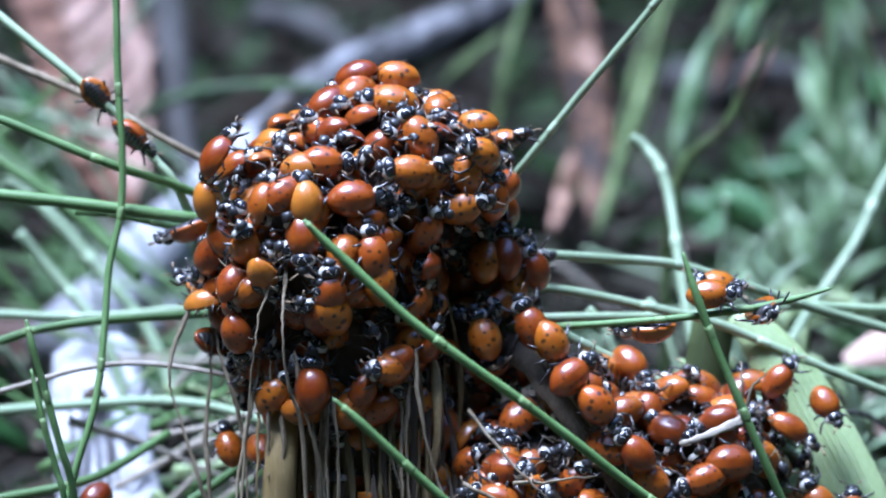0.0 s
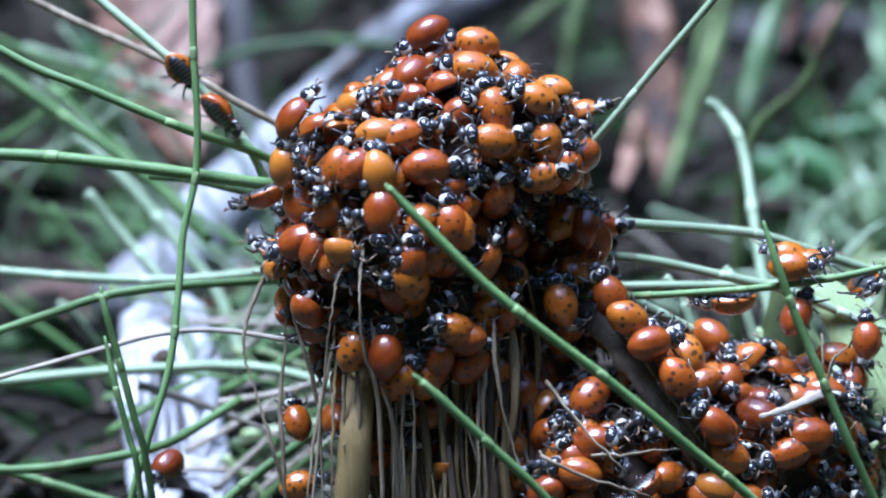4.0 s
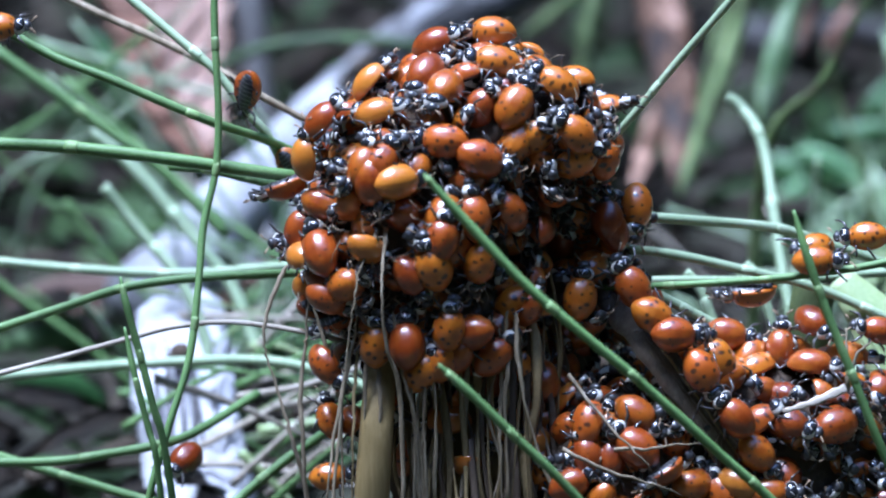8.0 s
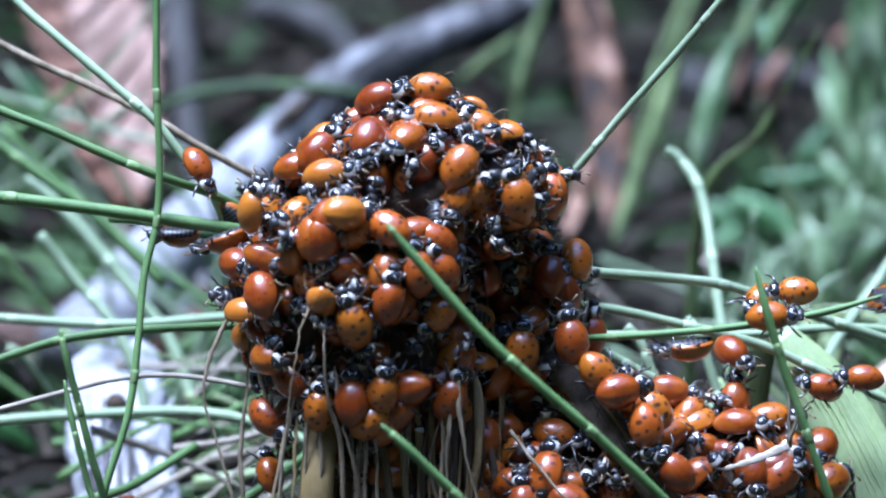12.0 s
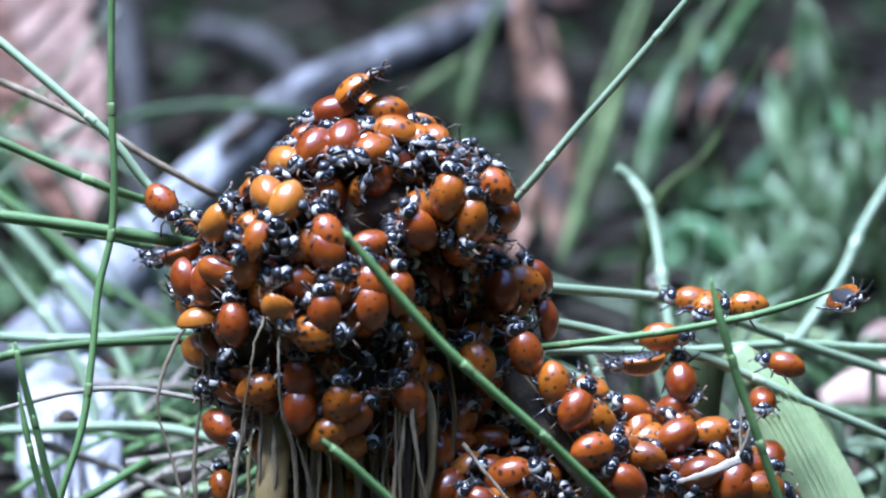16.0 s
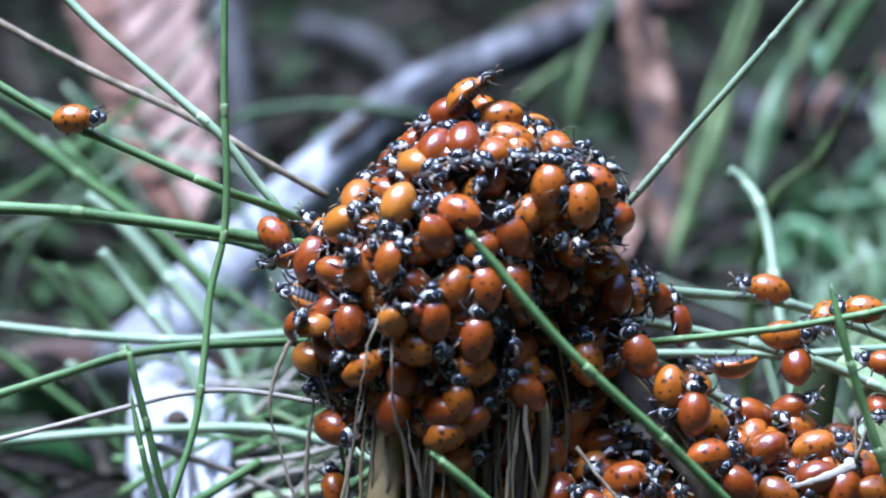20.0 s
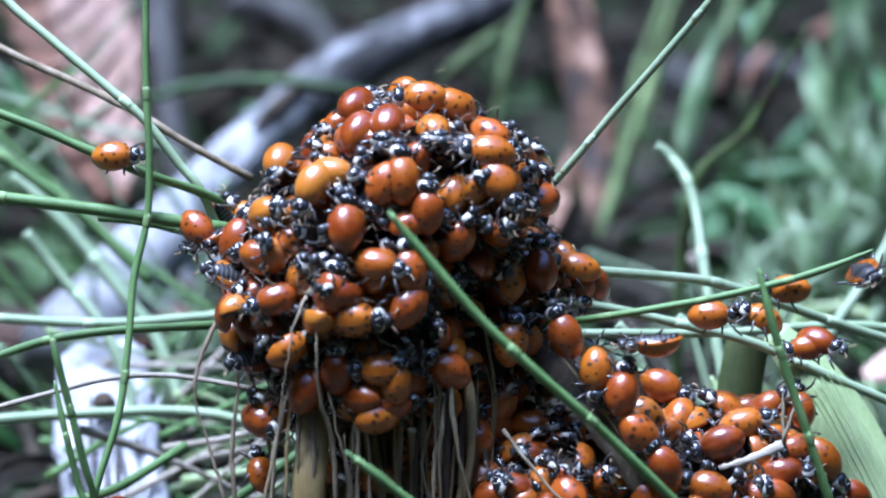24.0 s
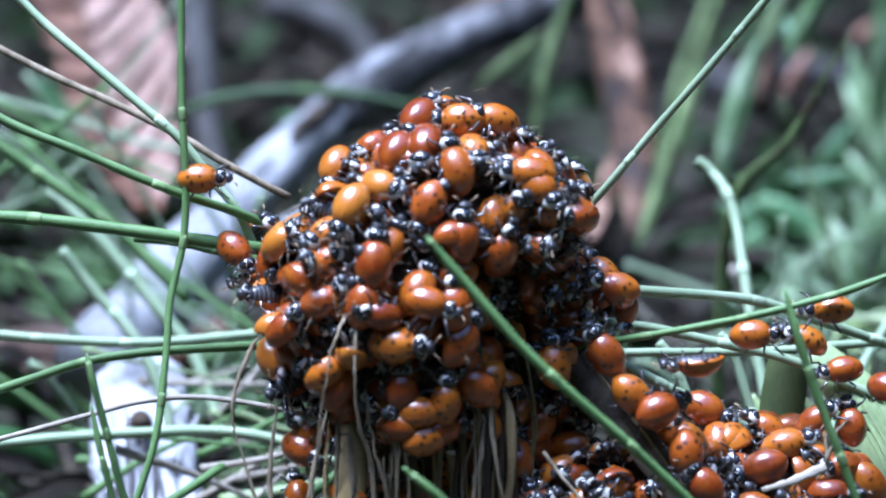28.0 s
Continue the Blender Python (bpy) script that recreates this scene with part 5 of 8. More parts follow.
# ---- lady beetles ----
def wing_cases_into(bm):
    """The two wing cases closed over the back: high and round, drawn in towards the tail, with a thin turned-up rim."""
    rows, cols, grid = 16, 18, []
    for i in range(rows + 1):
        s = -math.cos(math.pi * i / rows)
        k = (1 - abs(s) ** 2.3) ** 0.5 if s > 0 else (1 - abs(s) ** 1.9) ** 0.62
        row = []
        for j in range(cols + 1):
            a = math.pi * j / cols
            flare = 1.05 if j in (0, cols) else 1.0
            x, z = 1.9 * k * math.cos(a) * flare, 2.0 * k ** 0.85 * math.sin(a) ** 0.92
            if j == cols // 2:
                z -= 0.07 * k
            row.append(bm.verts.new((x * MM, (-0.95 + 2.6 * s) * MM, (0.55 + z) * MM)))
        grid.append(row)
    for a, b in zip(grid, grid[1:]):
        for j in range(cols):
            bm.faces.new((a[j], a[j + 1], b[j + 1], b[j]))
        low_a, low_b = (bm.verts.new((0, r[0].co.y, 0.4 * MM)) for r in (a, b))
        bm.faces.new((a[0], b[0], low_b, low_a))
        bm.faces.new((a[cols], low_a, low_b, b[cols]))
    bmesh.ops.remove_doubles(bm, verts=bm.verts, dist=0.00001)
    bmesh.ops.recalc_face_normals(bm, faces=bm.faces)


def beetle_meshes():
    made = {}
    bm = bmesh.new()
    wing_cases_into(bm)
    made["elytra"] = bm
    bm = bmesh.new()
    dome_into(bm, 1.05, 2.75, 1.3, 1.15, 0.75, 10, 14, blunt=0.42)
    made["pronotum"] = bm
    bm = bmesh.new()
    dome_into(bm, 2.3, 3.4, 0.74, 0.72, 0.7, 8, 12, blunt=0.45, under=0.5)
    made["head"] = bm
    bm = bmesh.new()
    dome_into(bm, -3.2, 1.9, 1.68, 0.45, 0.65, 8, 8, blunt=0.45, under=0.55)
    made["abdomen"] = bm
    return made


def beetle_proto(name, material, label, spread=1.0):
    """One lady beetle at the origin: it heads along +y, its back up; parts share meshes with its copies."""
    root = new(name)
    tagged(root, label, "lady beetle", "lady beetles")
    ms = beetle_meshes()
    part("elytra", ms["elytra"], material, root, "", BIG)
    part("pronotum", ms["pronotum"], M_PRONOTUM, root, "black shield with white rim and dashes", BIG)
    head = part("head", ms["head"], M_FACE, root, "", BIG)
    for sx in (-0.63, 0.63):
        bm = bmesh.new()
        for v in bmesh.ops.create_icosphere(bm, subdivisions=1, radius=0.22 * MM)["verts"]:
            v.co += Vector((sx, 2.95, 1.0)) * MM
        part("eye", bm, M_CHITIN, head, "", BIG)
    part("abdomen", ms["abdomen"], M_BELLY, root, "", BIG)
    for sg in (-1, 1):
        for k, (y, fy) in enumerate(((1.5, 2.7), (0.7, 0.6), (-0.2, -1.6))):
            bm = bmesh.new()
            w = 1.0 + 0.12 * math.sin(5 * k + sg)
            tube_into(bm, [Vector(p) for p in ((sg * 0.9, y, 0.55), (sg * 1.8 * w, y * 0.6 + fy * 0.4, 0.75 * spread), (sg * 2.2 * w * spread, fy * 0.95, 0.3), (sg * 2.4 * w * spread, fy * 1.1, 0.02))],
                      lambda s: 0.2 - 0.1 * s, 5)
            part("leg", bm, M_LEG, root, "", BIG)
        bm = bmesh.new()
        tube_into(bm, [Vector(p) for p in ((sg * 0.45, 3.3, 0.95), (sg * 0.95, 3.75, 1.05), (sg * 1.3, 4.0, 0.9))], lambda s: 0.06 + 0.07 * s, 5)
        part("antenna", bm, M_ANTENNA, head, "", BIG)
    for child in root.children:
        me = child.data
        me.attributes.new("rest", "FLOAT_VECTOR", "POINT").data.foreach_set("vector", [c for v in me.vertices for c in v.co * (1000 / BIG)])
    return root


BIG = 1.16


PROTO = [
    beetle_proto("lady_beetle", M_ORANGE, "glossy orange lady beetle with small black spots"),
    beetle_proto("lady_beetle", M_RED, "glossy orange-red lady beetle with black spots"),
    beetle_proto("lady_beetle", M_PALE, "glossy amber lady beetle with faint black spots"),
    beetle_proto("lady_beetle", M_ORANGE, "orange lady beetle with outspread black legs", 1.2),
]
used = set()


def beetle(kind, m, size=1.0):
    """The next beetle of that kind, placed; the first one is the one built above."""
    ob = PROTO[kind]
    if kind in used:
        ob = copy_thing(ob, m)
    else:
        used.add(kind)
        ob.matrix_basis = m
    ob.scale = (size, size, size)
    return ob


def perch(p, normal, heading, tip=0.0):
    """The pose of a beetle at p (mm) on a surface with that normal, its head towards the heading; tip: degrees its tail is raised."""
    n = Vector(normal).normalized()
    h = Vector(heading)
    h = (h - n * h.dot(n))
    h = h.normalized() if h.length > 1e-4 else n.orthogonal().normalized()
    x = h.cross(n)
    m = Matrix((x, h, n)).transposed().to_4x4()
    m.translation = Vector(p) * MM
    return m @ pose(0, 0, 0, -tip, 0, 0)


TRACKED = [  # ground kind, colour, rows of seconds, millimetres and heading in degrees
    ("clump", 2, ((0, -20.3, -1.0, 83.8, 330), (0.5, -20.5, -0.2, 83.7, 330), (1, -20.5, -0.1, 83.7, 330), (2, -19.8, -2.0, 83.9, 330), (2.5, -19.6, -2.1, 84.2, 330), (3.5, -19.6, -1.1, 84.5, 330), (6.5, -19.6, 2.7, 86.1, 420), (7, -19.9, 0.3, 86.7, 420), (7.5, -20.1, -0.1, 86.8, 420), (8, -20.0, 0.0, 86.9, 420), (9, -20.0, 2.1, 87.0, 420), (10, -19.4, 0.6, 87.1, 420), (10.5, -19.3, 1.6, 86.7, 420), (11, -19.1, 1.5, 86.5, 420), (11.5, -18.8, 0.6, 86.4, 420), (12, -18.9, 1.1, 85.8, 420), (12.5, -19.4, 2.1, 85.1, 420), (14.5, -17.9, -0.2, 86.2, 320), (15, -17.7, -2.3, 85.7, 320), (15.5, -17.6, -3.5, 85.3, 320), (16, -17.7, -3.9, 85.2, 320), (18.5, -16.8, -4.5, 85.5, 320), (21, -14.3, -7.2, 85.3, 320), (21.5, -14.1, -7.9, 84.9, 320), (23.5, -15.5, -10.1, 83.4, 330), (24.5, -15.4, -10.2, 83.3, 330), (26.5, -15.0, -8.7, 83.9, 330), (28, -14.7, -8.8, 83.8, 330))),
    ("clump", -1, ((0, -13.2, -0.9, 88.5, 250), (1, -12.8, -0.9, 88.6, 250), (3.5, -12.2, -2.8, 88.3, 250), (5.5, -12.6, -1.8, 88.5, 270), (7, -13.2, -3.5, 87.8, 270), (10.5, -13.3, -4.7, 87.2, 270), (12.5, -13.0, -6.7, 86.3, 270), (14.5, -10.8, -2.2, 88.8, 270), (17, -10.1, -6.1, 87.5, 270), (18, -9.7, -6.1, 87.5, 270), (18.5, -9.3, -5.3, 88.0, 270), (28, -9.3, -5.3, 88.0, 270))),
    ("clump", -1, ((0, -9.7, 3.6, 91.4, 180), (0.5, -9.7, 2.3, 92.1, 180), (2.5, -9.9, 2.9, 92.4, 180), (3, -10.1, 2.3, 92.6, 180), (3.5, -10.5, 0.7, 93.4, 180), (5.5, -10.6, 1.4, 91.9, 350), (7, -11.1, 1.2, 91.6, 350), (7.5, -11.1, 1.8, 91.3, 350), (8, -11.2, 3.4, 90.9, 350), (8.5, -11.2, 4.1, 90.6, 350), (9.5, -10.9, 2.2, 90.7, 350), (10, -10.6, 1.8, 90.8, 350), (11, -10.4, 2.0, 90.9, 350), (12, -11.1, 2.2, 90.9, 350), (12.5, -11.7, 1.2, 91.2, 350), (14.5, -12.4, 2.1, 91.0, 200), (15, -12.5, 2.8, 91.0, 200), (16, -12.5, 1.2, 90.9, 200), (16.5, -12.5, 1.5, 90.6, 200), (17, -12.2, 3.1, 90.2, 200), (17.5, -12.3, 3.2, 90.3, 200), (18, -12.6, 1.6, 90.6, 200), (18.5, -12.6, 0.7, 90.8, 200), (19.5, -12.5, 0.9, 90.8, 200), (21, -11.5, 2.8, 90.7, 200), (21.5, -11.5, 1.5, 91.4, 200), (23.5, -13.1, 0.9, 89.7, 90), (24, -13.0, 0.7, 90.4, 90), (24.5, -12.6, 1.3, 90.8, 90), (25.5, -11.4, 4.2, 90.5, 90), (26, -10.5, 4.3, 90.4, 90), (26.5, -10.3, 3.4, 90.8, 90), (27.5, -10.3, 3.2, 91.1, 90), (28, -9.8, 2.0, 91.2, 90))),
    ("clump", -1, ((0, -0.3, -5.9, 86.7, 120), (2, -0.3, -5.9, 86.7, 120), (2.5, -0.1, -6.4, 86.3, 120), (3.5, -0.4, -6.4, 86.4, 120), (5.5, -0.8, -7.2, 86.0, 60), (7.5, 0.3, -7.4, 85.6, 60), (9, -0.1, -7.3, 85.7, 60), (10.5, 0.5, -7.9, 85.2, 60), (12.5, 0.5, -8.3, 84.9, 60), (14.5, 4.2, -10.6, 82.1, 80), (15.5, 4.2, -10.2, 82.9, 80), (16.5, 4.7, -9.5, 84.0, 80), (17, 4.6, -9.4, 84.1, 80), (18, 3.5, -9.4, 84.2, 80), (19, 2.3, -8.3, 85.4, 80), (20, 2.6, -8.8, 84.9, 80), (20.5, 2.1, -8.9, 84.7, 80), (21.5, 0.9, -8.1, 85.2, 80), (23.5, 6.7, -10.3, 80.5, -60), (26.5, 6.2, -10.0, 82.2, -60), (28, 6.6, -9.4, 83.0, -60))),
    ("clump", -1, ((0, 8.3, -7.8, 83.6, 180), (1.5, 6.5, -7.7, 85.1, 180), (3.5, 5.0, -7.1, 86.2, 180), (5.5, 3.4, -4.6, 87.6, 150), (6, 3.3, -4.5, 87.6, 150), (7, 4.1, -4.3, 87.7, 150), (8.5, 3.7, -5.0, 87.5, 150), (9, 3.6, -4.5, 87.6, 150), (10, 2.9, -2.5, 88.1, 150), (10.5, 2.8, -2.0, 88.2, 150), (11.5, 2.7, -2.2, 88.2, 150), (12, 1.9, -1.0, 88.2, 150), (12.5, 1.0, 1.5, 88.2, 150), (14.5, -0.5, -3.5, 87.8, 270), (16, 0.4, -2.4, 87.8, 270), (16.5, 0.6, -2.4, 87.8, 270), (17, 0.3, -3.1, 87.7, 270), (18, -1.0, -5.3, 87.2, 270), (19, -2.0, -5.3, 87.6, 270), (20.5, -1.7, -5.7, 87.3, 270), (21.5, -2.5, -5.9, 87.4, 270), (28, -2.5, -5.9, 87.4, 270))),
    ("clump", 2, ((0, -14.2, -10.8, 82.6, 0), (3, -14.2, -10.8, 82.6, 0), (3.5, -14.2, -10.8, 82.7, 0), (5.5, -17.9, -9.7, 83.6, 0), (6, -18.0, -8.8, 83.9, 0), (7, -18.0, -8.7, 83.9, 0), (8, -18.4, -8.0, 84.1, 0), (9, -18.9, -8.5, 83.9, 0), (10, -18.3, -8.6, 83.9, 0), (12.5, -17.4, -10.2, 83.4, 0), (14.5, -18.5, -9.9, 83.3, 125), (16, -20.7, -9.3, 82.9, 125), (17.5, -21.7, -8.3, 82.7, 125), (18.5, -23.4, -7.0, 81.8, 125), (19, -23.6, -7.6, 81.5, 125), (19.5, -23.3, -7.7, 81.7, 125), (20.5, -23.7, -5.3, 81.9, 125), (21, -23.7, -5.6, 82.1, 125), (21.5, -23.8, -7.0, 82.7, 125), (23.5, -23.9, -4.8, 82.9, 300), (24, -24.0, -6.8, 83.5, 300), (24.5, -24.2, -7.3, 83.4, 300), (25.5, -22.9, -6.5, 82.6, 300), (26, -23.0, -6.8, 82.5, 300), (26.5, -23.0, -6.8, 83.4, 300), (27, -22.5, -4.9, 84.0, 300), (27.5, -22.2, -0.9, 83.5, 300), (28, -22.0, 1.1, 83.3, 300))),
    ("clump", -1, ((0, -12.0, -10.6, 82.9, 0), (3, -12.0, -10.6, 82.9, 0), (3.5, -12.5, -10.7, 82.4, 0), (5.5, -8.8, -11.0, 83.5, 170), (6, -10.0, -10.5, 83.9, 170), (6.5, -10.5, -10.8, 83.3, 170), (7.5, -10.6, -11.9, 81.3, 170), (8, -10.8, -12.0, 80.8, 170), (8.5, -10.2, -12.2, 80.6, 170), (14.5, -10.2, -14.5, 75.4, 95), (15.5, -11.5, -13.9, 77.1, 95), (16, -11.8, -13.5, 78.2, 95), (17, -11.4, -12.0, 80.4, 95), (24.5, -10.0, -12.1, 81.2, 250), (25.5, -10.4, -11.8, 81.5, 250), (26.5, -10.0, -11.7, 82.0, 250), (27.5, -9.1, -12.0, 81.8, 250), (28, -9.0, -12.2, 81.4, 250))),
    ("clump", -1, ((0, -1.5, -11.2, 81.8, 180), (3, -1.5, -11.2, 81.8, 180), (3.5, -2.6, -11.4, 82.2, 180), (5.5, 7.3, -10.1, 79.2, 150), (6, 7.0, -10.3, 79.6, 150), (7.5, 6.8, -10.0, 81.6, 150), (8.5, 7.5, -9.7, 81.2, 150), (14.5, 7.1, -10.2, 80.2, 90), (15.5, 7.4, -10.1, 79.7, 90), (18.5, 7.8, -9.6, 80.8, 90), (19.5, 7.1, -9.8, 81.6, 90), (20.5, 6.9, -9.3, 82.9, 90), (21.5, 5.5, -8.9, 84.4, 90), (23.5, 3.4, -8.2, 85.5, 180), (24, 3.7, -8.1, 85.6, 180), (25.5, 2.1, -7.2, 86.2, 180), (26.5, 2.2, -7.3, 86.2, 180), (28, 3.9, -8.2, 85.5, 180))),
    ("clump", -1, ((0, 10.7, -6.1, 76.7, 90), (3, 10.7, -6.1, 76.7, 90), (3.5, 9.7, -8.0, 77.4, 90), (6.5, 11.7, -6.2, 76.3, 90), (7.5, 11.7, -6.3, 76.8, 90), (8, 11.8, -5.7, 77.0, 90), (8.5, 11.8, -4.4, 77.2, 90), (9.5, 11.9, -4.9, 77.5, 90), (10, 12.1, -3.9, 77.9, 90), (10.5, 12.2, -3.6, 78.7, 90), (11, 12.4, -4.7, 79.4, 90), (11.5, 12.4, -4.5, 79.6, 90), (12, 12.3, -3.1, 79.4, 90), (12.5, 12.2, -2.8, 79.4, 90), (14.5, 10.6, -5.7, 82.4, 130), (15.5, 10.6, -5.5, 82.6, 130), (16.5, 9.9, -6.2, 83.2, 130), (18, 10.0, -6.4, 82.8, 130), (19, 9.1, -7.1, 83.4, 130), (23.5, 5.7, -6.4, 86.4, 300), (25, 4.8, -2.6, 87.9, 300), (26.5, 3.3, -0.6, 88.5, 300), (27, 3.2, -0.7, 88.9, 300), (27.5, 2.7, 0.3, 89.1, 300), (28, 1.7, 3.0, 88.8, 300))),
    ("clump", -1, ((0, -21.0, -13.4, 79.0, 90), (1.5, -21.0, -12.8, 79.9, 90), (3.5, -21.4, -12.7, 79.7, 90), (5.5, -21.3, -13.5, 78.7, 90), (8, -21.1, -13.8, 78.3, 90), (9.5, -21.6, -14.1, 76.7, 90), (10, -21.6, -14.1, 76.6, 90), (11.5, -20.2, -14.8, 76.5, 90), (12.5, -20.6, -14.7, 76.5, 90), (14.5, -21.6, -13.6, 78.1, 80), (17.5, -20.6, -14.8, 75.9, 80), (19, -18.7, -15.6, 74.5, 80), (19.5, -18.6, -15.6, 74.7, 80), (20, -18.9, -15.4, 75.3, 80), (21.5, -20.2, -14.4, 77.9, 80), (23.5, -9.6, -16.4, 72.5, -20), (24.5, -10.3, -16.6, 72.3, -20), (27, -8.4, -16.7, 71.0, -20), (28, -8.3, -16.9, 70.2, -20))),
    ("clump", -1, ((0, -17.3, -13.8, 80.1, 40), (3.5, -17.9, -14.0, 79.7, 40), (5.5, -18.5, -14.2, 79.2, 60), (8, -17.9, -14.4, 79.0, 60), (9, -18.6, -14.5, 78.4, 60), (10, -18.1, -14.4, 78.9, 60), (12.5, -16.9, -14.5, 79.0, 60), (16.5, 0.7, -11.3, 78.2, 140), (17, -0.9, -12.0, 77.5, 140), (24, -3.6, -12.6, 79.4, 90), (25.5, -4.6, -12.8, 78.9, 90), (26.5, -4.9, -12.9, 78.8, 90), (28, -4.0, -12.8, 78.4, 90))),
    ("clump", 2, ((0, -14.9, -15.0, 77.4, 270), (3.5, -15.3, -15.1, 77.4, 270), (5.5, -15.6, -15.4, 76.6, 360), (8, -15.4, -15.6, 75.8, 360), (9.5, -16.0, -15.4, 76.6, 360), (10.5, -15.4, -15.2, 77.1, 360), (11.5, -15.3, -14.7, 78.5, 360), (12.5, -14.3, -14.2, 79.0, 360), (14.5, -16.3, -12.9, 81.3, 250), (15.5, -17.4, -13.0, 81.1, 250), (18.5, -18.6, -12.7, 81.2, 250), (20, -18.1, -12.9, 81.1, 250), (20.5, -18.2, -12.8, 81.2, 250), (21.5, -19.3, -12.1, 81.5, 250), (28, -19.3, -12.1, 81.5, 250))),
    ("clump", -1, ((0, -7.6, -13.0, 78.2, 0), (1, -7.9, -13.0, 78.6, 0), (2, -7.7, -13.0, 78.7, 0), (3.5, -8.4, -13.0, 78.0, 0), (6, -5.0, -12.8, 79.2, -30), (7, -4.3, -12.9, 77.9, -30), (9, -4.2, -12.9, 77.4, -30), (10, -3.8, -12.7, 76.7, -30), (11.5, -2.6, -11.9, 74.2, -30), (12, -2.5, -12.0, 73.3, -30), (12.5, -2.6, -12.8, 72.0, -30), (14.5, -6.8, -15.6, 72.0, 90), (15, -6.7, -16.0, 70.9, 90), (16.5, -5.8, -16.2, 69.0, 90), (18, -6.5, -16.7, 66.6, 90), (19, -6.4, -16.7, 65.9, 90), (19.5, -6.7, -16.7, 65.2, 90), (20, -6.9, -16.8, 65.2, 90), (21, -6.7, -16.8, 67.6, 90), (21.5, -7.1, -16.8, 68.8, 90), (23.5, -5.6, -16.3, 67.5, 40), (25.5, -5.4, -16.2, 66.0, 40), (26.5, -5.6, -16.3, 65.5, 40), (27, -5.3, -16.1, 65.3, 40), (28, -3.9, -15.1, 64.6, 40))),
    ("clump", -1, ((0, 1.8, -9.7, 73.5, 90), (2.5, 1.8, -9.7, 73.5, 90), (3.5, 0.8, -10.7, 74.5, 90), (6, 0.7, -9.6, 72.4, 170), (6.5, 1.4, -9.4, 72.6, 170), (7, 0.6, -10.0, 72.3, 170), (7.5, -0.7, -11.2, 71.7, 170), (8, -1.8, -12.2, 71.8, 170), (15.5, -2.9, -13.5, 71.2, 100), (16, -2.2, -13.1, 70.8, 100), (17, -2.2, -12.7, 71.5, 100), (19, -2.4, -12.6, 72.1, 100), (20, -1.9, -12.3, 72.0, 100), (23.5, 1.1, -10.5, 74.3, 90), (25.5, 0.8, -11.0, 75.2, 90), (26.5, 1.0, -10.8, 75.0, 90), (28, 1.5, -10.7, 75.9, 90))),
    ("clump", -1, ((0, 8.7, -2.4, 67.4, 90), (1, 8.9, -1.8, 68.4, 90), (2.5, 8.0, -1.5, 68.6, 90), (3.5, 7.7, -1.7, 68.4, 90), (5.5, 16.4, 0.5, 66.5, 250), (7.5, 15.9, 0.4, 67.2, 250), (9, 15.9, 0.2, 67.0, 250), (10.5, 14.9, -0.3, 67.7, 250), (12.5, 15.6, 0.0, 67.1, 250), (14.5, 14.1, -1.2, 67.2, 170), (16, 13.6, -1.1, 67.8, 170), (17.5, 12.4, -0.8, 68.9, 170), (19, 9.8, -0.2, 70.0, 170), (20.5, 8.3, -0.6, 69.7, 170), (21.5, 7.8, 0.1, 70.1, 170), (23.5, 6.7, -2.3, 66.9, 90), (24, 6.9, -2.5, 66.7, 90), (24.5, 7.0, -2.5, 66.7, 90), (26, 6.4, -1.8, 67.6, 90), (27, 6.1, -1.7, 67.4, 90), (28, 5.4, -1.0, 67.8, 90))),
    ("clump", -1, ((0, 15.8, -0.7, 65.5, 130), (1, 15.2, -0.9, 66.2, 130), (2.5, 14.5, -1.4, 66.3, 130), (5.5, 12.4, -2.6, 66.2, 110), (7.5, 12.4, -2.4, 66.5, 110), (9.5, 12.8, -2.5, 65.9, 110), (10.5, 13.2, -2.3, 66.2, 110), (11.5, 13.9, -2.1, 65.6, 110), (12.5, 14.0, -2.2, 65.2, 110), (14.5, 15.3, 1.3, 68.8, 170), (16, 16.2, 2.0, 68.3, 170), (17.5, 16.3, 0.9, 67.2, 170), (18.5, 17.4, 1.8, 66.1, 170), (20, 17.4, 1.3, 65.5, 170), (21, 17.5, 1.0, 64.5, 170), (21.5, 16.9, 0.1, 64.3, 170), (23.5, 17.5, 0.9, 64.0, 250), (24.5, 17.5, 0.8, 63.6, 250), (26, 16.8, -0.1, 63.9, 250), (27, 17.0, 0.2, 63.7, 250), (28, 17.7, 1.1, 62.9, 250))),
    ("clump", -1, ((0, -4.9, -15.8, 68.1, 90), (1.5, -4.7, -15.4, 69.8, 90), (3, -4.9, -14.6, 72.1, 90), (3.5, -5.1, -14.5, 72.5, 90), (5.5, -5.3, -16.0, 64.8, -90), (7, -5.1, -15.9, 65.2, -90), (7.5, -5.1, -15.8, 64.5, -90), (8, -5.4, -15.6, 63.3, -90), (16.5, -0.9, -12.4, 64.2, -180), (17.5, -3.8, -14.4, 62.7, -180), (18.5, -5.3, -15.7, 60.6, -180), (19, -6.5, -16.2, 60.4, -180), (24.5, -11.0, -17.8, 57.7, -180), (25.5, -10.4, -17.8, 57.3, -180), (26.5, -11.4, -17.9, 56.6, -180), (27, -11.7, -18.0, 55.9, -180), (27.5, -11.2, -18.0, 55.2, -180), (28, -11.2, -18.0, 55.2, -180))),
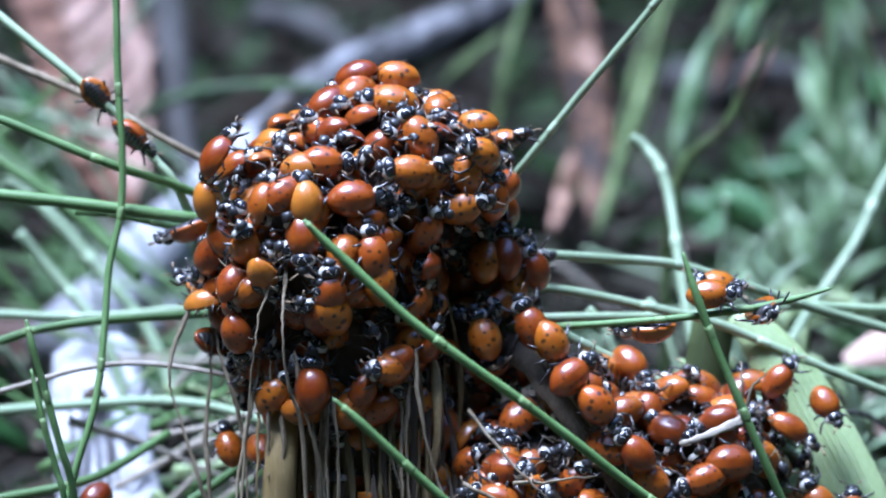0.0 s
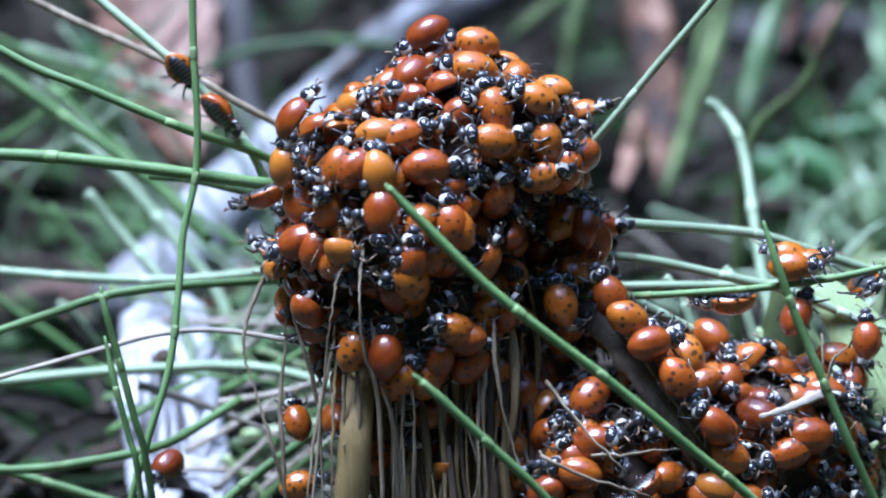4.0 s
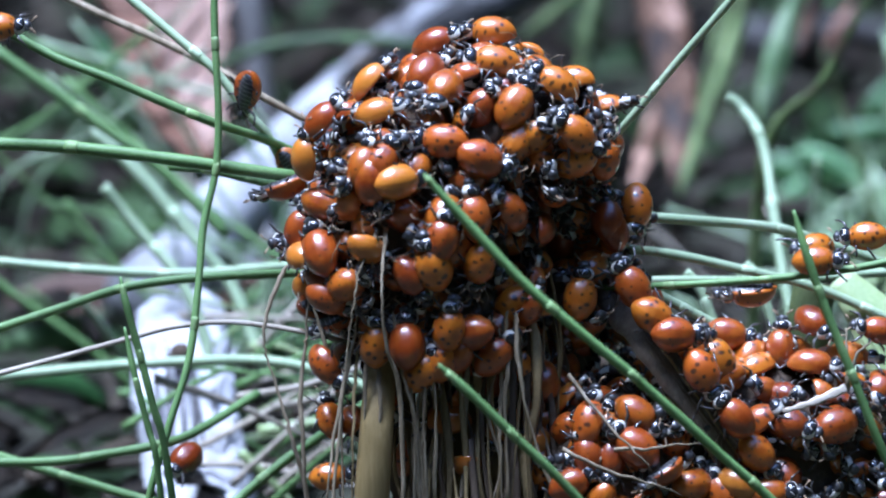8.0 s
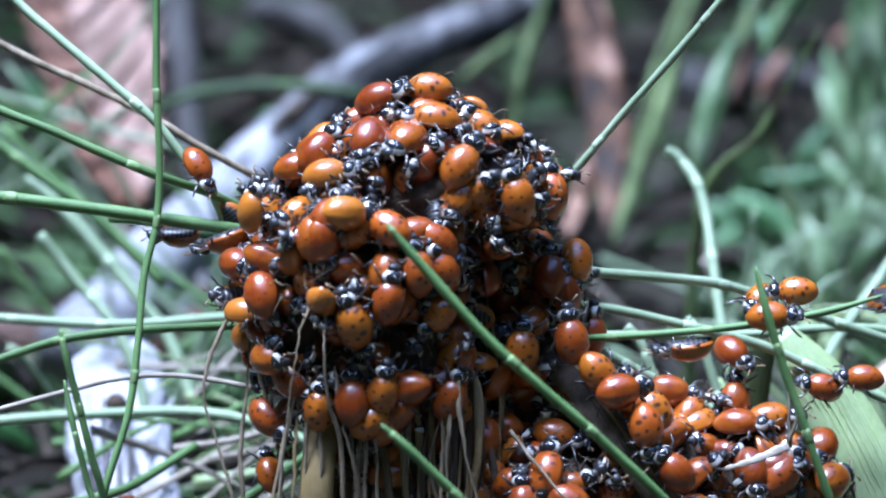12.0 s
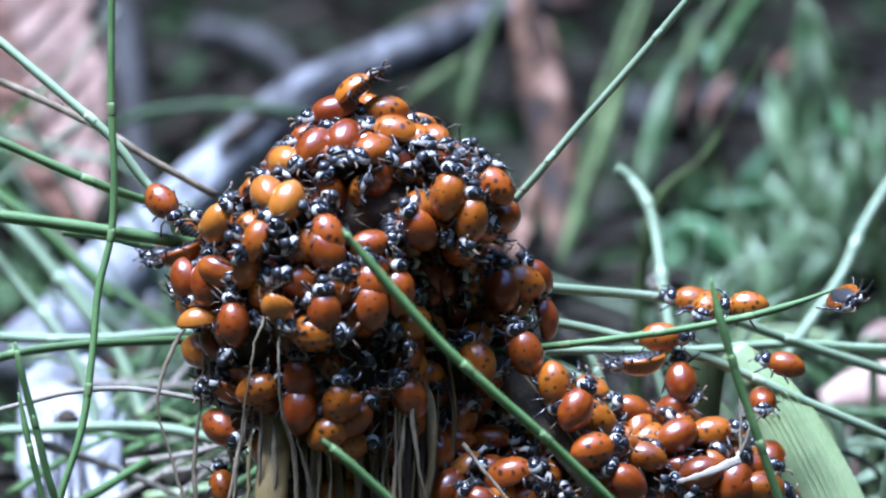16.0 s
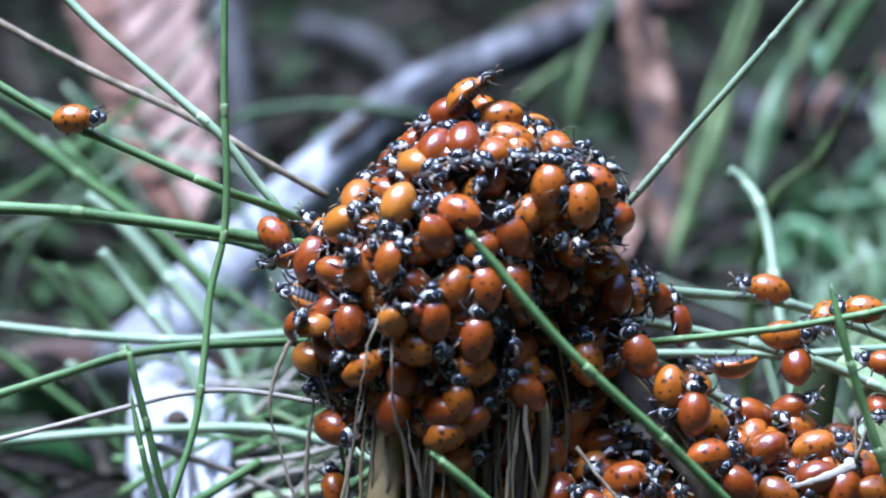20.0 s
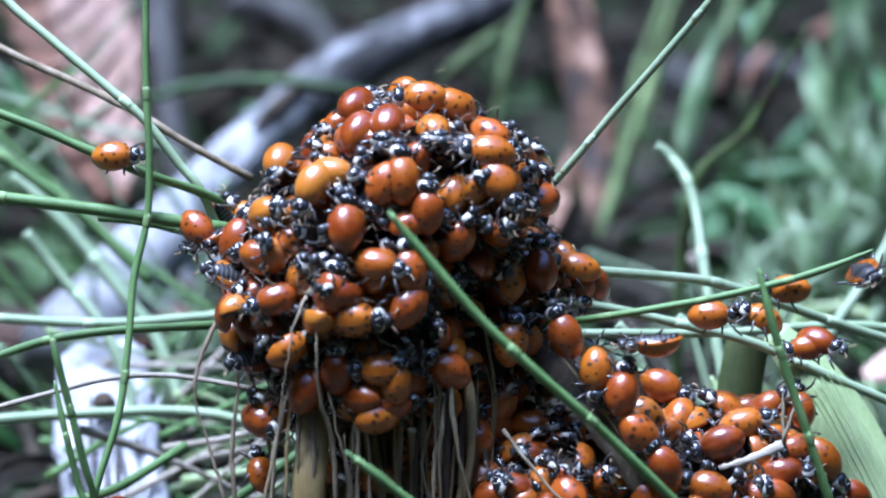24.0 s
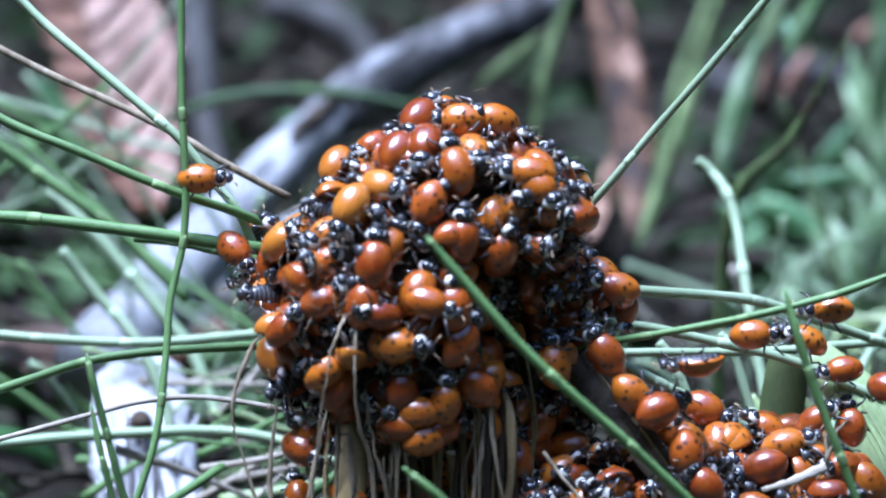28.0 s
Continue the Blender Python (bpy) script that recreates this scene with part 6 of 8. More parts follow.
    ("clump", -1, ((0, 0.6, -10.3, 63.9, 100), (1, 0.6, -10.3, 63.9, 100), (1.5, 1.2, -9.7, 64.6, 100), (2, 1.3, -9.6, 64.8, 100), (2.5, 0.8, -10.3, 65.0, 100), (3.5, -0.8, -12.7, 66.7, 100), (7, 1.6, -9.2, 60.5, 100), (9, 2.3, -6.8, 61.1, 100), (14.5, 6.9, -4.2, 48.7, 90), (17, 6.9, -4.6, 50.0, 90), (18.5, 6.8, -4.7, 50.2, 90), (24.5, 6.9, -4.6, 49.8, 90), (26.5, 6.5, -4.7, 50.1, 90), (28, 6.7, -4.6, 49.8, 90))),
    ("clump", -1, ((0, -14.3, -17.7, 63.4, 120), (3.5, -14.0, -17.4, 62.3, 120), (5.5, -14.4, -17.3, 62.2, -60), (8.5, -14.0, -17.2, 61.7, -60), (9.5, -14.1, -16.8, 60.9, -60), (11.5, -13.8, -17.0, 61.4, -60), (12.5, -14.3, -17.4, 62.3, -60), (14.5, -13.3, -17.2, 59.8, 90), (15, -14.9, -16.8, 59.9, 90), (15.5, -15.8, -16.7, 59.6, 90), (17, -16.4, -16.4, 59.8, 90), (18, -17.5, -16.0, 59.8, 90), (19, -17.7, -15.9, 59.9, 90), (23.5, -16.0, -16.5, 59.9, 90), (24, -16.1, -16.9, 58.6, 90), (24.5, -15.4, -17.2, 57.7, 90), (25, -14.3, -17.5, 57.8, 90), (25.5, -13.3, -17.5, 58.6, 90), (26.5, -12.4, -17.4, 59.2, 90), (28, -12.4, -17.4, 59.2, 90))),
    ("clump", -1, ((0, -22.7, -15.8, 66.6, 30), (1.5, -21.5, -16.3, 66.1, 30), (3.5, -20.9, -16.6, 66.5, 30), (5.5, -21.5, -16.5, 64.8, 30), (6, -21.3, -16.5, 64.8, 30), (8, -22.4, -16.6, 62.2, 30), (9.5, -22.6, -16.4, 60.7, 30), (10, -23.2, -16.2, 60.2, 30), (11, -25.0, -14.9, 58.6, 30), (11.5, -25.5, -14.5, 58.2, 30), (12.5, -25.8, -14.2, 58.0, 30), (14.5, -26.3, -11.7, 55.6, 100), (15, -26.4, -10.9, 55.2, 100), (16.5, -26.3, -10.2, 54.6, 100), (17.5, -26.0, -9.3, 54.1, 100), (18, -25.9, -10.1, 54.4, 100), (18.5, -25.8, -10.3, 54.4, 100), (19.5, -25.8, -7.9, 52.4, 100), (21, -25.9, -9.1, 50.4, 100), (21.5, -25.9, -11.0, 50.5, 100), (28, -25.9, -11.0, 50.5, 100))),
    ("clump", -1, ((0, -29.6, -7.2, 68.5, 200), (1.5, -28.5, -10.6, 68.1, 200), (2.5, -28.7, -10.6, 67.6, 200), (3.5, -28.5, -10.9, 67.7, 200), (5.5, -27.4, -13.6, 65.9, 120), (6.5, -27.5, -13.1, 66.6, 120), (8, -27.4, -13.1, 66.8, 120), (9, -27.3, -12.7, 67.6, 120), (10.5, -27.4, -12.6, 67.7, 120), (14.5, -27.4, -10.7, 69.8, 90), (15.5, -28.1, -9.5, 70.3, 90), (16, -28.4, -8.6, 70.9, 90), (16.5, -28.8, -6.7, 71.5, 90), (17, -29.4, -4.2, 71.9, 90), (17.5, -29.7, -2.5, 72.0, 90), (18, -29.8, -2.4, 72.3, 90), (18.5, -29.8, -3.9, 72.9, 90), (19, -29.8, -4.8, 73.1, 90), (19.5, -29.8, -3.8, 72.9, 90), (20, -29.7, -1.6, 72.5, 90), (20.5, -29.6, -0.6, 72.4, 90), (21.5, -29.5, -1.0, 72.6, 90), (28, -29.5, -1.0, 72.6, 90))),
    ("clump", -1, ((0, -25.4, -14.0, 68.1, 80), (1.5, -24.5, -14.5, 68.1, 80), (3.5, -23.9, -14.7, 68.1, 80), (5.5, -30.6, -7.7, 67.8, 30), (6.5, -30.6, -7.6, 67.8, 30), (7, -30.6, -6.6, 67.6, 30), (7.5, -30.6, -4.9, 67.2, 30), (8, -30.6, -4.5, 67.1, 30), (9.5, -30.1, -6.3, 67.5, 30), (14.5, -32.1, -4.3, 70.4, -60), (15, -31.8, -5.8, 70.2, -60), (16, -31.7, -7.1, 68.7, -60), (16.5, -31.8, -8.5, 68.1, -60), (17, -32.3, -12.0, 67.3, -60), (23.5, -30.3, -9.4, 64.0, 30), (24, -30.4, -9.0, 64.3, 30), (24.5, -30.3, -9.1, 64.8, 30), (26, -29.7, -11.1, 63.6, 30), (26.5, -29.6, -11.2, 63.7, 30), (27, -29.4, -11.6, 64.2, 30), (28, -27.6, -13.2, 66.3, 30))),
    ("clump", -1, ((0, -26.8, -9.2, 84.9, 70), (3, -26.8, -9.2, 84.9, 70), (3.5, -27.0, -8.2, 85.1, 70), (6, -25.2, -9.6, 86.1, 20), (6.5, -25.6, -7.5, 85.3, 20), (7, -25.7, -7.2, 85.3, 20), (7.5, -25.7, -7.1, 84.8, 20), (8, -26.0, -9.0, 83.6, 20), (15.5, -13.6, -2.8, 87.9, 90), (17.5, -13.7, -2.9, 87.8, 90), (18.5, -12.6, -3.2, 88.1, 90), (28, -12.6, -3.2, 88.1, 90))),
    ("clump", -1, ((0, -25.0, -15.1, 58.9, 270), (1.5, -25.4, -13.8, 57.0, 270), (2.5, -25.9, -12.1, 55.3, 270), (3, -25.8, -12.6, 55.3, 270), (3.5, -25.3, -12.9, 55.8, 270), (5.5, -26.3, -15.1, 61.8, 330), (6, -25.6, -15.4, 61.1, 330), (7.5, -25.3, -15.0, 59.1, 330), (9, -24.6, -14.8, 57.9, 330), (9.5, -24.4, -14.3, 57.0, 330), (10.5, -24.5, -12.2, 54.8, 330), (11, -24.2, -11.6, 53.8, 330), (11.5, -23.6, -12.1, 53.6, 330), (12, -22.8, -13.2, 54.0, 330), (14.5, -24.1, -15.3, 66.8, 450), (19, -24.4, -15.2, 66.9, 450), (21.5, -22.9, -15.6, 67.0, 450), (23.5, -24.4, -15.2, 66.9, 560), (25.5, -25.3, -13.9, 68.3, 560), (26.5, -25.8, -13.5, 68.5, 560), (27, -25.5, -13.6, 68.5, 560), (28, -24.1, -14.4, 69.3, 560))),
    ("clump", -1, ((0, -4.7, -16.5, 55.1, 180), (1, -4.8, -16.6, 55.5, 180), (2.5, -6.1, -17.0, 56.7, 180), (3.5, -6.2, -17.0, 57.1, 180), (5.5, -7.2, -17.4, 56.7, 90), (6.5, -8.1, -17.5, 57.5, 90), (8, -9.2, -17.7, 57.1, 90), (9, -10.4, -17.9, 55.8, 90), (23.5, -7.9, -17.5, 57.1, 90), (25.5, -6.8, -17.3, 56.0, 90), (26.5, -7.2, -17.4, 56.6, 90), (28, -6.3, -17.0, 57.4, 90))),
    ("clump", -1, ((0, -19.6, -15.2, 51.8, 60), (3, -18.9, -16.0, 53.7, 60), (5.5, -19.4, -15.9, 54.9, 90), (7, -19.4, -15.9, 54.7, 90), (9.5, -19.0, -15.8, 53.0, 90), (11, -19.2, -15.6, 52.5, 90), (12, -19.0, -15.8, 52.7, 90), (14.5, -20.3, -15.3, 55.1, 20), (15.5, -20.5, -15.1, 56.1, 20), (16.5, -20.1, -15.4, 56.6, 20), (17.5, -20.6, -15.1, 57.0, 20), (19, -21.1, -16.1, 59.2, 20), (21.5, -21.2, -16.5, 60.8, 20), (28, -21.2, -16.5, 60.8, 20))),
    ("clump", -1, ((0, -14.8, -17.5, 53.4, 90), (1.5, -15.0, -17.5, 53.7, 90), (2.5, -15.0, -17.4, 53.4, 90), (5.5, -15.4, -17.5, 54.4, 90), (9.5, -15.3, -17.5, 54.1, 90), (10.5, -15.2, -17.4, 53.6, 90), (12.5, -14.7, -17.6, 54.2, 90), (24.5, -19.9, -15.6, 55.3, 70), (25.5, -19.8, -15.6, 56.1, 70), (26.5, -20.2, -15.3, 57.1, 70), (28, -20.5, -15.9, 58.7, 70))),
    ("stem", -1, ((0, -16.4, -9.6, 34.1, 80), (0.5, -16.4, -9.6, 34.1, 80), (2.5, -16.4, -9.0, 36.4, 80), (3.5, -16.7, -8.9, 36.9, 80), (5.5, -15.7, -15.1, 40.5, 90), (6.5, -15.7, -9.8, 37.4, 90), (7, -15.9, -8.9, 36.7, 90), (7.5, -16.0, -9.0, 36.3, 90), (8.5, -15.9, -9.0, 36.5, 90), (28, -15.9, -9.0, 36.5, 90))),
    ("clump", -1, ((0, -10.6, -12.0, 38.0, 90), (3, -10.6, -12.0, 38.0, 90), (7, -18.4, -15.0, 43.5, -90), (7.5, -18.9, -12.6, 43.4, -90), (8, -19.0, -12.4, 43.7, -90), (8.5, -18.5, -12.2, 43.7, -90), (9, -17.9, -11.5, 43.2, -90), (9.5, -17.6, -11.7, 42.9, -90), (10, -18.0, -12.5, 42.8, -90), (10.5, -18.4, -13.9, 43.1, -90), (11, -18.5, -13.4, 43.2, -90), (11.5, -18.6, -11.2, 43.2, -90), (12, -18.7, -10.4, 43.5, -90), (12.5, -18.9, -10.4, 43.6, -90), (14.5, -18.2, -12.3, 43.2, -40), (15, -19.0, -10.7, 43.6, -40), (15.5, -19.6, -10.6, 44.2, -40), (16, -19.5, -11.1, 44.5, -40), (17, -17.8, -11.8, 43.7, -40), (18, -16.6, -11.7, 42.2, -40), (18.5, -16.1, -12.2, 42.3, -40), (19, -15.8, -11.7, 42.3, -40), (19.5, -15.7, -8.9, 41.6, -40), (23.5, -15.2, -10.9, 43.5, 60), (24, -15.3, -11.0, 43.4, 60), (24.5, -15.6, -11.7, 43.6, 60), (25.5, -15.8, -11.7, 44.2, 60), (26, -15.8, -11.5, 44.1, 60), (28, -15.8, -11.5, 44.1, 60))),
    ("clump", -1, ((0, -20.9, -12.3, 48.2, 90), (3.5, -20.8, -12.4, 48.2, 90), (5.5, -26.6, -10.4, 47.3, -30), (6, -26.4, -11.2, 47.8, -30), (8, -26.4, -11.8, 48.4, -30), (23.5, -26.5, -12.9, 50.2, 0), (24, -26.3, -11.9, 48.6, 0), (24.5, -26.3, -11.2, 47.6, 0), (25, -26.2, -11.2, 47.4, 0), (27.5, -25.8, -12.5, 48.2, 0), (28, -25.9, -12.2, 47.9, 0))),
    ("stem", -1, ((0, -27.3, -7.3, 42.7, 90), (1.5, -27.5, -7.4, 42.3, 90), (3.5, -28.3, -7.4, 42.3, 90), (5.5, -26.8, -7.9, 40.5, 90), (7, -26.5, -7.9, 40.6, 90), (8, -26.4, -7.7, 41.4, 90), (28, -26.4, -7.7, 41.4, 90))),
    ("stem", -1, ((0, -27.5, -9.9, 33.2, 20), (2.5, -27.5, -9.9, 33.2, 20), (3.5, -27.4, -9.8, 33.3, 20), (5.5, -26.3, -10.1, 32.3, 0), (7, -25.9, -9.9, 33.2, 0), (10.5, -25.4, -9.9, 33.1, 0), (25, -29.5, -9.8, 33.4, 90), (25.5, -30.3, -9.8, 33.6, 90), (28, -30.3, -9.8, 33.6, 90))),
    ("clump", -1, ((0, 13.7, -0.2, 51.3, 100), (1, 14.3, 0.9, 51.7, 100), (2, 14.9, 3.0, 52.2, 100), (2.5, 15.0, 3.3, 52.3, 100), (3, 15.1, 2.6, 52.4, 100), (3.5, 15.5, 1.3, 52.6, 100), (5.5, 16.0, -0.1, 52.6, 100), (6, 15.9, 0.4, 52.7, 100), (6.5, 15.9, 1.9, 52.6, 100), (7, 16.1, 2.7, 52.8, 100), (8, 17.6, -0.0, 55.1, 100), (8.5, 18.2, -0.6, 55.9, 100), (9.5, 18.3, -1.4, 56.9, 100), (10, 18.2, -1.0, 57.1, 100), (10.5, 18.1, 0.3, 57.1, 100), (11.5, 17.8, -0.2, 57.8, 100), (12, 17.9, 0.5, 57.9, 100), (12.5, 17.9, 2.6, 57.7, 100), (14.5, 17.6, 1.2, 61.1, 100), (16, 17.6, 1.0, 62.5, 100), (17.5, 18.3, 2.3, 62.0, 100), (18.5, 19.4, 2.2, 61.3, 100), (20, 20.4, 2.7, 61.7, 100), (23.5, 18.5, 3.1, 64.2, 170), (24, 18.7, 2.7, 64.7, 170), (25, 18.0, 3.3, 66.2, 170), (25.5, 17.3, 2.6, 67.0, 170), (26.5, 16.1, 0.3, 66.8, 170), (27.5, 15.8, 0.0, 66.9, 170), (28, 15.8, 0.0, 66.9, 170))),
    ("clump", -1, ((0, -15.4, -16.2, 73.5, 270), (2.5, -15.1, -17.0, 72.1, 270), (3.5, -14.6, -17.1, 71.9, 270), (5.5, -19.6, -15.4, 74.3, 270), (10, -19.7, -15.4, 74.6, 270), (12.5, -18.2, -15.7, 74.0, 270), (14.5, -11.7, -15.5, 74.5, 300), (16.5, -11.5, -14.9, 75.2, 300), (17.5, -11.0, -15.0, 75.0, 300), (18.5, -11.1, -15.1, 75.0, 300), (19, -11.3, -14.7, 75.5, 300), (19.5, -11.5, -14.0, 76.6, 300), (23.5, -14.1, -14.7, 77.8, 440), (25, -14.4, -14.9, 77.6, 440), (26, -13.7, -14.8, 77.2, 440), (27, -15.1, -15.3, 76.8, 440), (28, -15.5, -15.5, 76.0, 440))),
    ("clump", -1, ((0, -11.7, -18.1, 67.5, 100), (3, -11.7, -18.1, 67.5, 100), (5.5, -10.2, -17.8, 68.5, 80), (7, -10.3, -17.7, 69.4, 80), (8, -9.9, -17.5, 69.5, 80), (10.5, -8.4, -17.4, 68.0, 80), (14.5, -11.7, -17.7, 70.1, 100), (15, -11.2, -17.8, 69.4, 100), (15.5, -11.5, -17.9, 69.1, 100), (16.5, -12.8, -18.0, 68.9, 100), (18.5, -13.8, -18.1, 69.0, 100), (20.5, -12.5, -18.1, 68.4, 100), (21, -13.3, -18.1, 68.4, 100), (21.5, -14.4, -18.0, 69.3, 100), (23.5, -15.9, -17.7, 70.0, 80), (25, -16.0, -17.6, 70.3, 80), (26, -16.4, -17.3, 71.0, 80), (27.5, -16.9, -17.1, 71.2, 80), (28, -16.9, -17.1, 71.2, 80))),
    ("stem", -1, ((0, 20.8, 0.8, 49.6, 160), (1, 20.9, -2.1, 50.4, 160), (2.5, 21.0, -0.1, 49.7, 160), (3, 21.0, 0.0, 49.7, 160), (3.5, 21.0, -1.9, 50.2, 160), (5.5, 20.7, -1.9, 50.1, 20), (6, 20.7, -1.4, 50.0, 20), (6.5, 20.6, -0.0, 49.7, 20), (7, 20.7, 0.7, 49.5, 20), (7.5, 20.8, 0.7, 49.6, 20), (8, 20.7, -0.2, 49.7, 20), (8.5, 20.6, -2.1, 50.0, 20), (9, 20.3, -3.1, 50.2, 20), (9.5, 20.1, -3.0, 50.1, 20), (14.5, 22.9, 1.3, 51.7, 150), (19, 21.9, 1.5, 52.3, 150), (20, 21.2, 1.7, 53.2, 150), (20.5, 20.7, 1.6, 54.0, 150), (21, 20.2, 0.4, 55.0, 150), (21.5, 19.7, -2.0, 56.4, 150), (24.5, 18.6, 3.8, 53.1, 130), (25, 18.0, 1.4, 54.1, 130), (25.5, 17.7, 0.0, 54.6, 130), (26, 17.5, -0.6, 54.6, 130), (26.5, 17.3, -1.0, 54.3, 130), (27, 17.0, -0.5, 53.7, 130), (27.5, 16.7, 0.9, 53.1, 130), (28, 16.5, 1.3, 52.7, 130))),
    ("heap", -1, ((0, 24.7, 0.8, 49.9, 60), (1.5, 25.3, 0.7, 49.3, 60), (2, 25.3, -0.0, 49.4, 60), (3, 25.1, -3.4, 50.1, 60), (3.5, 25.2, -4.4, 50.1, 60), (5.5, 26.5, 0.5, 48.8, 100), (6, 26.3, -2.6, 49.4, 100), (6.5, 26.4, -4.3, 49.5, 100), (7.5, 26.5, -5.8, 49.1, 100), (9.5, 26.5, -5.9, 49.0, 100), (12.5, 25.7, -5.6, 49.6, 100), (14.5, 25.4, -7.0, 49.1, -30), (21.5, 25.2, -7.1, 49.1, -30), (23.5, 25.2, -7.1, 49.1, -210), (26, 25.0, -7.1, 49.2, -210), (28, 25.3, -7.7, 48.7, -210))),
    ("stem", -1, ((0, 29.4, 0.7, 49.6, 300), (3.5, 30.0, 0.7, 49.3, 300), (5.5, 29.3, 0.7, 49.4, 350), (6.5, 29.0, 0.7, 49.3, 350), (9, 29.5, 0.7, 49.3, 350), (10.5, 29.1, 0.6, 49.2, 350), (12.5, 29.5, 0.6, 49.2, 350), (14.5, 28.6, 0.7, 49.3, 200), (18, 29.6, 0.8, 49.6, 200), (21.5, 29.6, 0.7, 49.5, 200), (23.5, 29.4, 0.7, 49.3, 330), (26, 28.8, 0.8, 49.6, 330), (28, 29.4, 0.6, 49.2, 330))),
    ("heap", -1, ((0, 23.8, -12.6, 42.3, 180), (0.5, 23.5, -12.6, 42.2, 180), (1, 23.8, -12.6, 42.0, 180), (3.5, 27.1, -11.8, 41.6, 180), (6.5, 31.8, -10.6, 41.6, 0), (9.5, 32.5, -11.1, 41.2, 0), (12.5, 31.5, -10.3, 42.0, 0), (14.5, 25.2, -11.9, 43.1, 90), (16.5, 25.8, -11.8, 42.9, 90), (19, 25.4, -11.7, 43.5, 90), (20.5, 26.9, -11.6, 42.3, 90), (23.5, 27.4, -11.2, 42.7, 100), (24.5, 27.6, -11.2, 42.4, 100), (26, 27.5, -11.1, 42.6, 100), (28, 28.2, -11.0, 42.0, 100))),
    ("heap", -1, ((0, 34.5, -9.3, 43.4, 320), (1.5, 35.7, -10.6, 42.0, 320), (3.5, 36.0, -10.4, 42.3, 320), (5.5, 35.9, -11.3, 41.1, 330), (7.5, 36.4, -11.4, 40.9, 330), (8.5, 37.1, -12.0, 40.1, 330), (10, 38.1, -12.1, 39.6, 330), (14.5, 39.2, -9.4, 43.0, 200), (15, 38.0, -9.9, 42.7, 200), (15.5, 37.4, -10.1, 42.5, 200), (20.5, 37.6, -10.0, 42.6, 200), (21.5, 37.3, -10.1, 42.5, 200), (23.5, 34.5, -8.3, 44.3, 200), (28, 34.6, -8.7, 44.0, 200))),
    ("heap", -1, ((0, 43.8, -11.0, 39.1, 0), (3, 43.8, -11.0, 39.1, 0), (16.5, 44.0, -8.2, 42.5, 60), (17, 43.6, -8.4, 42.5, 60), (18, 44.7, -7.4, 42.8, 60), (20, 43.1, -8.8, 42.3, 60), (24.5, 42.5, -12.0, 38.3, 180), (25.5, 43.6, -11.9, 37.7, 180), (28, 43.6, -11.9, 37.7, 180))),
    ("heap", -1, ((0, 33.5, -15.0, 31.7, 0), (2.5, 33.5, -15.0, 31.7, 0), (10.5, 33.7, -15.0, 32.1, 0), (25, 37.9, -13.9, 36.0, -180), (25.5, 37.7, -13.9, 36.1, -180), (28, 37.7, -13.9, 36.1, -180))),
    ("heap", -1, ((0, 48.9, -11.8, 28.0, 90), (3, 48.9, -11.8, 28.0, 90), (24, 54.3, -3.7, 35.9, 180), (26, 54.0, -4.1, 36.3, 180), (28, 54.0, -4.1, 36.3, 180))),
    ("heap", -1, ((0, 54.5, -6.2, 31.7, 120), (1, 54.5, -6.2, 31.7, 120), (2, 54.4, -5.7, 33.2, 120), (2.5, 54.6, -4.9, 33.9, 120), (3, 55.2, -3.4, 34.3, 120), (17, 48.0, -7.9, 40.2, 10), (19.5, 47.8, -8.0, 40.2, 10), (24, 50.5, -4.8, 40.5, -40), (26, 50.4, -4.8, 40.7, -40), (28, 50.7, -5.1, 40.1, -40))),
    ("heap", -1, ((0, 47.1, 3.0, 46.3, 20), (2, 47.1, 3.0, 46.3, 20), (3.5, 48.0, 3.5, 45.8, 20), (14.5, 42.1, -1.4, 46.7, 20), (15.5, 41.9, -1.4, 46.8, 20), (17, 41.4, -2.8, 46.6, 20), (18, 41.4, -3.2, 46.4, 20), (19, 40.6, -4.3, 46.2, 20), (21.5, 40.0, -3.8, 46.5, 20), (28, 40.0, -3.8, 46.5, 20))),
    ("stem", -1, ((0, 49.9, 0.5, 48.7, 50), (2, 49.9, 0.5, 48.7, 50), (3, 51.8, 1.1, 51.0, 50), (5.5, 47.6, 0.9, 50.3, 180), (12.5, 48.1, 0.9, 50.3, 180), (14.5, 48.3, 0.9, 50.2, 270), (16, 47.6, 0.8, 49.7, 270), (18, 47.8, 0.8, 49.8, 270), (20.5, 47.7, 0.7, 49.4, 270), (21.5, 47.7, 0.8, 49.7, 270), (23.5, 46.5, 0.4, 48.3, 100), (24.5, 46.8, 0.3, 48.1, 100), (26.5, 47.7, 0.5, 48.6, 100), (28, 47.7, 0.5, 48.6, 100))),
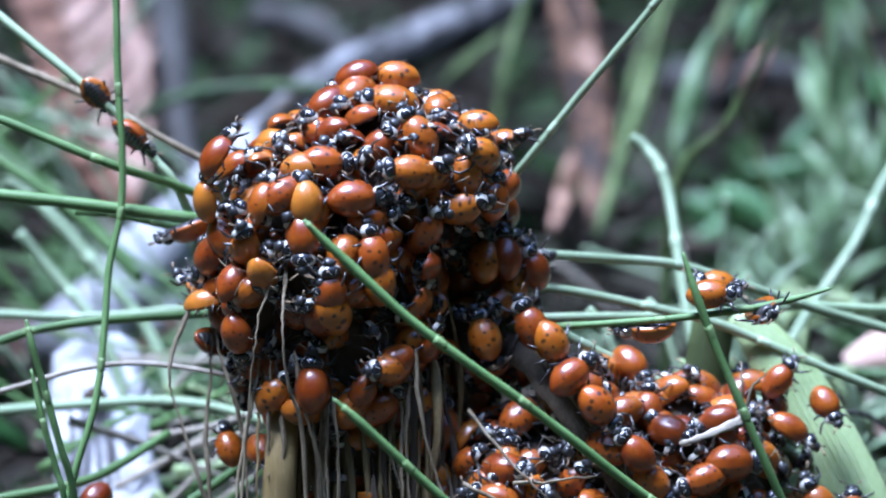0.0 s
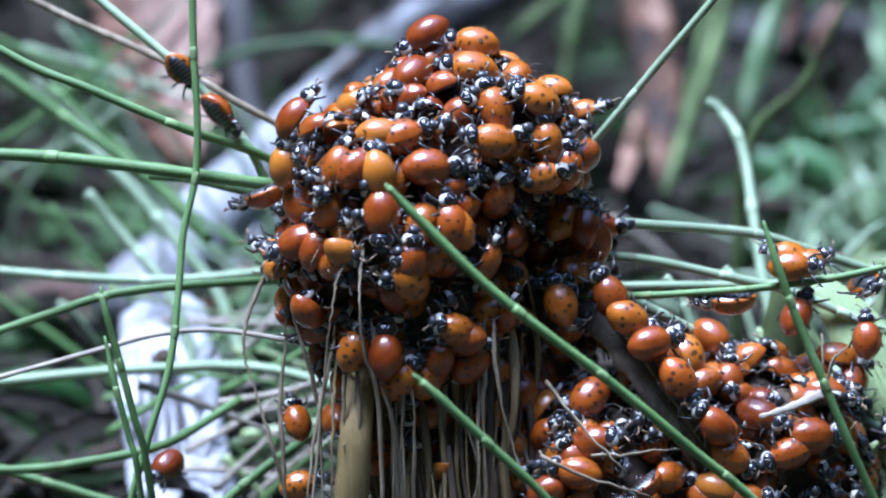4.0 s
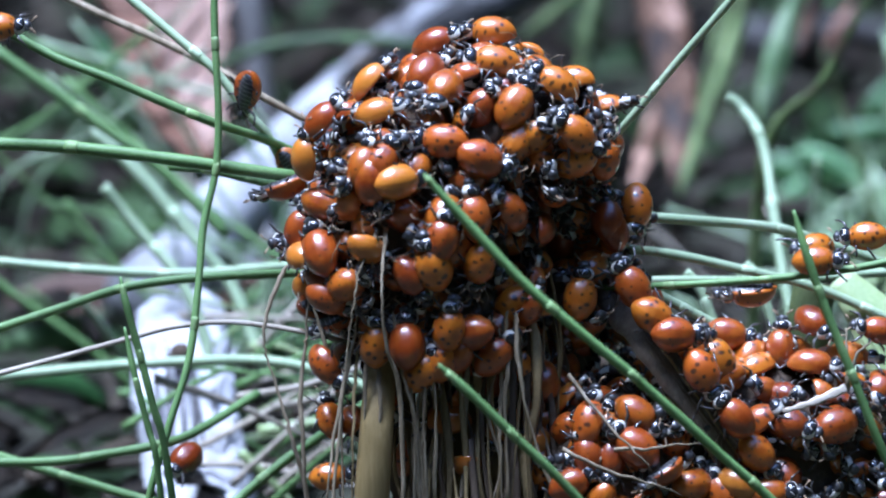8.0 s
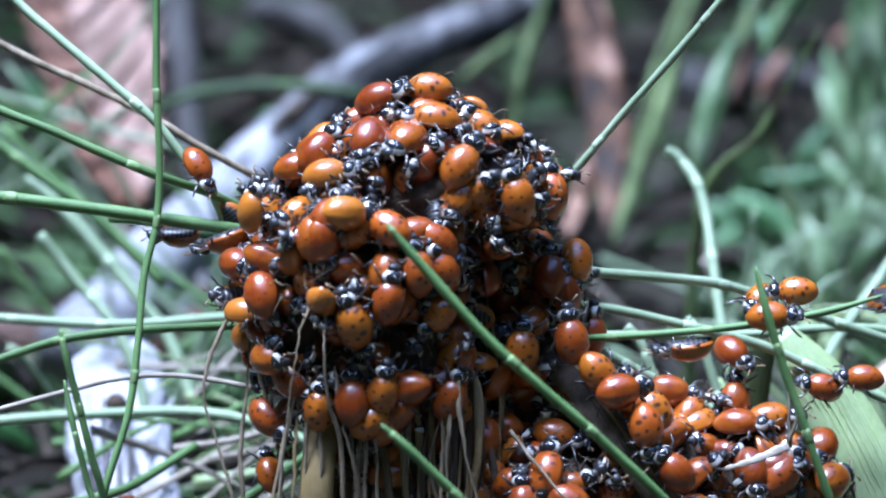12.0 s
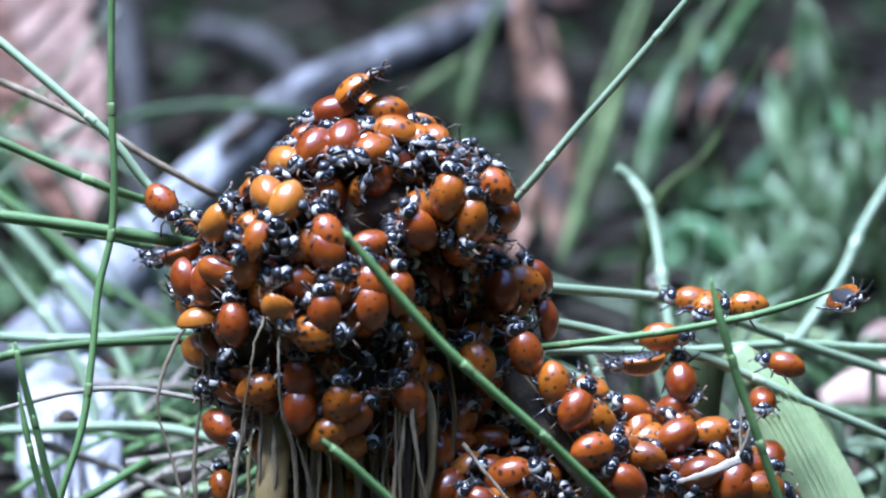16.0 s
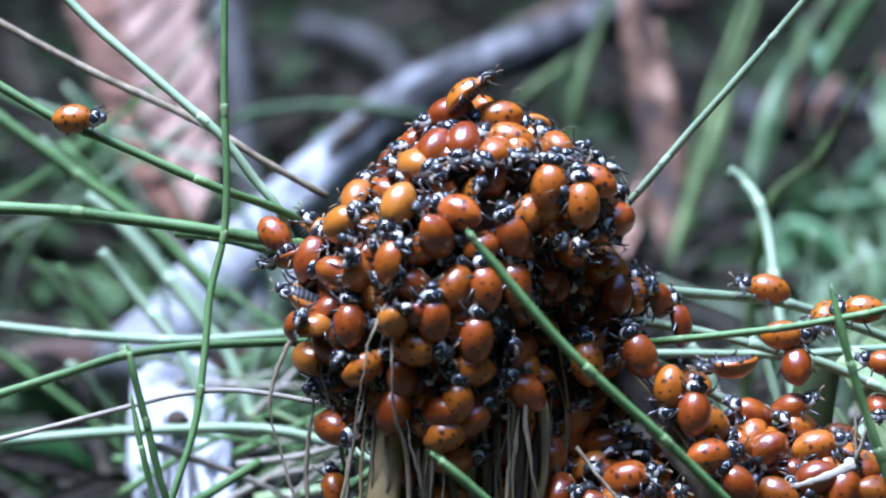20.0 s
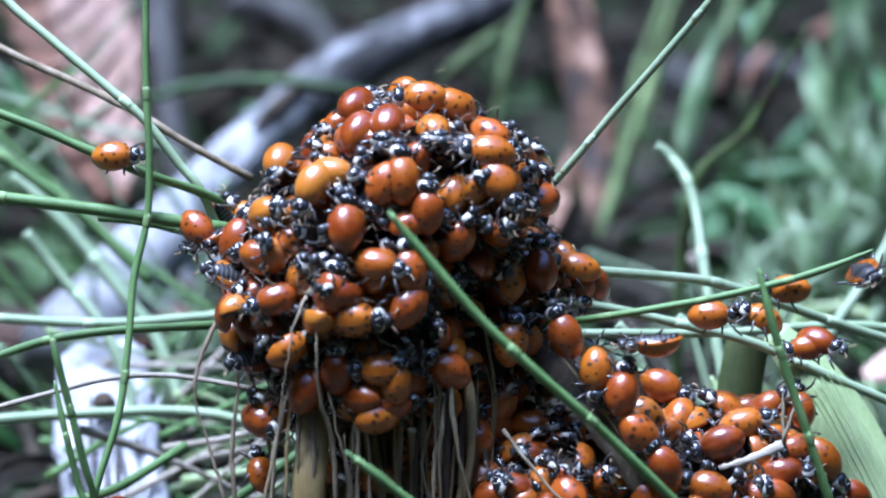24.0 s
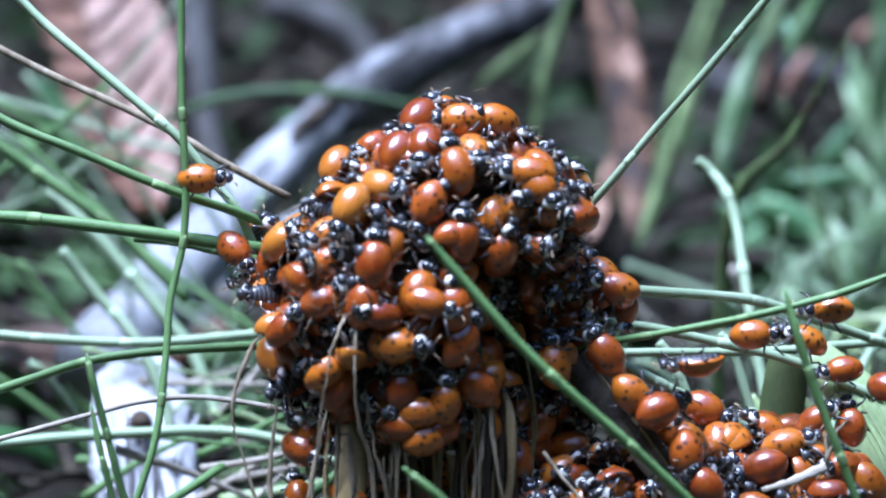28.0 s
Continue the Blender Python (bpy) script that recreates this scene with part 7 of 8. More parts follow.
    ("stem", -1, ((0, 43.8, 2.1, 46.5, 90), (0.5, 43.4, 0.9, 48.1, 90), (1, 43.2, 0.6, 49.2, 90), (2.5, 42.4, 1.1, 51.1, 90), (3.5, 41.7, 1.8, 53.6, 90), (5.5, 39.5, 1.7, 53.1, -60), (6.5, 40.2, 1.3, 51.8, -60), (8, 40.3, 1.1, 50.9, -60), (9, 39.4, 1.5, 52.4, -60), (10, 37.9, 1.7, 53.3, -60), (11, 37.4, 2.1, 54.7, -60), (11.5, 37.2, 2.2, 54.9, -60), (12.5, 37.2, 1.9, 53.9, -60), (14.5, 36.0, 1.9, 53.8, 100), (17, 36.1, 2.0, 54.2, 100), (19.5, 36.2, 2.6, 56.4, 100), (21.5, 36.5, 2.5, 56.3, 100), (23.5, 48.9, 2.6, 56.5, -40), (24.5, 50.2, 2.1, 54.5, -40), (26, 51.2, 1.9, 53.9, -40), (27.5, 53.8, 1.4, 52.2, -40), (28, 53.8, 1.4, 52.2, -40))),
    ("stem", -1, ((0, 40.3, 3.8, 61.2, 200), (1, 39.7, 3.9, 61.4, 200), (3, 39.0, 3.8, 61.1, 200), (14.5, 40.5, 4.1, 61.9, 250), (17, 39.4, 4.2, 62.6, 250), (19, 39.6, 4.2, 62.6, 250), (20, 40.3, 4.0, 61.6, 250), (21, 41.2, 3.9, 61.5, 250), (23.5, 41.1, 3.4, 59.4, 180), (26, 40.9, 3.4, 59.5, 180), (28, 41.3, 3.3, 59.1, 180))),
    ("stem", -1, ((0, 41.7, 3.6, 60.1, 20), (1, 41.9, 3.7, 60.5, 20), (3.5, 42.0, 3.6, 60.1, 20), (6, 49.4, -7.7, 64.6, 180), (8, 45.7, -7.3, 65.9, 180), (8.5, 45.3, -7.3, 66.1, 180), (9.5, 45.7, -7.3, 66.0, 180), (12.5, 43.7, -7.2, 66.2, 180), (28, 43.7, -7.2, 66.2, 180))),
    ("face", -1, ((0, 47.2, -10.8, 60.4, 20), (3, 47.2, -10.8, 60.4, 20), (3.5, 49.0, -10.9, 60.3, 20), (15.5, 57.9, -9.1, 66.8, 60), (16.5, 58.2, -9.1, 67.0, 60), (17, 57.2, -9.1, 67.1, 60), (23.5, 54.1, -8.7, 68.4, 60), (24, 55.0, -8.8, 68.0, 60), (24.5, 55.6, -8.8, 68.2, 60), (25, 56.6, -8.5, 69.1, 60), (26, 56.6, -8.5, 69.1, 60), (26.8, 56.6, -8.5, 69.1, 60), (28, 56.6, -8.5, 69.1, 60))),
    ("hang", -1, ((0, 30.8, -9.5, 57.8, 180), (3, 30.8, -9.5, 57.8, 180), (15.5, 29.4, -11.2, 58.9, 225), (16.5, 29.6, -11.3, 58.7, 225), (17.5, 28.1, -11.3, 58.6, 225), (23.5, 26.0, -11.1, 59.6, 200), (24, 26.1, -11.1, 59.3, 200), (25.5, 25.5, -10.8, 60.7, 200), (26.5, 25.1, -10.9, 60.2, 200), (27.5, 26.2, -11.0, 59.7, 200), (28, 26.1, -11.1, 59.5, 200))),
    ("heap", -1, ((0, 51.7, -2.1, 40.8, 350), (1, 51.7, -2.1, 40.8, 350), (2.5, 48.6, -4.8, 42.2, 350), (3, 47.7, -5.3, 42.5, 350), (3.5, 47.3, -5.6, 42.6, 350), (5.5, 39.2, -2.1, 47.2, 340), (6, 39.9, -1.4, 47.2, 340), (6.5, 40.3, -1.6, 47.1, 340), (7.5, 40.3, -3.4, 46.6, 340), (8, 40.4, -3.3, 46.6, 340), (9, 40.4, -2.5, 46.9, 340), (10.5, 38.6, -2.9, 47.1, 340), (11, 38.4, -3.0, 47.1, 340), (12, 38.2, -4.3, 46.6, 340), (12.5, 39.0, -5.3, 46.0, 340), (14.5, 36.5, -6.3, 45.8, 220), (15, 35.8, -5.5, 46.2, 220), (16, 34.5, -5.1, 46.4, 220), (18.5, 32.8, -6.3, 45.6, 220), (19.5, 31.5, -6.5, 45.3, 220), (21.5, 30.4, -5.8, 45.4, 220), (24.5, 24.6, -13.5, 38.5, 90), (26, 24.3, -13.5, 38.8, 90), (28, 24.3, -13.5, 38.8, 90))),
    ("stem", -1, ((0, 56.1, -0.7, 44.1, 290), (2, 57.2, -0.3, 45.7, 290), (3, 57.2, -0.1, 46.4, 290), (14.5, 51.8, 1.8, 53.7, 160), (16, 50.1, 2.3, 55.3, 160), (17.5, 48.5, 2.5, 56.2, 160), (19.5, 48.0, 2.5, 56.1, 160), (24.5, 47.0, 2.2, 55.1, 200), (26, 45.9, 2.3, 55.5, 200), (28, 46.3, 2.1, 54.8, 200))),
    ("heap", -1, ((0, 12.3, -10.3, 45.5, 250), (2, 12.1, -11.4, 45.1, 250), (3.5, 11.5, -11.7, 44.9, 250), (7, 9.0, -14.0, 43.0, 100), (8, 8.8, -14.1, 42.8, 100), (9, 8.8, -13.8, 43.1, 100), (10.5, 9.8, -14.2, 43.0, 100), (11.5, 10.4, -14.1, 43.2, 100), (12.5, 11.7, -13.6, 43.7, 100), (14.5, 13.8, -12.5, 44.3, 0), (16, 13.4, -12.6, 44.3, 0), (17.5, 13.7, -12.3, 44.4, 0), (21.5, 14.0, -13.1, 43.9, 0), (24, 14.3, -16.4, 40.7, 120), (26, 14.1, -16.3, 40.8, 120), (28, 14.1, -16.3, 40.8, 120))),
    ("heap", -1, ((0, 11.8, -16.6, 40.8, 330), (1, 13.6, -16.5, 40.6, 330), (3.5, 13.4, -16.4, 40.8, 330), (5.5, 13.8, -16.8, 40.2, 500), (10.5, 14.1, -17.2, 39.6, 500), (17, 2.1, -11.5, 40.3, 630), (19, 2.8, -12.2, 40.5, 630), (24, 4.7, -14.8, 39.9, 720), (26, 3.7, -13.8, 40.0, 720), (28, 3.7, -13.8, 40.0, 720))),
    ("heap", -1, ((0, 9.0, -18.4, 37.2, 160), (2.5, 9.0, -18.4, 37.2, 160), (3.5, 9.1, -18.5, 37.0, 160), (8, 16.3, -14.0, 42.4, 320), (14.5, 11.3, -4.9, 46.4, 320), (17.5, 11.0, -4.2, 46.3, 320), (19.5, 10.9, -4.6, 46.4, 320), (21.5, 11.0, -4.4, 46.4, 320), (28, 11.0, -4.4, 46.4, 320))),
    ("heap", -1, ((0, 37.6, -13.5, 37.2, 200), (3.5, 38.1, -13.5, 37.1, 200), (14.5, 47.1, -5.6, 42.7, 20), (15.5, 46.9, -6.1, 42.6, 20), (16.5, 47.1, -5.2, 43.0, 20), (17.5, 46.9, -4.9, 43.3, 20), (18.5, 46.9, -5.1, 43.2, 20), (20.5, 46.1, -6.3, 42.9, 20), (21.5, 46.1, -6.3, 42.9, 20), (23.5, 45.4, -6.7, 43.0, -160), (24.5, 45.8, -5.9, 43.3, -160), (26, 45.6, -5.5, 43.7, -160), (28, 46.1, -5.7, 43.4, -160))),
    ("stem", -1, ((0, 30.8, -4.0, 46.4, 90), (1.5, 30.7, -4.6, 46.1, 90), (3.5, 30.6, -4.8, 46.0, 90), (5.5, 34.1, 0.5, 48.8, 90), (7.5, 34.9, 0.6, 48.9, 90), (10, 36.7, 0.7, 49.5, 90), (12.5, 36.9, 0.7, 49.5, 90), (14.5, 36.3, 0.8, 49.8, 0), (19, 36.4, 0.8, 49.8, 0), (20.5, 36.7, 1.0, 50.5, 0), (21.5, 35.9, 0.9, 50.2, 0), (23.5, 42.3, 0.3, 47.9, 30), (25.5, 43.8, 0.5, 48.8, 30), (28, 43.8, 0.5, 48.8, 30))),
    ("turns", -1, ((0, -39.9, 9.5, 82.2, 320), (2, -39.9, 9.5, 82.2, 320), (3, -38.5, 9.0, 80.5, 320), (3.5, -38.3, 9.0, 80.2, 320), (5.5, -38.4, 9.4, 82.1, 240), (6.5, -37.7, 9.3, 81.7, 240), (8, -37.7, 9.4, 81.9, 240), (9, -37.2, 9.3, 81.3, 240), (10.5, -36.5, 7.6, 80.4, 260), (12.5, -35.4, 5.2, 79.2, 280), (14.5, -34.5, 3.2, 78.1, 300), (16.5, -34.4, 2.9, 76.8, 300), (19, -33.7, 1.9, 73.3, 300), (20, -34.4, 1.9, 73.2, 300), (21, -34.4, 1.7, 72.6, 300), (21.5, -34.5, 1.5, 71.9, 300), (28, -34.5, 1.5, 71.9, 300))),
    ("clump", -1, ((0, -4.2, 4.0, 91.9, 170), (5.5, -4.2, 4.0, 91.9, 170), (7, -4.5, 2.8, 91.9, 170), (7.5, -4.8, 3.2, 92.0, 170), (8.5, -5.3, 5.1, 91.9, 170), (10, -5.1, 2.6, 91.1, 170), (10.5, -5.4, 2.3, 91.0, 170), (11.5, -5.6, 3.0, 91.3, 170), (12, -6.1, 3.2, 91.8, 170), (12.5, -7.0, 4.9, 91.9, 170), (14.5, -6.6, 1.8, 91.0, 190), (15.5, -6.1, 2.0, 91.0, 190), (16.5, -5.6, 1.5, 90.9, 190), (19, -6.1, 1.2, 90.8, 190), (21, -5.2, 0.2, 90.5, 190), (23.5, -5.6, 1.0, 90.8, 180), (25.5, -5.4, 0.9, 90.7, 180), (26.5, -5.6, 0.3, 90.5, 180), (28, -5.6, 0.3, 90.5, 180))),
    ("clump", -1, ((0, -3.9, -1.4, 89.4, 180), (5.5, -3.9, -1.4, 89.4, 180), (6, -4.3, -1.5, 89.5, 180), (7.5, -3.9, -1.7, 89.2, 180), (11, -4.0, -1.9, 89.1, 180), (12.5, -4.7, -2.7, 89.0, 180), (14.5, -3.8, -2.3, 89.0, 150), (16, -3.7, -1.8, 89.1, 150), (17.5, -4.0, -3.3, 88.7, 150), (19, -3.9, -2.7, 88.9, 150), (21, -3.1, -3.7, 88.5, 150), (21.5, -3.0, -3.6, 88.5, 150), (23.5, -1.0, 2.1, 89.6, 200), (24.5, -0.8, 2.0, 89.4, 200), (25.5, -1.2, 1.9, 89.7, 200), (26.5, -1.3, 2.5, 89.8, 200), (27.5, -0.6, 3.5, 89.7, 200), (28, -0.0, 2.1, 90.0, 200))),
    ("clump", -1, ((0, -9.3, -0.0, 89.8, 260), (5.5, -9.3, -0.0, 89.8, 260), (6, -9.6, -1.5, 89.2, 260), (7, -10.4, -6.1, 87.4, 260), (7.5, -10.4, -7.2, 86.8, 260), (8.5, -10.5, -8.2, 86.0, 260), (14.5, -6.5, -7.1, 87.3, 240), (18.5, -6.4, -7.3, 87.1, 240), (20.5, -4.6, -7.0, 87.1, 240), (21.5, -4.2, -7.1, 87.1, 240), (23.5, -7.2, -11.2, 83.4, 90), (24, -6.9, -11.0, 83.7, 90), (25.5, -6.6, -8.6, 86.1, 90), (26.5, -6.2, -7.6, 86.9, 90), (27.5, -6.0, -7.6, 86.9, 90), (28, -5.0, -7.5, 86.9, 90))),
    ("clump", 2, ((0, -29.0, -9.1, 79.0, 60), (8, -29.0, -9.1, 79.0, 60), (23.5, -24.4, -10.5, 78.8, 0), (24, -24.9, -10.3, 77.9, 0), (24.5, -25.7, -9.3, 77.1, 0), (25.5, -27.2, -5.5, 75.3, 0), (26, -27.5, -4.9, 75.1, 0), (26.5, -28.2, -4.3, 75.7, 0), (28, -28.2, -4.3, 75.7, 0))),
    ("clump", -1, ((0, -12.2, -18.0, 64.8, 100), (5.5, -12.2, -18.0, 64.8, 100), (6.5, -11.3, -18.0, 65.4, 100), (7, -11.3, -18.0, 65.6, 100), (8.5, -12.3, -18.1, 65.7, 100), (9.5, -11.7, -18.0, 65.2, 100), (11, -13.0, -18.2, 65.6, 100), (11.5, -14.1, -18.2, 65.8, 100), (12, -15.1, -18.1, 65.6, 100), (12.5, -15.7, -17.9, 64.7, 100), (14.5, -14.4, -18.2, 66.8, 0), (15, -13.5, -18.2, 66.0, 0), (16.5, -12.5, -18.0, 64.7, 0), (18, -13.7, -17.9, 64.1, 0), (19.5, -14.4, -17.6, 62.8, 0), (23.5, -12.2, -18.1, 65.2, 0), (24.5, -12.9, -18.1, 64.9, 0), (26.5, -13.2, -18.2, 65.8, 0), (28, -12.1, -18.0, 64.4, 0))),
    ("clump", -1, ((0, -10.5, -15.9, 48.1, 240), (5.5, -10.5, -15.9, 48.1, 240), (7, -11.2, -16.9, 50.0, 240), (7.5, -11.3, -17.0, 50.1, 240), (9.5, -11.1, -16.5, 49.0, 240), (11, -10.7, -16.4, 48.9, 240), (12.5, -11.4, -16.3, 48.6, 240), (15, -6.8, -15.7, 49.0, 360), (15.5, -7.8, -15.8, 48.7, 360), (16.5, -8.4, -15.8, 48.4, 360), (17.5, -9.5, -16.0, 48.4, 360), (19.5, -9.3, -14.8, 46.7, 360), (21.5, -9.0, -14.6, 46.5, 360), (23.5, -16.5, -14.6, 42.3, 330), (24.5, -18.2, -13.6, 42.2, 330), (25, -18.5, -13.5, 41.8, 330), (25.5, -18.3, -15.5, 41.8, 330), (28, -18.3, -15.5, 41.8, 330))),
    ("stem", -1, ((0, -21.9, -14.4, 42.9, 290), (5.5, -21.9, -14.4, 42.9, 290), (6.5, -22.1, -10.3, 40.4, 290), (7, -22.3, -8.7, 39.7, 290), (7.5, -22.7, -8.1, 39.6, 290), (8.5, -22.3, -8.3, 39.2, 290), (9.5, -20.8, -8.7, 37.7, 290), (10.5, -19.9, -9.0, 36.3, 290), (28, -19.9, -9.0, 36.3, 290))),
    ("heap", -1, ((0, 23.5, -14.0, 34.5, 0), (5.5, 23.5, -14.0, 34.5, 0), (7, 23.6, -14.0, 33.5, 0), (9, 24.7, -13.8, 32.2, 0), (14.5, 28.9, -6.6, 46.5, 150), (16, 30.3, -7.0, 44.8, 150), (17.5, 31.7, -8.8, 43.6, 150), (19, 32.0, -10.0, 42.4, 150), (20, 32.7, -10.7, 41.6, 150), (23.5, 33.1, -11.9, 40.0, 160), (26.5, 33.8, -11.9, 40.1, 160), (28, 33.8, -11.9, 40.1, 160))),
    ("stem", -1, ((0, 40.3, -12.0, 64.0, 0), (5.5, 40.3, -12.0, 64.0, 0), (8, 40.3, -12.0, 63.9, 0), (11.5, 41.6, -12.0, 63.8, 0), (12.5, 41.8, -11.9, 64.4, 0), (15.5, 34.0, 3.1, 58.3, 0), (16.5, 35.3, 3.3, 59.3, 0), (17.5, 35.6, 3.4, 59.5, 0), (28, 35.6, 3.4, 59.5, 0))),
    ("stem", -1, ((0, -52.2, 57.5, 14.3, 270), (5.5, -52.2, 57.5, 14.3, 270), (8, -53.7, 57.1, 12.8, 270), (10.5, -54.7, 57.1, 12.5, 270), (28, -54.7, 57.1, 12.5, 270))),
    ("lean", -1, ((0, -7.4, 13.0, 85.0, 200), (12.5, -7.4, 13.0, 85.0, 200), (14.5, -8.2, 1.1, 94.1, 200), (15.5, -8.2, 1.7, 94.2, 200), (17.5, -8.3, 0.9, 94.1, 200), (19, -8.6, 1.2, 94.1, 200), (20, -8.5, 0.8, 94.0, 200), (20.5, -8.1, 1.5, 93.8, 200), (21, -7.7, 2.8, 93.2, 200), (21.5, -7.5, 3.2, 93.0, 200), (23.5, -7.0, 13.5, 84.5, 200), (28, -7.0, 14.0, 84.0, 200))),
    ("heap", -1, ((0, 20.7, -5.9, 49.8, 150), (14.5, 20.7, -5.9, 49.8, 150), (21.5, 20.5, -5.5, 49.9, 150), (24.5, 21.0, -5.8, 50.0, 130), (26, 20.8, -5.5, 50.0, 130), (28, 21.2, -6.6, 49.7, 130))),
    ("clump", -1, ((0, 11.6, -4.0, 76.8, 170), (23.5, 11.6, -4.0, 76.8, 170), (24.5, 11.6, -4.6, 77.5, 170), (25, 11.2, -5.8, 78.2, 170), (28, 11.2, -5.8, 78.2, 170))),
    ("clump", -1, ((0, 11.7, -1.9, 67.9, 90), (23.5, 11.7, -1.9, 67.9, 90), (24, 11.5, -1.6, 68.4, 90), (25.5, 9.6, 0.3, 70.5, 90), (26.5, 9.0, 0.6, 70.7, 90), (27, 9.2, 1.0, 70.9, 90), (28, 9.2, 1.0, 70.9, 90))),
    ("clump", -1, ((0, -5.9, -15.1, 72.1, 100), (23.5, -5.9, -15.1, 72.1, 100), (26, -6.2, -15.2, 72.4, 100), (26.5, -6.0, -15.2, 72.1, 100), (27.5, -5.1, -15.4, 70.5, 100), (28, -5.1, -15.5, 70.2, 100))),
    ("stem", -1, ((0, 59.4, -4.4, 30.2, 90), (25, 59.4, -4.4, 30.2, 90), (25.5, 59.1, -4.2, 31.0, 90), (28, 59.1, -4.2, 31.0, 90))),
    ("stem", -1, ((0, -83.1, 7.8, 99.3, 0), (5, -76.9, 7.0, 96.1, 0), (8, -70.5, 6.1, 92.9, 0), (9, -71.5, 6.2, 93.3, 0), (12, -80.0, 7.4, 97.6, 0), (17, -76.1, 7.0, 95.9, 0), (19, -66.9, 5.7, 91.2, 0), (20, -61.3, 5.2, 89.2, 0), (21, -57.3, 4.8, 87.7, 0), (21.5, -54.6, 4.5, 86.7, 0), (22.5, -51.5, 4.2, 85.4, 0), (24, -45.3, 3.4, 82.2, 0), (24.5, -44.1, 3.2, 82.0, 0), (26, -42.8, 3.1, 81.9, 0), (28, -38.6, 3.2, 82.0, 0))),
    ("stem", 0, ((0, 78.0, 24.0, 46.0, 165), (12.5, 76.0, 24.0, 46.5, 165), (14.5, 38.1, 12.0, 61.6, 170), (16.5, 37.7, 12.0, 61.6, 170), (18, 38.1, 12.0, 61.6, 170), (18.5, 37.9, 12.0, 62.2, 170), (19, 36.3, 12.0, 62.5, 170), (19.5, 35.2, 12.0, 63.6, 170), (20, 32.2, 12.0, 63.9, 170), (20.5, 29.7, 12.0, 63.5, 170), (21, 27.3, 12.0, 64.7, 170), (21.5, 24.3, 12.0, 64.4, 170), (23.5, 15.8, 0.6, 67.2, 170), (28, 15.6, 0.4, 67.4, 170))),
    ("hang", -1, ((0, -33.3, 2.1, 70.0, 180), (23.5, -33.3, 2.1, 70.0, 180), (25, -33.5, 2.0, 69.7, 180), (27, -32.6, 1.8, 69.0, 180), (28, -32.0, 1.6, 68.1, 180))),
]



def spread_over(blobs, gap, seed, keep):
    """Places on the skin of the blobs, at least gap apart."""
    rng, out = random.Random(seed), []
    for _ in range(9000):
        c, r = rng.choice(blobs)
        d = Vector((rng.gauss(0, 1), rng.gauss(0, 1), rng.gauss(0, 1))).normalized()
        p, n = skin(blobs, (c[0] + d.x * r[0] * 1.02, c[1] + d.y * r[1] * 1.02, c[2] + d.z * r[2] * 1.02))
        if p.z > 4 and keep(p, n) and all((p - q).length > gap for q, _ in out):
            out.append((p, n))
    return out


def crawl(blobs, p, n, rng, lively):
    """Rows for a beetle that wanders over the skin from p, now and then resting."""
    rows, t = [], 0.0
    side = n.orthogonal().normalized()
    turn = rng.uniform(0, 2 * math.pi)
    if rng.random() < 0.45:
        turn = math.atan2(n.cross(side).z, side.z) + rng.gauss(0, 0.7)
    q, nn = Vector(p), n
    lean = Vector((rng.gauss(0, 0.6), rng.gauss(-0.1, 0.45), rng.gauss(0.1, 0.6)))
    lift, tilt = rng.uniform(-1.4, 0.6), rng.choice((-84, -74, -66, -56, -46, -34, 28, 40, 8, -10) if p.z > 60 else (-64, -50, -38, 8, -6, 26, -15, 20)) + rng.gauss(0, 8)
    if tilt < -28:
        lift += 1.6
    sinks = blobs is CLUMP and p.z > 74 and (p.x < -12 or p.x > 3)
    while True:
        s = (side - nn * side.dot(nn)).normalized()
        head = s * math.cos(turn) + nn.cross(s) * math.sin(turn)
        tw = (nn + lean).normalized()
        deep = 3.4 * min(1.0, max(0.0, (t - 11.0) / 4.0)) if sinks else 0.0
        rows.append((t, perch(q + nn * (lift - deep), tw, head, tilt)))
        if t >= 28.0:
            return rows
        t = min(28.0, t + rng.choice((1.0, 1.5, 2.0, 2.5)))
        if rng.random() < lively:
            turn += rng.gauss(0, 0.35)
            q, nn = skin(blobs, q + head * rng.uniform(-0.3, 1.6) + s * rng.gauss(0, 0.4))


MOVING = []


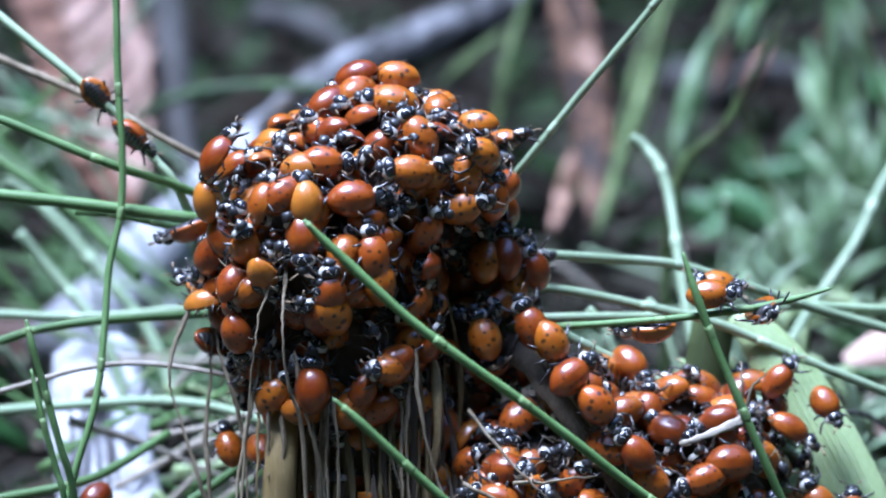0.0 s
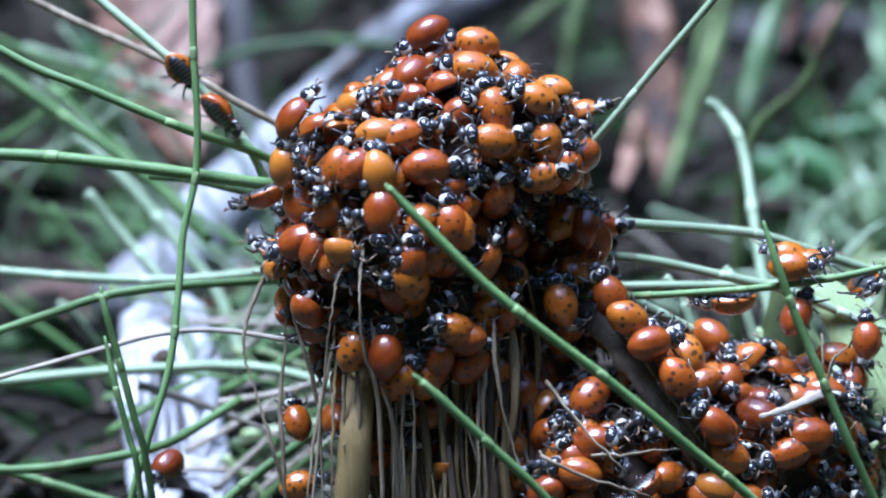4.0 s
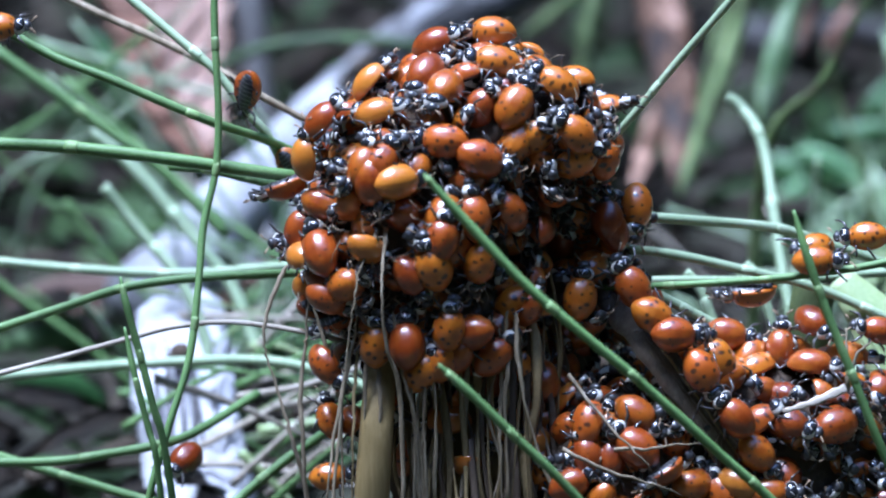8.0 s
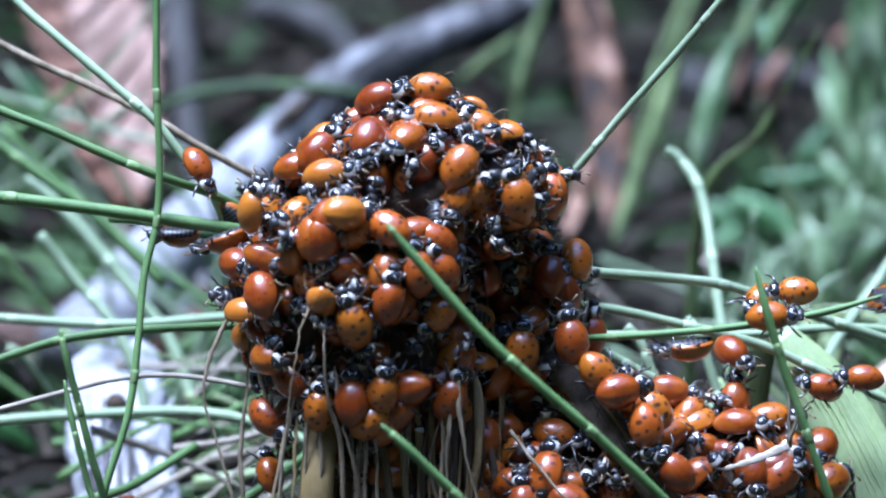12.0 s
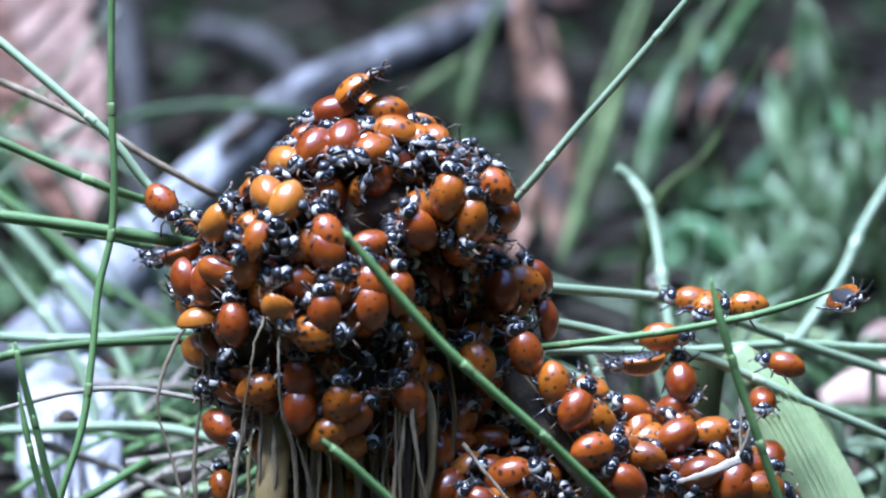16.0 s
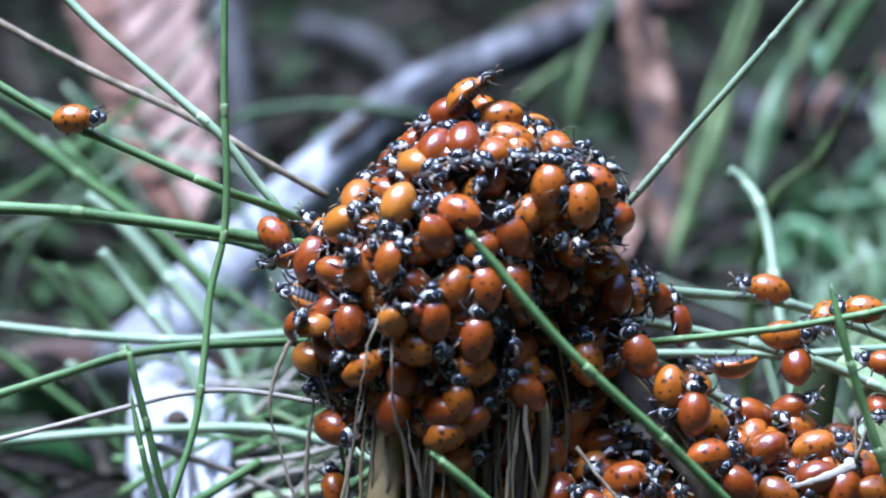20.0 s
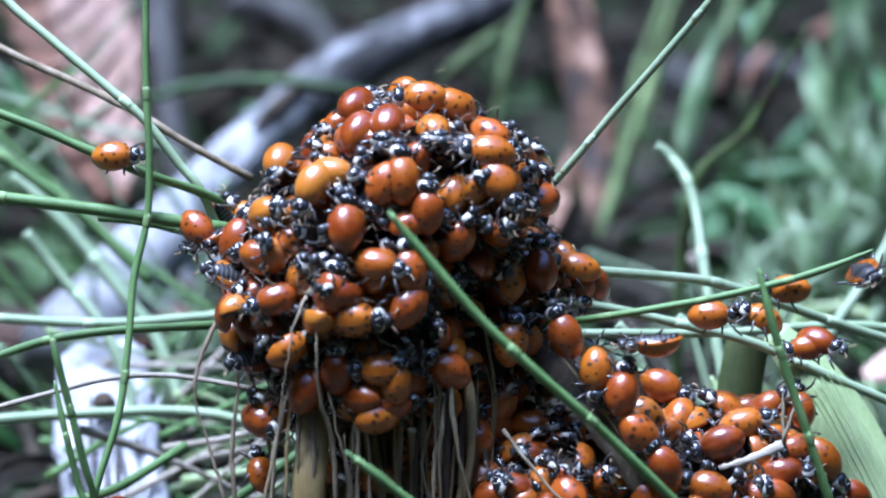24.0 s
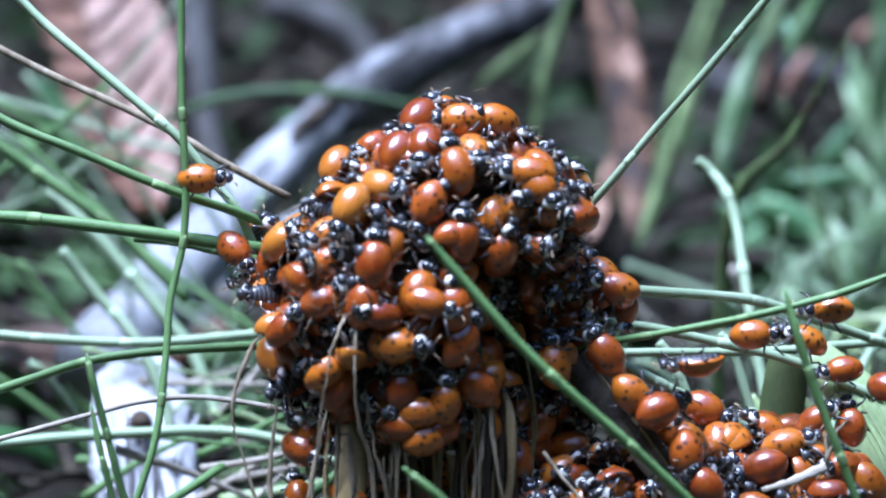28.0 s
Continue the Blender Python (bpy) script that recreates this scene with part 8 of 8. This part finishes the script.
def tracked():
    """Beetles whose ways over the clump, the heap and the stems are known."""
    rng = random.Random(77)
    for where, colour, marks in TRACKED:
        rows = []
        tilt, roll = rng.gauss(-5, 11), rng.gauss(0, 0.28)
        for t, x, y, z, h in marks:
            p, a = Vector((x, y, z)), radians(h)
            head = Vector((math.cos(a), 0.26 * math.sin(a), 0.97 * math.sin(a)))
            if where == "clump":
                n = skin(CLUMP, p)[1]
            elif where == "heap":
                n = skin(HEAP, p)[1]
            elif where == "hang":
                n = Vector((0.1, 0.18, -0.97))
            elif where == "turns":
                n = Vector((0.05, 0.98, 0.15)) if t < 10 else Vector((0.7, 0.6, 0.5)) if t < 12 else Vector((0.6, -0.3, 0.75)) if t < 14 else Vector((0, -0.55, 0.8))
            elif where == "lean":
                n, head = Vector((-0.6, 0.4, 0.7)), Vector((0.6, 0.1, 0.45))
            elif where == "face":
                n, head = Vector((0.1, -0.15, -1)), Vector((0.3, -0.95, 0.12)) if t < 26.5 else Vector((-0.9, -0.4, 0.1))
            else:
                n = Vector((0, -0.55, 0.8))
            n = (n + Vector((roll, -0.1, 0.1)) + head.cross(n) * roll).normalized()
            rows.append((t, perch(p - n * 1.5, n, head, tilt)))
        MOVING.append((beetle(colour if colour >= 0 else rng.choice((0, 0, 0, 1, 1, 3)), rows[0][1], rng.uniform(1.0, 1.16) * (0.9 if where in ("stem", "face", "turns") else 1.0)), rows, marks))


tracked()


def early_walkers():
    """Beetles on the stems beside the clump: one under the level stem, one low down, one that comes down a sloping stem."""
    for way in ([(0.0, (-28.9, 10.7, 67.3)), (9.5, (-29.6, 9.8, 67.9)), (11.3, (-37.2, 6.3, 70.5)), (12.0, (-40.0, 4.5, 71.4)), (14.6, (-41.3, 4.6, 71.6)), (16.0, (-34.9, 6.2, 70.1)), (17.5, (-29.3, 10.7, 67.3)), (28.0, (-28.9, 11.6, 67.1))],):
        rows = [(t, perch(Vector(p), Vector((0.0, 0.4, -0.9)), Vector((-1, 0, 0.05)))) for t, p in way]
        MOVING.append((beetle(1, rows[0][1], 0.92), rows, ()))
    beetle(1, perch(Vector((-48.2, 2.8, 30.1)), Vector((0.2, -0.5, 0.8)), Vector((-0.5, -0.4, -0.6))), 0.95)
    for way in ([(0.0, (-45.5, 13.0, 87.5)), (3.5, (-44.7, 12.7, 86.6)), (6.0, (-37.3, 9.6, 78.8)), (8.0, (-31.8, 9.7, 71.6)), (28.0, (-31.2, 11.6, 70.7))],):
        rows = [(t, perch(Vector(p) - Vector((0, 0, 0.6)), Vector((0.05, 0.98, 0.15)), Vector((0.6, 0, -0.8)))) for t, p in way]
        MOVING.append((beetle(3, rows[0][1], 0.85), rows, ()))


early_walkers()


def on_sheath():
    """Beetles that cling to the edges of the dark sheath."""
    rng = random.Random(55)
    line = spline([(5.5, -2.6, 64.1), (11.3, -6.3, 58.0), (17.7, -10.4, 50.4), (25.4, -13.2, 40.1), (32.5, -11.0, 28.9)], 8)
    for i, off in ((7, -2.6), (9, 3.0), (13, 3.4), (16, 3.6), (20, 3.4), (24, 3.6), (28, 3.2), (29, -3.0)):
        p = line[i] + Vector((0.8, 0, 0.6)) * off + Vector((0, -0.6, 0))
        up = Vector((0.35 * off / 3, -1, 0.35))
        ahead = Vector((-0.6, 0, 0.8)) * rng.choice((1, 1, -1)) + Vector((rng.gauss(0, 0.4), 0, rng.gauss(0, 0.4)))
        rows = [(0.0, perch(p, up, ahead))]
        for t in (4.5, 9.0, 13.5, 17.0, 22.5, 28.0):
            p = p + ahead.normalized() * rng.uniform(-0.2, 0.7)
            rows.append((t, perch(p, up, ahead + Vector((rng.gauss(0, 0.25), 0, rng.gauss(0, 0.25))))))
        MOVING.append((beetle(rng.choice((0, 1, 1, 3)), rows[0][1], rng.uniform(0.98, 1.1)), rows, ()))


on_sheath()


def swarm():
    ways = [marks for ob, rows, marks in MOVING if marks]

    def near(p):
        """How many of four moments a known beetle is close to p."""
        count = 0
        for t in (2.0, 9.0, 18.0, 25.0):
            for marks in ways:
                k = min(marks, key=lambda m: abs(m[0] - t))
                if (Vector(k[1:4]) - p).length < 4.2:
                    count += 1
                    break
        return count

    for blobs, gap, seed, rear in ((CLUMP, 4.2, 21, 7.0), (HEAP, 4.6, 22, 40.0), (COLUMN, 5.0, 23, 10.0)):
        front = spread_over(blobs, gap, seed, lambda p, n: n.y < 0.35 and p.y < rear)
        for k, (p, n) in enumerate(front):
            if near(p) > 1 or (blobs is CLUMP and ((p.z < 56 and k % 2) or (p.x > 0 and p.z < 66 and k % 2))) or (blobs is COLUMN and (p.z > 57 or k % 3 == 0)) or (blobs is HEAP and p.x > 39 and p.z < 33):
                continue
            rng = random.Random(seed * 1000 + k)
            rows = crawl(blobs, p, n, rng, 0.25 if blobs is COLUMN else 0.5)
            MOVING.append((beetle(rng.choice((0, 0, 0, 1, 1, 2, 3)), rows[0][1], rng.uniform(0.92, 1.1)), rows, ()))
        if blobs is COLUMN:
            continue
        rest = [(p, n, -0.8) for p, n in spread_over(blobs, 4.6, seed + 5, lambda p, n: not (n.y < 0.35 and p.y < rear))]
        deep = [(p, n, -1.6 if blobs is HEAP or p.z > 70 else -2.9) for p, n in spread_over(blobs, 3.8, seed + 9, lambda p, n: n.y < 0.35 and p.y < rear and (blobs is HEAP or p.z > 47))]
        packed(deep, seed + 1)
        packed(rest, seed)


def packed(rest, seed):
    """The beetles of the deeper layer or of the far side, too many to tell apart, as one mesh."""
    rng = random.Random(seed)
    mats, verts, faces, slots, rest_at, base = [], [], [], [], [], {}
    for p, n, lift in rest:
        a = rng.uniform(0, 6.28)
        side = n.orthogonal().normalized()
        m = perch(p + n * lift, (n + Vector((rng.gauss(0, 0.3), rng.gauss(0, 0.3), rng.gauss(0, 0.3)))).normalized(), side * math.cos(a) + n.cross(side) * math.sin(a), rng.choice((-80, -70, -60, -45, -20, 20)))
        turn, shift = np.array(m.to_3x3()) * rng.uniform(0.95, 1.1), np.array(m.translation)
        for child in PROTO[rng.choice((0, 0, 1))].children:
            src = child.data
            if src.name not in base:
                base[src.name] = (np.array([v.co for v in src.vertices]), [tuple(f.vertices) for f in src.polygons], [c for v in src.vertices for c in v.co * (1000 / BIG)])
            skin_of = src.materials[0]
            if skin_of not in mats:
                mats.append(skin_of)
            co, polys, own = base[src.name]
            rest_at.extend(own)
            k = len(verts)
            verts.extend((co @ turn.T + shift).tolist())
            faces.extend(tuple(i + k for i in f) for f in polys)
            slots.extend([mats.index(skin_of)] * len(polys))
    me = bpy.data.meshes.new("beetle_swarm")
    me.from_pydata(verts, [], faces)
    for mt in mats:
        me.materials.append(mt)
    me.polygons.foreach_set("material_index", slots)
    me.polygons.foreach_set("use_smooth", [True] * len(faces))
    me.attributes.new("rest", "FLOAT_VECTOR", "POINT").data.foreach_set("vector", rest_at)
    me.update()
    tagged(new("beetle_swarm", me), "dense swarm of orange beetles packed under the others", "lady beetles", kind="stuff")


swarm()


def glint_strands():
    """Fine pale strands between the beetles: painted-in leg and antenna glints, and debris."""
    rng = random.Random(88)
    bm = bmesh.new()
    for blobs, count in ((CLUMP, 230), (HEAP, 90)):
        for _ in range(count):
            c, r = rng.choice(blobs)
            d = Vector((rng.gauss(0, 1), -abs(rng.gauss(0, 1)), rng.gauss(0.2, 1))).normalized()
            q, n = skin(blobs, (c[0] + d.x * r[0], c[1] + d.y * r[1], c[2] + d.z * r[2]))
            if n.y > 0.4:
                continue
            q = q + n * rng.uniform(0.2, 2.0) + Vector((rng.gauss(0, 1.5), 0, rng.gauss(0, 1.5)))
            side = n.cross(Vector((rng.gauss(0, 1), rng.gauss(0, 1), rng.gauss(0, 1)))).normalized()
            ln = rng.uniform(0.7, 2.0)
            tube_into(bm, [q - side * ln, q + n * rng.uniform(0.2, 0.9), q + side * ln * 0.8 + n * rng.uniform(-0.5, 0.9)], rng.uniform(0.025, 0.05), 4)
    tagged(part("plant_hairs", bm, M_STRAW), "fine pale strands for leg glints and debris between beetles", "plant hairs", kind="stuff")


glint_strands()

SWAY_FRONT = [  # seconds, degrees of lean, millimetres sideways and upwards
    (0, 4.75, -4.59, -2.60), (1, 4.97, -4.83, -2.57), (2, 5.02, -4.65, -2.80), (3, 4.73, -4.80, -2.42), (3.5, 4.35, -4.57, -2.23), (5.5, 0.83, -3.98, -0.88), (6, 0.88, -3.77, -0.93), (7, 0.89, -3.44, -1.13), (8, 1.32, -2.49, -1.88), (9, 0.87, -1.61, -1.54), (10, 0.70, -1.36, -1.71), (11, 0.09, -0.49, -0.86), (14.5, 1.54, 0.82, -2.55), (15, 1.23, 0.33, -1.83), (16, 0.14, -0.12, -0.27), (17, 0.02, 0.02, 0.12), (18, 0.87, -0.53, 0.08), (20, -0.44, 1.10, 0.02), (23.5, -0.51, 0.84, 0.66), (24, -0.28, 0.88, 0.42), (25, -0.25, 0.95, 0.36), (26, -0.00, 0.58, 0.61), (27, -0.08, 0.53, 0.62), (28, -0.35, 0.84, 0.18)]
SWAY_LOW = [  # seconds, degrees of lean, millimetres sideways and upwards
    (0, -2.32, 1.82, 1.49), (1, -2.29, 1.75, 1.52), (2, -2.26, 1.66, 1.59), (3, -2.19, 1.50, 1.67), (3.5, -2.12, 1.52, 1.54), (5.5, -2.41, 3.16, 0.01), (6, -2.69, 3.00, 0.64), (7, -2.61, 2.16, 1.54), (8, -2.39, 2.13, 1.22), (9, -2.47, 2.27, 1.17), (10, -2.07, 2.24, 0.60), (11, -2.42, 2.58, 0.72), (14.5, -0.61, 0.34, 0.55), (15, -0.56, 0.36, 0.45), (16, -0.41, 0.28, 0.32), (17, -0.17, 0.07, 0.18), (18, 0.38, -0.17, -0.38), (20, 0.91, -0.43, -0.89), (23.5, 3.03, -1.75, -2.59), (24, 2.97, -1.69, -2.56), (25, 2.63, -1.49, -2.28), (26, 1.96, -1.08, -1.74), (27, 0.61, -0.29, -0.60), (28, 0.45, 0.60, -1.32)]
SWAY_BLADE = [  # seconds, degrees of lean, millimetres sideways and upwards
    (0, 2.76, -3.01, -1.03), (1, 2.76, -3.10, -0.81), (2, 2.86, -3.28, -0.66), (3, 2.92, -3.38, -0.60), (3.5, 2.87, -3.32, -0.60), (5.5, 2.82, -3.38, -0.26), (6, 2.56, -3.06, -0.25), (7, 2.45, -2.98, -0.14), (8, 2.21, -2.69, -0.10), (9, 1.39, -1.65, -0.14), (10, 1.37, -1.59, -0.24), (11, 0.72, -0.90, 0.06), (14.5, 0.08, -0.13, 0.10), (15, 0.09, -0.21, 0.30), (16, 0.03, -0.13, 0.28), (17, -0.06, 0.00, 0.21), (18, -0.25, 0.22, 0.24), (20, -0.35, 0.42, 0.01), (23.5, -0.34, 0.51, -0.30), (24, -0.47, 0.72, -0.45), (25, -0.45, 0.70, -0.45), (26, -0.11, 0.12, 0.04), (27, 0.44, -0.49, -0.13), (28, 1.25, -1.39, -0.38)]

SWAY_TWIG = [  # seconds, degrees of lean, millimetres sideways and upwards
    (0, -4.9, 0, -1.9), (2, -4.8, 0, -1.9), (3.5, -4.6, 0, -1.8), (11, -3.6, 0, -0.9), (14.5, -1.5, 0, -0.3), (17, 0, 0, 0), (20, -1.1, 0, 1.2), (23.5, 1.5, 0, 1.5), (26, 2.9, 0, 1.7), (28, 2.9, 0, 1.7)]

ACROSS, UPWARD, INWARD = Vector((1, 0, 0)), Vector((0, 0.2588, 0.9659)), Vector((0, 0.9659, -0.2588))


def sway(ob, pivot, rows):
    """Lean a stem about the pivot (mm) and shift it."""
    c = Vector(pivot) * MM
    out = []
    for t, lean, dx, dz in rows:
        turn = Matrix.Rotation(radians(lean), 4, -INWARD)
        out.append((t, Matrix.Translation(c + (ACROSS * dx + UPWARD * dz) * MM) @ turn @ Matrix.Translation(-c)))
    if out[0][0] > 0:
        out.insert(0, (0.0, out[0][1]))
    if out[-1][0] < 28:
        out.append((28.0, out[-1][1]))
    walk(ob, out)


def motions():
    sway(front_stem, (-9.4, -33.6, 83.6), SWAY_FRONT)
    sway(low_stem, (-12.4, -40.7, 57.0), SWAY_LOW)
    sway(blade_stem, (38.7, -21.9, 73.4), SWAY_BLADE)
    sway(twig_stem, (17.0, -6.0, 60.5), SWAY_TWIG)
    for ob, rows, marks in MOVING:
        walk(ob, rows)


motions()
